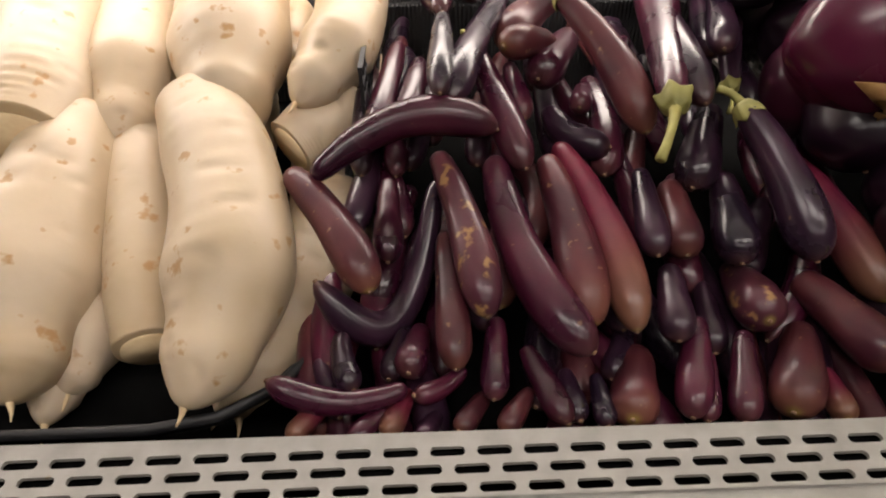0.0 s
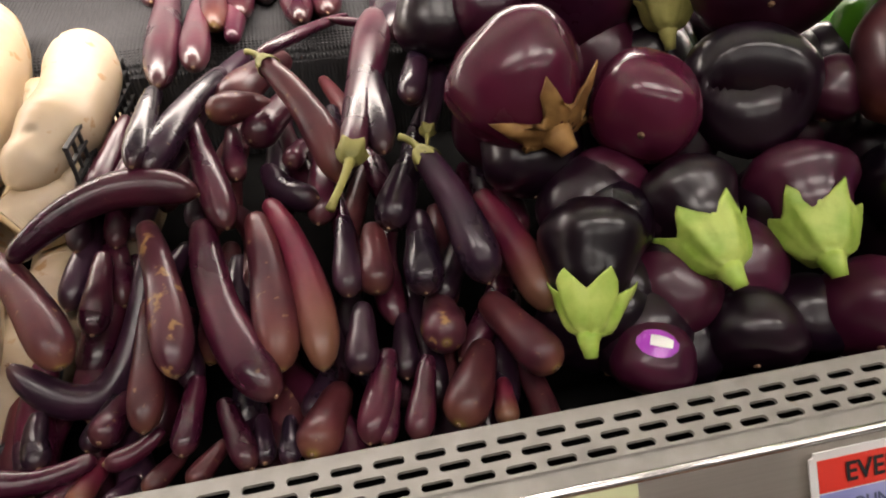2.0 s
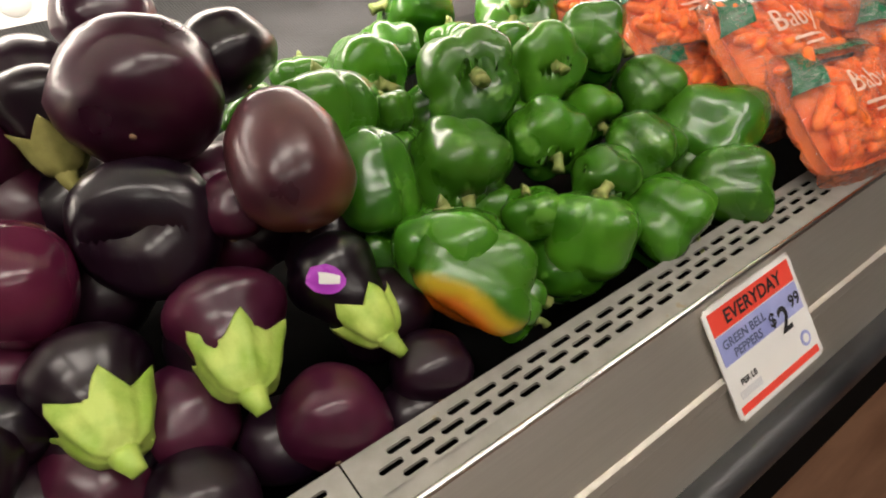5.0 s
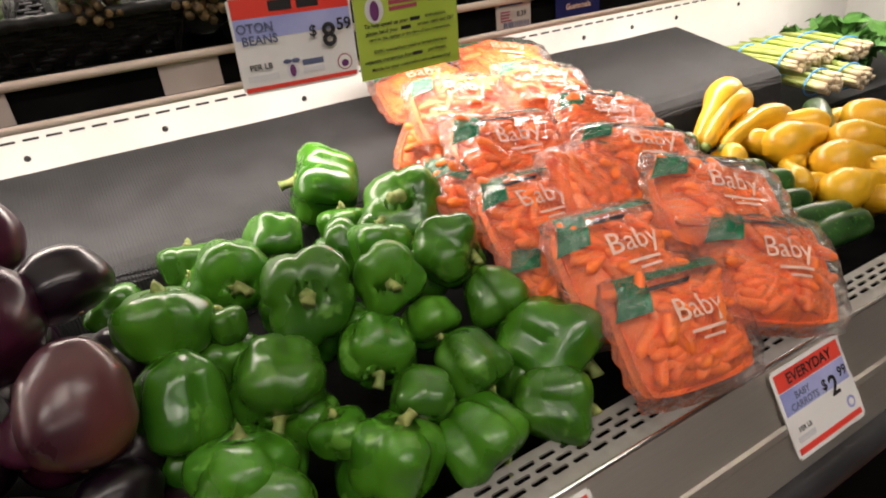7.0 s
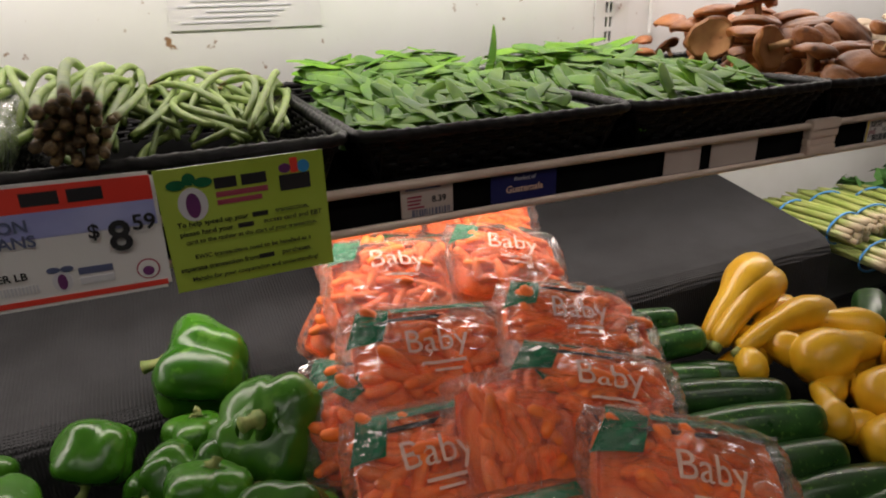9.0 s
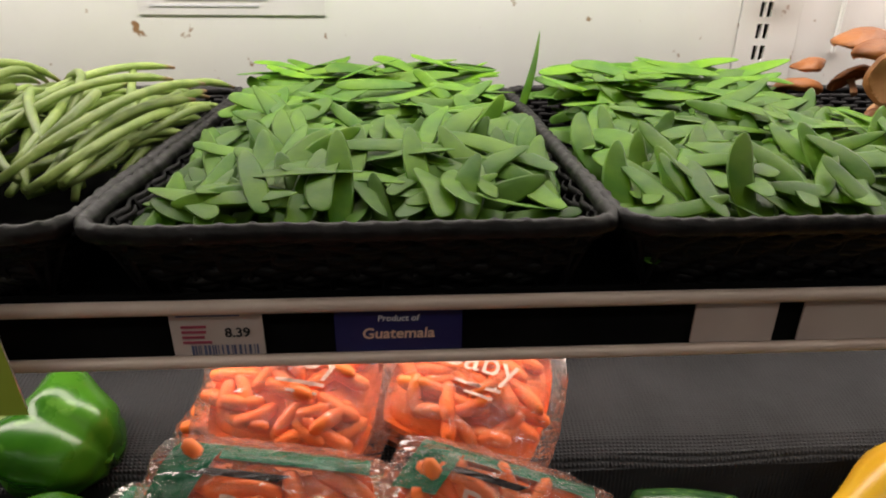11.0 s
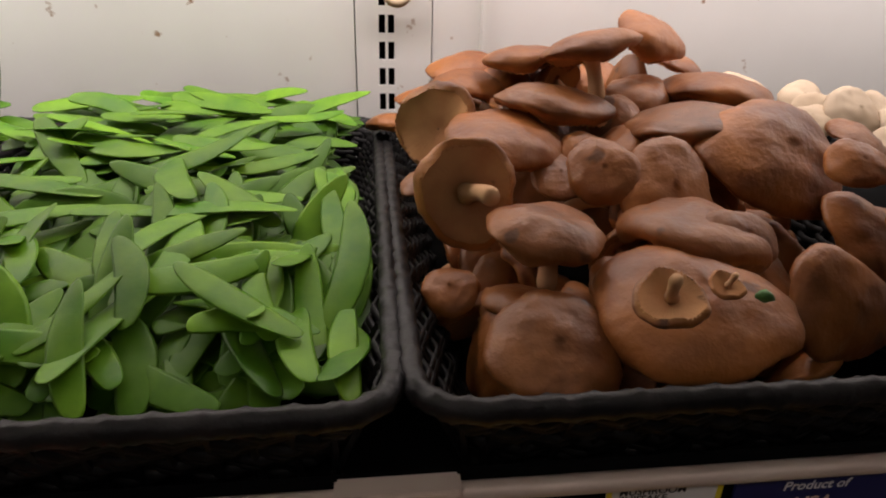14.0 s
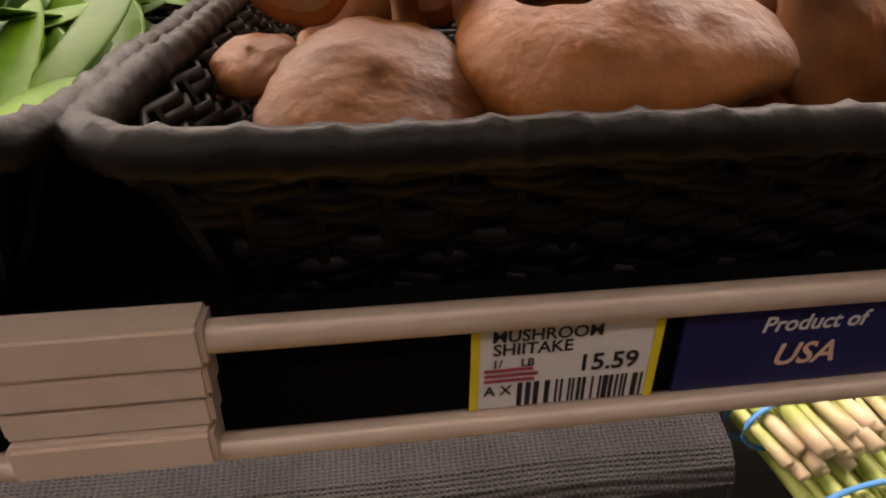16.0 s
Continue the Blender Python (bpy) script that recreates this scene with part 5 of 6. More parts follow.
for i in range(14):
    x = rng.uniform(1.20, 1.36)
    loose_bean(Vector((x, 0.78, 1.36)), Vector((x + rng.uniform(-0.06, 0.06), 1.0, 1.38)), (rng.uniform(-0.03, 0.03), 0, rng.uniform(0.02, 0.05)))
for i in range(26):
    x, y = rng.uniform(2.63, 2.90), rng.uniform(0.68, 1.05)
    shiitake((x, y, 1.365 + 0.09 * (y - 0.68) + 0.02 * rng.random()), (rng.uniform(-0.5, 0.5), -0.5, rng.uniform(0.3, 1)), rng.uniform(0.020, 0.030), i, 1, BUTTON, "white button mushroom in the basket")

# ---------- the end of the lower deck: asparagus and greens ----------


def asparagus_bunch(x, y, z, turn, seed):
    rng = random.Random(seed)
    m = pose(x, y, z, 0, 0, turn)
    root = empty("asparagus_bunch", m)
    tagged(root, "bunch of green asparagus held by blue rubber bands", "asparagus", "asparagus bunches")
    for i in range(18):
        q, a = 0.040 * math.sqrt((i + 0.5) / 18), i * 2.39996
        s = m @ Vector((q * math.cos(a) * 1.3, rng.uniform(-0.01, 0.01), 0.6 * q * math.sin(a)))
        e = m @ Vector((q * math.cos(a) * 1.5, 0.23 + rng.uniform(-0.02, 0.02), 0.5 * q * math.sin(a) + 0.01))
        r = rng.uniform(0.0055, 0.0080)
        us = [k / 11 for k in range(12)]
        v, f, al = sweep(bezier(e, s, (rng.uniform(-0.006, 0.006), 0, 0.004), 12), [r * profile(u, [(0, 0.25), (0.12, 0.8), (0.3, 0.85), (1, 1.0)]) for u in us], 9)
        shape("stalk", v, f, ASPARAGUS, root, along=al)
    for d in (0.045, 0.165):
        ring = [m @ Vector((0.062 * math.cos(2 * math.pi * k / 28), d, 0.034 * math.sin(2 * math.pi * k / 28))) for k in range(28)]
        v, f = loop_tube(ring, 0.0028, 6)
        shape("rubber_band", v, f, BAND, root, "blue rubber band")
    return root


for i, (x, y, z, t) in enumerate(((2.705, 0.800, 0.985, 8), (2.815, 0.815, 0.982, -4), (2.735, 0.735, 0.935, 4), (2.85, 0.72, 0.93, 0), (2.95, 0.80, 0.975, -8))):
    asparagus_bunch(x, y, z, t, 60 + i)


def leafy_green(x, y, z, r, seed):
    rng = random.Random(seed)
    root = empty("kale_bunch", pose(x, y, z))
    tagged(root, "bunch of curly green leaves at the back of the deck", "greens", "leafy greens")
    for i in range(14):
        az, el = rng.uniform(0, 6.28), rng.uniform(0.2, 1.2)
        d = Vector((math.cos(az) * math.cos(el), math.sin(az) * math.cos(el), math.sin(el)))
        sx = d.cross(Vector((0, 0, 1))).normalized()
        verts, faces = [], []
        for a in range(9):
            for b in range(9):
                p, q = a / 8, b / 8 * 2 - 1
                ruf = 0.18 * abs(q) ** 2 * math.sin(9 * p + 5 * q + i)
                verts.append(Vector((x, y, z)) + d * r * p + sx * r * 0.45 * q * math.sin(math.pi * min(1, p * 0.85 + 0.12)) + d.cross(sx) * r * (ruf + 0.25 * p * p))
        faces = [(a * 9 + b, a * 9 + b + 1, a * 9 + b + 10, a * 9 + b + 9) for a in range(8) for b in range(8)]
        shape("leaf", verts, faces, LEAF, root)
    return root


for i, (x, y, z, r) in enumerate(((3.05, 1.03, 0.94, 0.10), (3.19, 1.00, 0.94, 0.11), (3.12, 0.90, 0.90, 0.10), (3.28, 0.88, 0.92, 0.11))):
    leafy_green(x, y, z, r, 90 + i)

# ---------- small fittings ----------
def lattice(name, x, y0, y1, z0, z1, ny, nz, t, material, label):
    root = empty(name, pose(x, (y0 + y1) / 2, z0))
    tagged(root, label, "divider")
    for i in range(ny + 1):
        y = y0 + (y1 - y0) * i / ny
        part("upright_bar", box_bm(x - t / 2, x + t / 2, y - t / 2, y + t / 2, z0, z1), material, root)
    for i in range(nz + 1):
        z = z0 + (z1 - z0) * i / nz
        part("cross_bar", box_bm(x - t / 2 - 0.0006, x + t / 2 + 0.0006, y0 - t / 2, y1 + t / 2, z - t / 2, z + t / 2), material, root)


lattice("mesh_divider", 0.640, 0.60, 0.795, 0.90, 1.125, 10, 16, 0.0045, GRILLE, "beige perforated divider between the eggplants")
lattice("wire_divider", 0.226, 0.55, 0.795, 0.83, 0.985, 12, 10, 0.0032, BLACK, "black wire divider beside the daikon basket")
bm = bmesh.new()
bmesh.ops.create_cone(bm, cap_ends=True, segments=28, radius1=0.024, radius2=0.023, depth=0.004, matrix=pose(0.848, 1.1625, 1.095, 90))
knob = tagged(part("panel_sticker", bm, LOWER_WHITE, None, "", True), "round white sticker on the lower back panel", "sticker")
part("orange_mark", box_bm(0.838, 0.858, 1.1595, 1.1603, 1.108, 1.114), CARD_RED, knob, "orange mark")
ring = [Vector((2.258 + 0.019 * math.cos(2 * math.pi * k / 24), 1.116, 1.502 + 0.022 * math.sin(2 * math.pi * k / 24))) for k in range(24)]
v, f = loop_tube(ring, 0.0045, 7)
tagged(shape("plastic_hook", v, f, BUTTON), "pale plastic loop hung on the slotted upright", "hook")
v, f, _ = sweep(bezier((2.410, 0.640, 1.3815), (2.419, 0.638, 1.3805), (0, 0, 0.001), 5), [0.001, 0.0028, 0.0035, 0.0025, 0.0008], 6)
tagged(shape("leaf_scrap", v, f, LEAF), "tiny scrap of green leaf on a mushroom", "leaf")

# ---------- basket of the daikon ----------
tray = empty("daikon_basket", pose(0.0, 0.55, 0.80))
tagged(tray, "black flexible basket holding the daikon radishes", "basket")
ring0 = rounded(0.52, 0.50, 0.12, 0.012)
for i, (z, s) in enumerate(((0.836, 1.0), (0.829, 0.985), (0.822, 0.965), (0.814, 0.94), (0.806, 0.92))):
    pts = [Vector((-0.055 + p.x * s, 0.535 + p.y * s, z + 0.20 * max(0, p.y + 0.15) + 0.003 * math.sin(9 * p.x))) for p, _ in ring0]
    v, f = loop_tube(pts, 0.0048, 7, 0.8, 0.7, 0.1)
    shape("rim_strand", v, f, BLACK, tray)

# ---------- lower layers of the heaps ----------
rng = random.Random(5)


def heap_z(y, table):
    return float(np.interp(y, [p for p, _ in table], [q for _, q in table]))


LONG_HEAP = [(0.26, 0.868), (0.34, 0.893), (0.46, 0.94), (0.55, 0.98), (0.75, 1.0)]
for i in range(62):
    x, y = rng.uniform(0.20, 0.64), rng.uniform(0.29, 0.72)
    z = heap_z(y, LONG_HEAP) - rng.uniform(0.050, 0.075)
    a = Vector((x + rng.gauss(0, 0.03), y + 0.06, z + 0.02))
    b = Vector((x, y - 0.05, z - 0.015))
    long_eggplant(a, b, rng.uniform(0.012, 0.017), (rng.gauss(0, 0.01), 0, 0.004), rng.uniform(0, 0.75))
ROUND_HEAP = [(0.28, 0.87), (0.34, 0.94), (0.40, 1.01), (0.5, 1.06), (0.62, 1.09)]
for i in range(38):
    x, y = rng.uniform(0.62, 1.02), rng.uniform(0.33, 0.70)
    z = heap_z(y, ROUND_HEAP) - rng.uniform(0.085, 0.11)
    round_eggplant((x, y, z), (rng.gauss(0, 1), rng.gauss(0, 1), 1), rng.uniform(0.036, 0.044), 1.05, "n", rng.uniform(0, 0.35), 0.04)
for i in range(9):
    x, y = -0.20 + 0.05 * i, 0.42 + 0.12 * (i % 3)
    daikon((x, y + 0.14, 0.86 + 0.12 * (y - 0.42)), (x + 0.03, y - 0.10, 0.80 + 0.12 * (y - 0.42)), 0.032, (0.01, 0, 0))
PEPPER_HEAP = [(0.27, 0.89), (0.3, 0.93), (0.39, 0.97), (0.45, 1.03), (0.52, 1.05), (0.73, 1.09)]
for i in range(26):
    x, y = rng.uniform(1.02, 1.48), rng.uniform(0.33, 0.66)
    z = heap_z(y, PEPPER_HEAP) - rng.uniform(0.075, 0.10)
    bell_pepper((x, y, z), (rng.gauss(0, 1), rng.gauss(0, 1), 0.5), rng.uniform(0.034, 0.040), 1.05, i, 0, 1)
MUSHROOM_HEAP = [(0.61, 1.345), (0.66, 1.375), (0.75, 1.405), (0.85, 1.445), (0.95, 1.485), (1.1, 1.445)]
for i in range(84):
    x, y = rng.uniform(2.29, 2.545), rng.uniform(0.67, 1.05)
    z = max(1.315, heap_z(y, MUSHROOM_HEAP) - rng.uniform(0.045, 0.095) - 0.06 * max(0.0, abs(x - 2.42) - 0.07) / 0.06)
    shiitake((x, y, z), (rng.gauss(0, 0.7), rng.gauss(-0.4, 0.6), rng.uniform(0.2, 1)), rng.uniform(0.022, 0.034), i, 1)
for i in range(22):
    x, y = rng.uniform(2.22, 2.62), rng.uniform(0.32, 0.70)
    z = heap_z(y, [(0.3, 0.85), (0.44, 0.895), (0.64, 0.92), (0.74, 0.93)]) - rng.uniform(0, 0.02)
    yellow_squash((x, y, z), (x + rng.uniform(-0.1, 0.1), y + rng.uniform(-0.06, 0.06), z), rng.uniform(0.022, 0.030))
for i in range(8):
    x, y = 1.56 + 0.10 * (i % 4), 0.40 + 0.22 * (i // 4)
    carrot_bag((x, y, 0.93 + 0.08 * (i // 4)), 30, rng.uniform(-25, 25), 0.20, 0.17, i, 0)

# ---------- the vegetables, one by one ----------

# daikon in the black basket
daikon((-0.046, 0.575, 0.913), (-0.028, 0.315, 0.835), 0.0528, bend=(-0.007, -0.017, -0.005))
daikon((-0.007, 0.589, 0.907), (0.062, 0.361, 0.838), 0.0325, bend=(0.006, -0.021, -0.006), cut=1)
daikon((0.061, 0.563, 0.939), (0.112, 0.289, 0.858), 0.0475, bend=(0.040, -0.014, -0.004))
daikon((-0.003, 0.461, 0.848), (-0.006, 0.339, 0.813), 0.0286, bend=(0.003, -0.005, -0.003))
daikon((-0.136, 0.825, 1.008), (-0.089, 0.537, 0.922), 0.0572, bend=(0.011, -0.026, -0.009), cut=1)
daikon((-0.040, 0.767, 0.980), (-0.005, 0.546, 0.914), 0.0431, bend=(0.004, 0.005, 0.002))
daikon((0.062, 0.835, 1.021), (0.099, 0.535, 0.930), 0.0582, bend=(0.002, -0.006, -0.001))
daikon((0.196, 0.746, 1.009), (0.162, 0.556, 0.952), 0.0368, bend=(0.023, -0.012, -0.003))
daikon((0.139, 0.759, 0.968), (0.144, 0.665, 0.939), 0.0207, bend=(0.000, 0.001, 0.001))
daikon((0.212, 0.599, 0.920), (0.152, 0.552, 0.906), 0.0327, bend=(-0.002, 0.001, 0.001), cut=1)
daikon((0.188, 0.523, 0.862), (0.115, 0.323, 0.803), 0.0388, bend=(0.019, 0.003, 0.000))
daikon((-0.222, 0.809, 0.983), (-0.117, 0.535, 0.901), 0.0216, bend=(0.005, -0.011, -0.004))
daikon((-0.203, 0.571, 0.911), (-0.115, 0.324, 0.837), 0.0536, bend=(0.009, -0.015, -0.003))

# long eggplants
long_eggplant((0.206, 0.452, 0.944), (0.342, 0.485, 0.957), 0.0168, bend=(0.001, 0.019, 0.022), tone=0.35)
long_eggplant((0.175, 0.456, 0.932), (0.239, 0.360, 0.894), 0.0179, bend=(0.005, 0.002, 0.003), tone=0.85)
long_eggplant((0.280, 0.456, 0.924), (0.196, 0.376, 0.892), 0.0145, bend=(0.011, -0.048, -0.058), tone=0.10)
long_eggplant((0.295, 0.463, 0.939), (0.324, 0.336, 0.888), 0.0164, bend=(0.004, 0.002, 0.002), tone=0.60, scar=1)
long_eggplant((0.297, 0.405, 0.904), (0.300, 0.306, 0.868), 0.0136, bend=(0.000, -0.000, -0.000), tone=0.75)
long_eggplant((0.346, 0.458, 0.935), (0.396, 0.310, 0.877), 0.0195, bend=(-0.012, -0.006, -0.007), tone=0.55)
long_eggplant((0.386, 0.465, 0.931), (0.400, 0.333, 0.879), 0.0185, bend=(0.003, 0.002, 0.003), tone=0.65)
long_eggplant((0.400, 0.480, 0.933), (0.432, 0.330, 0.875), 0.0165, bend=(0.010, 0.003, 0.003), tone=0.98)
long_eggplant((0.328, 0.597, 0.988), (0.364, 0.457, 0.936), 0.0147, bend=(0.000, -0.000, -0.000), tone=0.40, stem=1)
long_eggplant((0.371, 0.724, 0.995), (0.299, 0.526, 0.955), 0.0149, bend=(-0.006, 0.003, 0.003), tone=0.15)
long_eggplant((0.255, 0.626, 0.974), (0.235, 0.504, 0.937), 0.0130, bend=(0.000, -0.000, -0.000), tone=0.45)
long_eggplant((0.277, 0.600, 0.970), (0.263, 0.512, 0.940), 0.0130, bend=(0.000, -0.000, -0.000), tone=0.50)
long_eggplant((0.249, 0.471, 0.916), (0.250, 0.400, 0.888), 0.0125, bend=(0.000, -0.000, -0.000), tone=0.40)
long_eggplant((0.407, 0.610, 1.028), (0.468, 0.484, 0.951), 0.0171, bend=(0.009, 0.002, 0.003), tone=0.70, stem=1)
long_eggplant((0.477, 0.462, 0.986), (0.540, 0.778, 1.019), 0.0212, bend=(0.000, -0.000, -0.000), tone=0.30, stem=2)
long_eggplant((0.585, 0.724, 0.996), (0.552, 0.584, 0.977), 0.0147, bend=(0.000, -0.000, -0.000), tone=0.10)
long_eggplant((0.556, 0.537, 0.964), (0.602, 0.680, 0.992), 0.0128, bend=(0.000, -0.000, -0.000), tone=0.20, stem=1)
long_eggplant((0.539, 0.478, 0.977), (0.576, 0.373, 0.900), 0.0188, bend=(0.006, 0.002, 0.003), tone=0.12, stem=1)
long_eggplant((0.597, 0.462, 0.926), (0.625, 0.348, 0.881), 0.0192, bend=(0.003, 0.001, 0.001), tone=0.95)
long_eggplant((0.463, 0.459, 0.927), (0.459, 0.386, 0.899), 0.0129, bend=(0.000, -0.000, -0.000), tone=0.20)
long_eggplant((0.488, 0.454, 0.917), (0.483, 0.388, 0.897), 0.0164, bend=(0.000, -0.000, -0.000), tone=0.90)
long_eggplant((0.532, 0.454, 0.923), (0.523, 0.380, 0.894), 0.0173, bend=(0.000, -0.000, -0.000), tone=0.20)
long_eggplant((0.537, 0.521, 0.951), (0.502, 0.448, 0.919), 0.0185, bend=(0.000, -0.000, -0.000), tone=0.05)
long_eggplant((0.537, 0.403, 0.868), (0.531, 0.336, 0.876), 0.0191, bend=(0.000, -0.000, -0.000), tone=0.85, scar=1)
long_eggplant((0.581, 0.374, 0.878), (0.612, 0.299, 0.865), 0.0197, bend=(0.000, -0.000, -0.000), tone=0.80)
long_eggplant((0.468, 0.375, 0.894), (0.460, 0.321, 0.874), 0.0136, bend=(0.000, -0.000, -0.000), tone=0.05)
long_eggplant((0.332, 0.345, 0.872), (0.325, 0.289, 0.856), 0.0110, bend=(0.000, -0.000, -0.000), tone=0.40)
long_eggplant((0.274, 0.354, 0.859), (0.266, 0.310, 0.861), 0.0123, bend=(0.000, -0.000, -0.000), tone=0.45)
long_eggplant((0.303, 0.314, 0.860), (0.270, 0.296, 0.854), 0.0081, bend=(-0.000, -0.003, -0.004), tone=0.50)
long_eggplant((0.482, 0.338, 0.871), (0.459, 0.273, 0.850), 0.0135, bend=(0.000, -0.000, -0.000), tone=0.30)
long_eggplant((0.439, 0.331, 0.847), (0.417, 0.271, 0.853), 0.0182, bend=(0.000, -0.000, -0.000), tone=0.80)
long_eggplant((0.513, 0.327, 0.869), (0.494, 0.269, 0.849), 0.0115, bend=(0.000, -0.000, -0.000), tone=0.45)
long_eggplant((0.561, 0.336, 0.863), (0.526, 0.272, 0.854), 0.0185, bend=(0.002, -0.000, -0.000), tone=0.90)
long_eggplant((0.354, 0.322, 0.866), (0.374, 0.271, 0.850), 0.0107, bend=(0.000, -0.000, -0.000), tone=0.45)
long_eggplant((0.255, 0.296, 0.867), (0.169, 0.301, 0.869), 0.0108, bend=(-0.000, -0.008, -0.010), tone=0.30)
long_eggplant((0.217, 0.339, 0.869), (0.228, 0.298, 0.859), 0.0102, bend=(-0.003, 0.000, 0.000), tone=0.20)
long_eggplant((0.207, 0.297, 0.851), (0.186, 0.268, 0.847), 0.0086, bend=(0.000, -0.000, -0.000), tone=0.97)
long_eggplant((0.252, 0.291, 0.850), (0.227, 0.266, 0.845), 0.0085, bend=(0.000, -0.000, -0.000), tone=0.55)
long_eggplant((0.264, 0.302, 0.849), (0.251, 0.269, 0.846), 0.0090, bend=(0.000, -0.000, -0.000), tone=0.97)
long_eggplant((0.319, 0.298, 0.848), (0.300, 0.271, 0.846), 0.0086, bend=(0.000, -0.000, -0.000), tone=0.71)
long_eggplant((0.351, 0.298, 0.851), (0.330, 0.270, 0.846), 0.0086, bend=(0.000, -0.000, -0.000), tone=0.70)
long_eggplant((0.380, 0.311, 0.855), (0.383, 0.275, 0.848), 0.0087, bend=(0.000, -0.000, -0.000), tone=0.22)
long_eggplant((0.572, 0.307, 0.851), (0.564, 0.269, 0.848), 0.0098, bend=(0.000, -0.000, -0.000), tone=0.98)
long_eggplant((0.284, 0.290, 0.838), (0.275, 0.265, 0.845), 0.0081, bend=(0.000, -0.000, -0.000), tone=0.01)
long_eggplant((0.401, 0.305, 0.856), (0.401, 0.270, 0.848), 0.0083, bend=(0.000, -0.000, -0.000), tone=0.25)
long_eggplant((0.484, 0.315, 0.863), (0.470, 0.272, 0.847), 0.0088, bend=(0.000, -0.000, -0.000), tone=0.43)
long_eggplant((0.419, 0.702, 0.997), (0.360, 0.605, 0.983), 0.0203, bend=(-0.003, 0.003, 0.004), tone=0.90)
long_eggplant((0.425, 0.631, 0.982), (0.386, 0.558, 0.968), 0.0189, bend=(0.000, -0.000, -0.000), tone=0.60)
long_eggplant((0.433, 0.572, 0.956), (0.421, 0.532, 0.952), 0.0111, bend=(0.000, -0.000, -0.000), tone=0.30)
long_eggplant((0.402, 0.543, 0.948), (0.443, 0.496, 0.932), 0.0151, bend=(-0.007, -0.005, -0.007), tone=0.05)
long_eggplant((0.365, 0.590, 0.969), (0.370, 0.523, 0.947), 0.0116, bend=(0.000, -0.000, -0.000), tone=0.40)
long_eggplant((0.264, 1.002, 1.027), (0.301, 0.627, 1.007), 0.0196, bend=(0.000, -0.000, -0.000), tone=0.55)
long_eggplant((0.317, 0.864, 1.024), (0.333, 0.655, 1.012), 0.0167, bend=(0.000, -0.000, -0.000), tone=0.55)
long_eggplant((0.320, 1.088, 1.029), (0.344, 0.785, 1.015), 0.0199, bend=(0.000, -0.000, -0.000), tone=0.65)
long_eggplant((0.340, 1.184, 1.030), (0.373, 0.829, 1.015), 0.0228, bend=(0.000, -0.000, -0.000), tone=0.55)
long_eggplant((0.429, 1.180, 1.030), (0.447, 0.785, 1.014), 0.0226, bend=(0.000, -0.000, -0.000), tone=0.45)
long_eggplant((0.491, 1.097, 1.030), (0.481, 0.802, 1.015), 0.0209, bend=(0.000, -0.000, -0.000), tone=0.35)
long_eggplant((0.565, 1.005, 1.026), (0.554, 0.695, 1.012), 0.0230, bend=(0.000, -0.000, -0.000), tone=0.15)
long_eggplant((0.570, 0.637, 1.021), (0.541, 0.539, 1.000), 0.0148, bend=(0.000, -0.000, -0.000), tone=0.15)
long_eggplant((0.510, 0.675, 1.021), (0.507, 0.475, 0.981), 0.0166, bend=(0.000, -0.000, -0.000), tone=0.15)
long_eggplant((0.389, 1.150, 1.031), (0.403, 0.885, 1.018), 0.0193, bend=(0.000, -0.000, -0.000), tone=0.15)
long_eggplant((0.611, 0.923, 1.026), (0.584, 0.643, 1.010), 0.0176, bend=(0.000, -0.000, -0.000), tone=0.35)
long_eggplant((0.300, 0.591, 1.016), (0.295, 0.490, 0.988), 0.0122, bend=(0.000, -0.000, -0.000), tone=0.15)
long_eggplant((0.203, 1.217, 1.030), (0.251, 0.917, 1.019), 0.0193, bend=(0.000, -0.000, -0.000), tone=0.45)
long_eggplant((0.364, 0.781, 1.013), (0.364, 0.950, 1.018), 0.0162, bend=(0.000, -0.000, -0.000), tone=0.50)
long_eggplant((0.400, 0.600, 0.988), (0.353, 0.564, 0.997), 0.0161, bend=(0.001, 0.002, 0.004), tone=0.75)
long_eggplant((0.355, 0.642, 1.007), (0.304, 0.491, 0.980), 0.0148, bend=(-0.003, 0.004, 0.005), tone=0.20)
long_eggplant((0.493, 0.774, 1.021), (0.397, 0.650, 1.019), 0.0077, bend=(0.001, 0.002, 0.003), tone=0.60)
long_eggplant((0.589, 0.750, 1.022), (0.479, 0.756, 1.021), 0.0056, bend=(-0.001, -0.003, -0.005), tone=0.60)
long_eggplant((0.317, 0.412, 0.879), (0.326, 0.354, 0.856), 0.0118, bend=(0.000, -0.000, -0.000), tone=0.15)
long_eggplant((0.363, 0.462, 0.898), (0.364, 0.394, 0.870), 0.0133, bend=(0.000, -0.000, -0.000), tone=0.15)
long_eggplant((0.263, 0.358, 0.855), (0.251, 0.317, 0.846), 0.0100, bend=(0.000, -0.000, -0.000), tone=0.15)
long_eggplant((0.425, 0.413, 0.880), (0.431, 0.351, 0.855), 0.0127, bend=(0.000, -0.000, -0.000), tone=0.15)
long_eggplant((0.573, 0.454, 0.896), (0.536, 0.392, 0.870), 0.0142, bend=(0.000, -0.000, -0.000), tone=0.15)
long_eggplant((0.435, 0.354, 0.851), (0.415, 0.313, 0.843), 0.0111, bend=(0.000, -0.000, -0.000), tone=0.15)
long_eggplant((0.502, 0.383, 0.868), (0.496, 0.330, 0.849), 0.0119, bend=(0.000, -0.000, -0.000), tone=0.15)
long_eggplant((0.222, 0.577, 0.950), (0.225, 0.490, 0.912), 0.0113, bend=(0.000, -0.000, -0.000), tone=0.15)
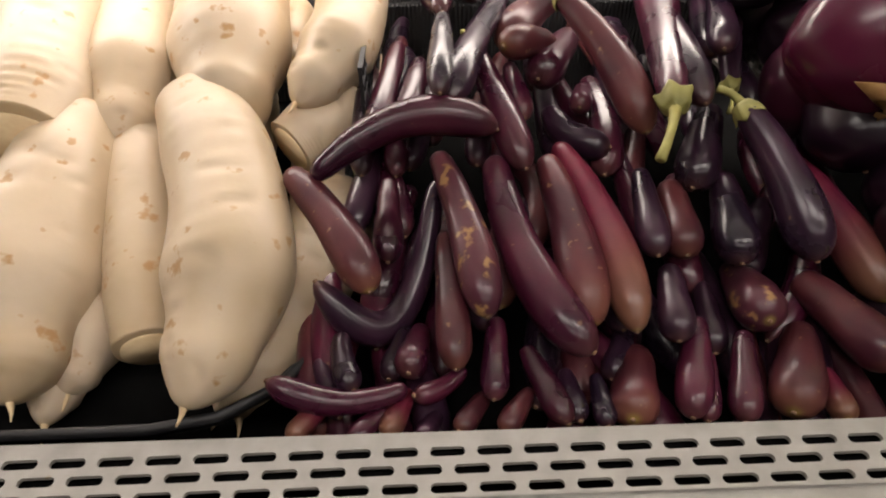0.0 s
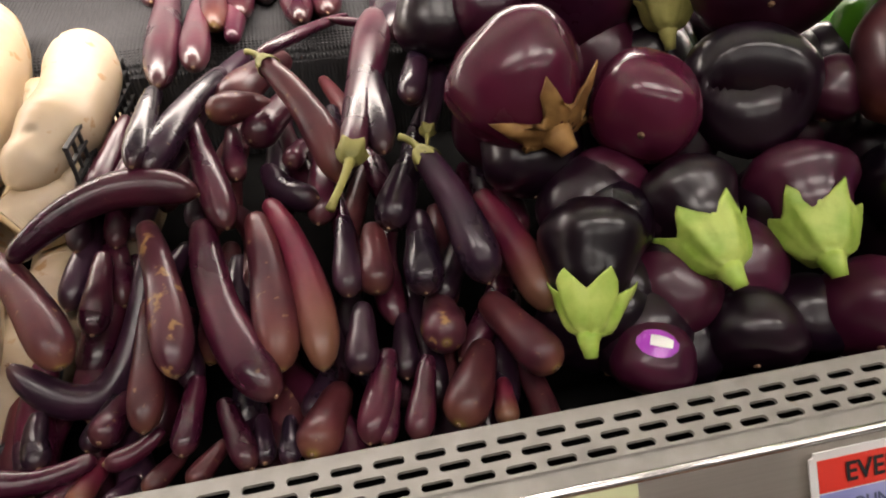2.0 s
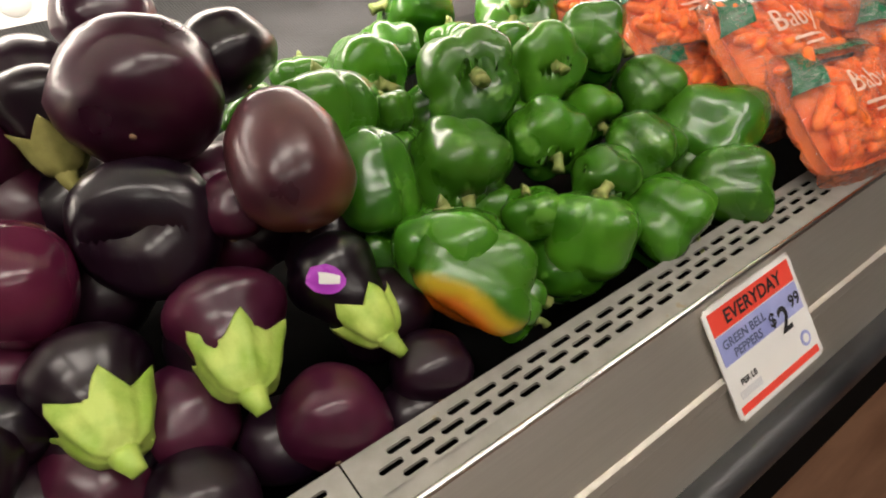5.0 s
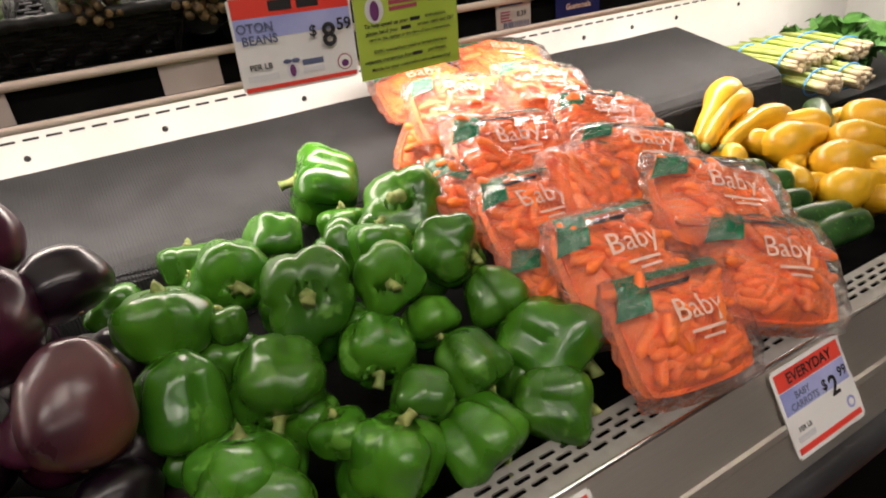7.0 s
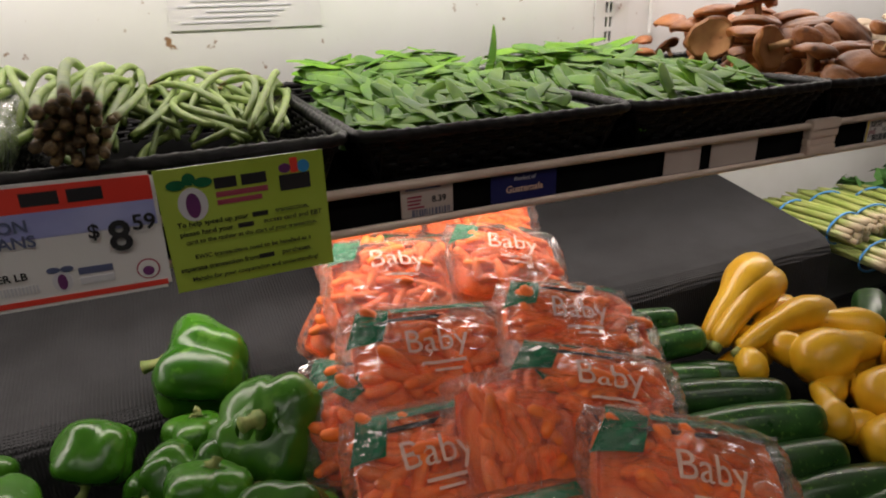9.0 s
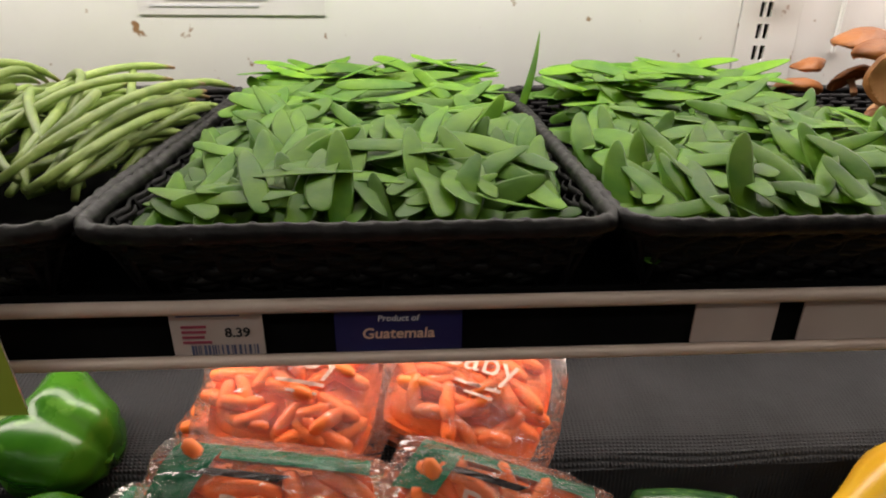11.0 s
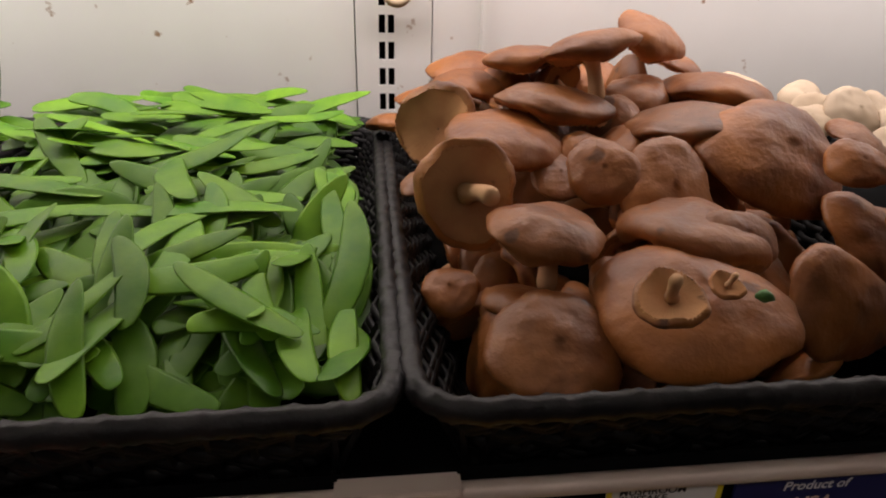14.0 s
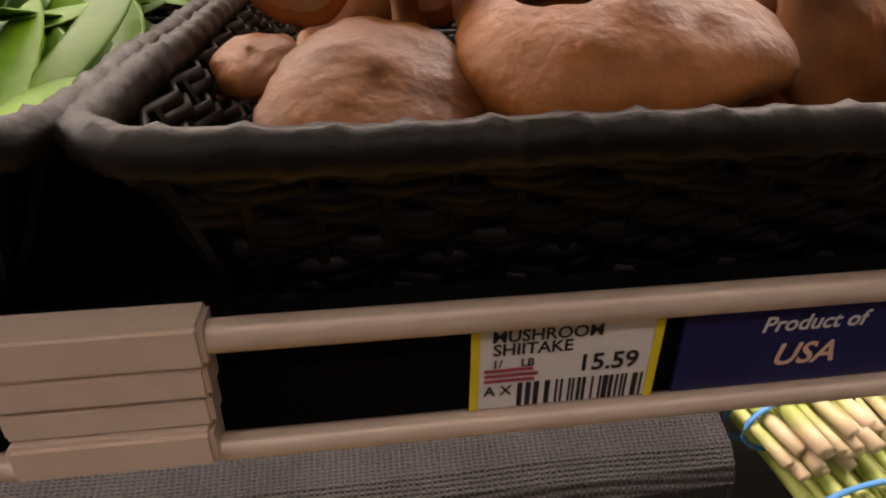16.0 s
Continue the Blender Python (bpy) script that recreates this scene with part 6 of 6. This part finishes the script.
long_eggplant((0.336, 0.561, 0.943), (0.327, 0.498, 0.915), 0.0122, bend=(0.000, -0.000, -0.000), tone=0.15)
long_eggplant((0.467, 0.641, 0.957), (0.464, 0.552, 0.938), 0.0146, bend=(0.000, -0.000, -0.000), tone=0.15)
long_eggplant((0.199, 0.331, 0.850), (0.217, 0.291, 0.838), 0.0093, bend=(0.000, -0.000, -0.000), tone=0.15)
long_eggplant((0.376, 0.329, 0.845), (0.356, 0.294, 0.839), 0.0097, bend=(0.000, -0.000, -0.000), tone=0.15)

# round eggplants
round_eggplant((0.634, 0.491, 1.022), (0.30, -0.85, -0.42), 0.0580, 0.95, calyx='b', tone=0.75, lobe=0.06)
round_eggplant((0.739, 0.456, 1.008), (0.45, 0.87, 0.18), 0.0424, 1.11, calyx='n', tone=0.60, lobe=0.05)
round_eggplant((0.847, 0.465, 1.007), (0.41, 0.87, -0.28), 0.0527, 0.93, calyx='n', tone=0.10, lobe=0.20)
round_eggplant((0.957, 0.408, 1.044), (0.14, 0.56, 0.82), 0.0430, 1.38, calyx='n', tone=0.95, lobe=0.05)
round_eggplant((0.721, 0.641, 1.067), (0.44, 0.82, 0.36), 0.0708, 0.91, calyx='n', tone=0.35, lobe=0.04, sticker=(-0.60, -0.62, 0.59))
round_eggplant((0.887, 0.530, 1.096), (0.44, 0.82, 0.36), 0.0605, 0.89, calyx='n', tone=0.40, lobe=0.04)
round_eggplant((0.662, 0.364, 0.919), (-0.30, -0.79, -0.53), 0.0389, 1.35, calyx='g', tone=0.15, lobe=0.06)
round_eggplant((0.760, 0.382, 0.933), (0.03, -0.97, -0.23), 0.0439, 1.05, calyx='g', tone=0.20, lobe=0.04)
round_eggplant((0.866, 0.380, 0.933), (-0.17, -0.94, -0.30), 0.0457, 1.03, calyx='g', tone=0.45, lobe=0.04)
round_eggplant((0.964, 0.369, 0.933), (0.14, -0.86, -0.49), 0.0382, 1.27, calyx='g', tone=0.10, lobe=0.05, sticker=(-0.60, -0.62, 0.59))
round_eggplant((0.906, 0.309, 0.856), (0.39, 0.90, 0.18), 0.0438, 0.92, calyx='n', tone=0.40, lobe=0.05)
round_eggplant((1.000, 0.300, 0.859), (0.26, 0.90, 0.36), 0.0335, 0.96, calyx='n', tone=0.15, lobe=0.05)
round_eggplant((0.792, 0.308, 0.856), (0.34, 0.87, 0.37), 0.0375, 0.85, calyx='n', tone=0.20, lobe=0.07)
round_eggplant((0.696, 0.301, 0.854), (0.38, 0.65, 0.66), 0.0319, 1.00, calyx='n', tone=0.35, lobe=0.05, sticker=(-0.25, -0.45, 0.86))
round_eggplant((0.637, 0.630, 1.056), (0.24, 0.52, 0.82), 0.0388, 1.07, calyx='n', tone=0.30, lobe=0.04)
round_eggplant((0.813, 0.584, 1.082), (-0.10, -0.57, -0.81), 0.0366, 1.15, calyx='d', tone=0.10, lobe=0.04)
round_eggplant((0.812, 0.619, 1.092), (0.40, 0.43, 0.81), 0.0413, 1.19, calyx='n', tone=0.08, lobe=0.05)
round_eggplant((0.898, 0.668, 1.132), (0.40, 0.43, 0.81), 0.0440, 0.93, calyx='n', tone=0.50, lobe=0.05)
round_eggplant((0.970, 0.556, 1.098), (-0.23, 0.70, 0.67), 0.0410, 0.94, calyx='n', tone=0.20, lobe=0.05)
round_eggplant((0.909, 0.434, 1.011), (0.37, 0.45, 0.81), 0.0229, 1.22, calyx='n', tone=0.40, lobe=0.05)
round_eggplant((0.691, 0.398, 0.928), (0.19, 0.54, 0.82), 0.0324, 1.00, calyx='n', tone=0.10, lobe=0.05)
round_eggplant((0.740, 0.330, 0.834), (0.31, 0.48, 0.82), 0.0353, 1.00, calyx='n', tone=0.10, lobe=0.05)
round_eggplant((0.866, 0.331, 0.839), (0.31, 0.48, 0.82), 0.0358, 1.00, calyx='n', tone=0.10, lobe=0.05)
round_eggplant((0.751, 0.404, 0.924), (0.31, 0.48, 0.82), 0.0337, 1.00, calyx='n', tone=0.10, lobe=0.05)
round_eggplant((0.972, 0.295, 0.824), (0.31, 0.48, 0.82), 0.0305, 1.00, calyx='n', tone=0.10, lobe=0.05)
round_eggplant((0.586, 0.641, 1.041), (0.23, 0.52, 0.82), 0.0382, 1.07, calyx='n', tone=0.10, lobe=0.05)

# green bell peppers
bell_pepper((1.360, 0.817, 1.017), (-0.91, 0.23, 0.33), 0.0592, 1.10, seed=50)
bell_pepper((1.425, 0.653, 1.008), (-0.33, -0.54, 0.78), 0.0597, 1.05, seed=44)
bell_pepper((1.234, 0.704, 1.007), (-0.42, -0.54, -0.73), 0.0391, 1.05, seed=38)
bell_pepper((1.144, 0.617, 1.016), (0.03, -1.00, -0.03), 0.0464, 1.05, seed=52)
bell_pepper((1.108, 0.719, 0.996), (0.19, 0.44, 0.88), 0.0350, 1.05, seed=3)
bell_pepper((1.218, 0.506, 1.013), (-0.29, -0.85, 0.44), 0.0530, 1.05, seed=0)
bell_pepper((1.314, 0.481, 1.015), (-0.35, -0.92, 0.18), 0.0410, 1.05, seed=55)
bell_pepper((1.405, 0.490, 1.015), (0.67, -0.72, -0.17), 0.0445, 1.05, seed=21)
bell_pepper((1.050, 0.531, 1.021), (0.17, 0.33, 0.93), 0.0491, 1.05, seed=21)
bell_pepper((1.040, 0.445, 0.973), (-0.18, -0.54, -0.82), 0.0476, 1.20, seed=73)
bell_pepper((1.143, 0.436, 0.960), (-0.35, -0.85, -0.38), 0.0501, 1.10, seed=38)
bell_pepper((1.263, 0.424, 0.958), (-0.41, -0.87, -0.29), 0.0438, 1.05, seed=56)
bell_pepper((1.345, 0.434, 0.962), (-0.11, -0.80, -0.60), 0.0306, 1.05, seed=66)
bell_pepper((1.434, 0.424, 0.964), (0.14, -0.75, -0.64), 0.0397, 1.05, seed=46)
bell_pepper((1.356, 0.364, 0.930), (0.19, -0.76, -0.62), 0.0373, 1.25, seed=30)
bell_pepper((1.471, 0.355, 0.914), (0.46, -0.82, -0.35), 0.0597, 1.10, seed=8)
bell_pepper((1.428, 0.297, 0.875), (0.79, -0.59, -0.13), 0.0463, 1.15, seed=49)
bell_pepper((1.279, 0.352, 0.928), (-0.44, -0.77, -0.47), 0.0332, 1.05, seed=66)
bell_pepper((1.322, 0.301, 0.874), (0.30, -0.82, -0.48), 0.0468, 1.10, seed=58)
bell_pepper((1.224, 0.314, 0.893), (0.41, 0.19, 0.89), 0.0459, 1.10, seed=87)
bell_pepper((1.178, 0.359, 0.918), (0.00, 0.27, 0.96), 0.0294, 1.05, seed=32)
bell_pepper((1.070, 0.360, 0.918), (0.23, 0.30, 0.92), 0.0501, 1.10, seed=40)
bell_pepper((1.113, 0.509, 1.008), (-0.04, 0.42, 0.91), 0.0233, 1.05, seed=42)
bell_pepper((1.072, 0.326, 0.911), (0.66, -0.62, -0.42), 0.0420, 1.55, seed=45, orange=1)
bell_pepper((1.102, 0.301, 0.873), (0.42, -0.79, -0.45), 0.0280, 1.05, seed=33)
bell_pepper((1.010, 0.639, 0.998), (-0.47, 0.51, 0.72), 0.0350, 1.05, seed=32)
bell_pepper((1.254, 0.491, 0.954), (0.23, 0.30, 0.92), 0.0340, 1.05, seed=28)
bell_pepper((1.420, 0.353, 0.882), (0.23, 0.30, 0.92), 0.0339, 1.05, seed=3)
bell_pepper((1.320, 0.371, 0.878), (0.23, 0.30, 0.92), 0.0325, 1.05, seed=79)
bell_pepper((1.160, 0.415, 0.905), (0.23, 0.30, 0.92), 0.0340, 1.05, seed=98)
bell_pepper((1.103, 0.503, 0.965), (0.23, 0.30, 0.92), 0.0317, 1.05, seed=95)
bell_pepper((1.346, 0.576, 1.005), (0.23, 0.30, 0.92), 0.0379, 1.05, seed=57)
bell_pepper((1.339, 0.702, 0.991), (0.23, 0.30, 0.92), 0.0351, 1.05, seed=50)

# bags of baby carrots
carrot_bag((1.872, 0.995, 1.104), tilt=24, turn=-22, width=0.215, height=0.175, seed=17)
carrot_bag((1.668, 1.005, 1.085), tilt=24, turn=-8, width=0.205, height=0.170, seed=81)
carrot_bag((1.632, 0.795, 1.096), tilt=34, turn=-10, width=0.190, height=0.150, seed=89)
carrot_bag((1.812, 0.785, 1.092), tilt=32, turn=-20, width=0.185, height=0.145, seed=73)
carrot_bag((1.620, 0.630, 1.056), tilt=42, turn=-8, width=0.210, height=0.155, seed=59)
carrot_bag((1.812, 0.612, 1.060), tilt=38, turn=-18, width=0.190, height=0.145, seed=48)
carrot_bag((1.762, 0.485, 1.044), tilt=34, turn=-24, width=0.210, height=0.140, seed=76)
carrot_bag((1.565, 0.500, 1.008), tilt=42, turn=-4, width=0.170, height=0.150, seed=23)
carrot_bag((1.668, 0.470, 1.022), tilt=38, turn=-96, width=0.185, height=0.165, seed=94, words=0)
carrot_bag((1.785, 0.356, 1.008), tilt=36, turn=-26, width=0.225, height=0.165, seed=22)
carrot_bag((1.592, 0.352, 0.985), tilt=42, turn=-6, width=0.195, height=0.165, seed=67)
carrot_bag((1.790, 0.268, 0.940), tilt=44, turn=-24, width=0.225, height=0.170, seed=62)
carrot_bag((1.610, 0.262, 0.925), tilt=46, turn=-8, width=0.205, height=0.165, seed=63)
carrot_bag((1.522, 0.610, 1.000), tilt=55, turn=-47, width=0.120, height=0.120, seed=56, words=0)
carrot_bag((1.690, 0.365, 0.955), tilt=40, turn=-25, width=0.170, height=0.140, seed=70, words=0)
carrot_bag((1.566, 0.805, 1.035), tilt=50, turn=-40, width=0.115, height=0.125, seed=71, words=0)
carrot_bag((1.712, 0.880, 1.060), tilt=26, turn=-15, width=0.200, height=0.170, seed=77, words=0)

# zucchini and yellow squash
zucchini((1.989, 0.742, 0.961), (2.113, 0.725, 0.957), 0.0217)
zucchini((1.985, 0.684, 0.942), (2.123, 0.674, 0.942), 0.0271)
zucchini((1.942, 0.593, 0.927), (2.138, 0.517, 0.922), 0.0266)
zucchini((1.971, 0.640, 0.915), (2.095, 0.605, 0.911), 0.0255)
zucchini((1.947, 0.519, 0.919), (2.141, 0.464, 0.915), 0.0288)
zucchini((1.961, 0.436, 0.909), (2.114, 0.413, 0.903), 0.0249)
zucchini((1.983, 0.393, 0.891), (2.157, 0.360, 0.881), 0.0282)
zucchini((2.369, 0.542, 0.926), (2.515, 0.652, 0.938), 0.0299)
zucchini((2.035, 0.647, 0.906), (2.156, 0.594, 0.901), 0.0260)
zucchini((1.978, 0.481, 0.887), (2.140, 0.439, 0.879), 0.0256)
zucchini((2.014, 0.346, 0.873), (2.165, 0.335, 0.871), 0.0301)
yellow_squash((2.345, 0.758, 0.997), (2.130, 0.667, 0.933), 0.0378)
yellow_squash((2.368, 0.743, 0.967), (2.128, 0.646, 0.939), 0.0378)
yellow_squash((2.354, 0.694, 0.937), (2.195, 0.638, 0.924), 0.0298)
yellow_squash((2.383, 0.637, 0.945), (2.146, 0.617, 0.940), 0.0317)
yellow_squash((2.398, 0.551, 0.940), (2.309, 0.625, 0.947), 0.0309)
yellow_squash((2.238, 0.558, 0.926), (2.220, 0.606, 0.931), 0.0284)
yellow_squash((2.200, 0.552, 0.927), (2.306, 0.545, 0.927), 0.0432)
yellow_squash((2.338, 0.512, 0.927), (2.389, 0.475, 0.923), 0.0388)
yellow_squash((2.224, 0.463, 0.908), (2.314, 0.447, 0.904), 0.0439)
yellow_squash((2.144, 0.435, 0.899), (2.183, 0.491, 0.911), 0.0247)
yellow_squash((2.159, 0.402, 0.887), (2.254, 0.391, 0.885), 0.0407)
yellow_squash((2.133, 0.567, 0.918), (2.162, 0.614, 0.924), 0.0243)
yellow_squash((2.192, 0.502, 0.904), (2.280, 0.521, 0.906), 0.0234)
yellow_squash((2.501, 0.584, 0.925), (2.538, 0.513, 0.918), 0.0428)
yellow_squash((2.289, 0.414, 0.895), (2.336, 0.380, 0.884), 0.0389)
yellow_squash((2.291, 0.611, 0.893), (2.314, 0.673, 0.900), 0.0376)
yellow_squash((2.265, 0.497, 0.883), (2.269, 0.554, 0.889), 0.0338)

# shiitake mushrooms
shiitake((2.254, 1.030, 1.369), (0.00, 0.10, 1.00), 0.0291, seed=11, stem=0)
shiitake((2.274, 1.050, 1.394), (-0.20, 0.00, 1.00), 0.0224, seed=48, stem=0)
shiitake((2.314, 1.020, 1.428), (-0.15, -0.10, 1.00), 0.0334, seed=85, stem=0)
shiitake((2.321, 0.980, 1.416), (0.10, -0.10, 1.00), 0.0350, seed=22, stem=0)
shiitake((2.376, 0.970, 1.442), (0.00, 0.15, 1.00), 0.0430, seed=59, stem=0)
shiitake((2.279, 0.880, 1.403), (0.62, 0.70, -0.10), 0.0387, seed=96, stem=0)
shiitake((2.367, 0.870, 1.423), (0.12, 0.10, 1.00), 0.0450, seed=33, stem=0)
shiitake((2.323, 0.830, 1.408), (0.15, -0.15, 0.95), 0.0450, seed=70, stem=0)
shiitake((2.285, 0.762, 1.392), (0.02, 0.93, -0.15), 0.0346, seed=7)
shiitake((2.258, 0.800, 1.386), (-0.30, -0.20, 0.90), 0.0145, seed=44, stem=0)
shiitake((2.326, 0.715, 1.385), (0.16, 0.02, 0.95), 0.0360, seed=81)
shiitake((2.311, 0.700, 1.347), (0.10, 0.25, 0.95), 0.0238, seed=18, stem=0)
shiitake((2.315, 0.648, 1.350), (0.00, -0.50, 0.87), 0.0338, seed=55, stem=0)
shiitake((2.391, 0.658, 1.362), (0.02, -0.20, 0.98), 0.0500, seed=92, stem=0)
shiitake((2.360, 0.628, 1.389), (0.05, 0.40, -0.92), 0.0175, seed=29)
shiitake((2.394, 0.640, 1.388), (0.10, 0.40, -0.90), 0.0085, seed=66)
shiitake((2.375, 0.765, 1.404), (-0.30, -0.70, 0.70), 0.0242, seed=3, stem=0)
shiitake((2.414, 0.755, 1.393), (0.10, -0.75, 0.65), 0.0350, seed=40, stem=0)
shiitake((2.416, 0.725, 1.378), (0.10, 0.12, 1.00), 0.0470, seed=77, stem=0)
shiitake((2.459, 0.830, 1.418), (-0.16, 0.08, 1.00), 0.0470, seed=14)
shiitake((2.529, 0.920, 1.422), (0.08, 0.10, 1.00), 0.0530, seed=51, stem=0)
shiitake((2.506, 0.790, 1.404), (0.20, -0.60, 0.75), 0.0544, seed=88, stem=0)
shiitake((2.460, 0.920, 1.423), (0.00, -0.30, 0.90), 0.0290, seed=25, stem=0)
shiitake((2.403, 0.900, 1.462), (-0.16, 0.26, 0.95), 0.0410, seed=62)
shiitake((2.474, 0.950, 1.466), (0.35, -0.40, 0.85), 0.0337, seed=99, stem=0)
shiitake((2.523, 0.980, 1.438), (0.30, -0.20, 0.90), 0.0252, seed=36, stem=0)
shiitake((2.361, 0.690, 1.364), (-0.20, -0.50, 0.80), 0.0163, seed=73, stem=0)
shiitake((2.271, 0.715, 1.348), (-0.20, -0.40, 0.80), 0.0175, seed=10, stem=0)
shiitake((2.382, 0.820, 1.396), (0.20, -0.60, 0.70), 0.0226, seed=47, stem=0)
shiitake((2.429, 0.890, 1.407), (0.10, -0.50, 0.80), 0.0272, seed=84, stem=0)
shiitake((2.436, 0.700, 1.384), (0.20, -0.50, 0.80), 0.0235, seed=21, stem=0)
shiitake((2.356, 0.800, 1.389), (0.10, -0.50, 0.80), 0.0214, seed=58, stem=0)
shiitake((2.482, 0.668, 1.357), (0.22, -0.85, 0.45), 0.0352, seed=5, stem=0)
shiitake((2.610, 0.840, 1.403), (0.30, -0.30, 0.90), 0.0282, seed=28, stem=0)
shiitake((2.552, 0.735, 1.367), (0.25, -0.60, 0.80), 0.0352, seed=51, stem=0)
shiitake((2.516, 0.660, 1.340), (0.30, -0.60, 0.70), 0.0124, seed=74, stem=0)
shiitake((2.541, 0.752, 1.411), (-0.07, -0.59, 0.81), 0.0203, seed=31, stem=0)
shiitake((2.522, 0.645, 1.379), (-0.07, -0.58, 0.81), 0.0232, seed=59, stem=0)
shiitake((2.554, 0.703, 1.386), (-0.06, -0.47, 0.88), 0.0215, seed=3, stem=0)
shiitake((2.528, 0.628, 1.365), (-0.07, -0.59, 0.80), 0.0249, seed=40, stem=0)
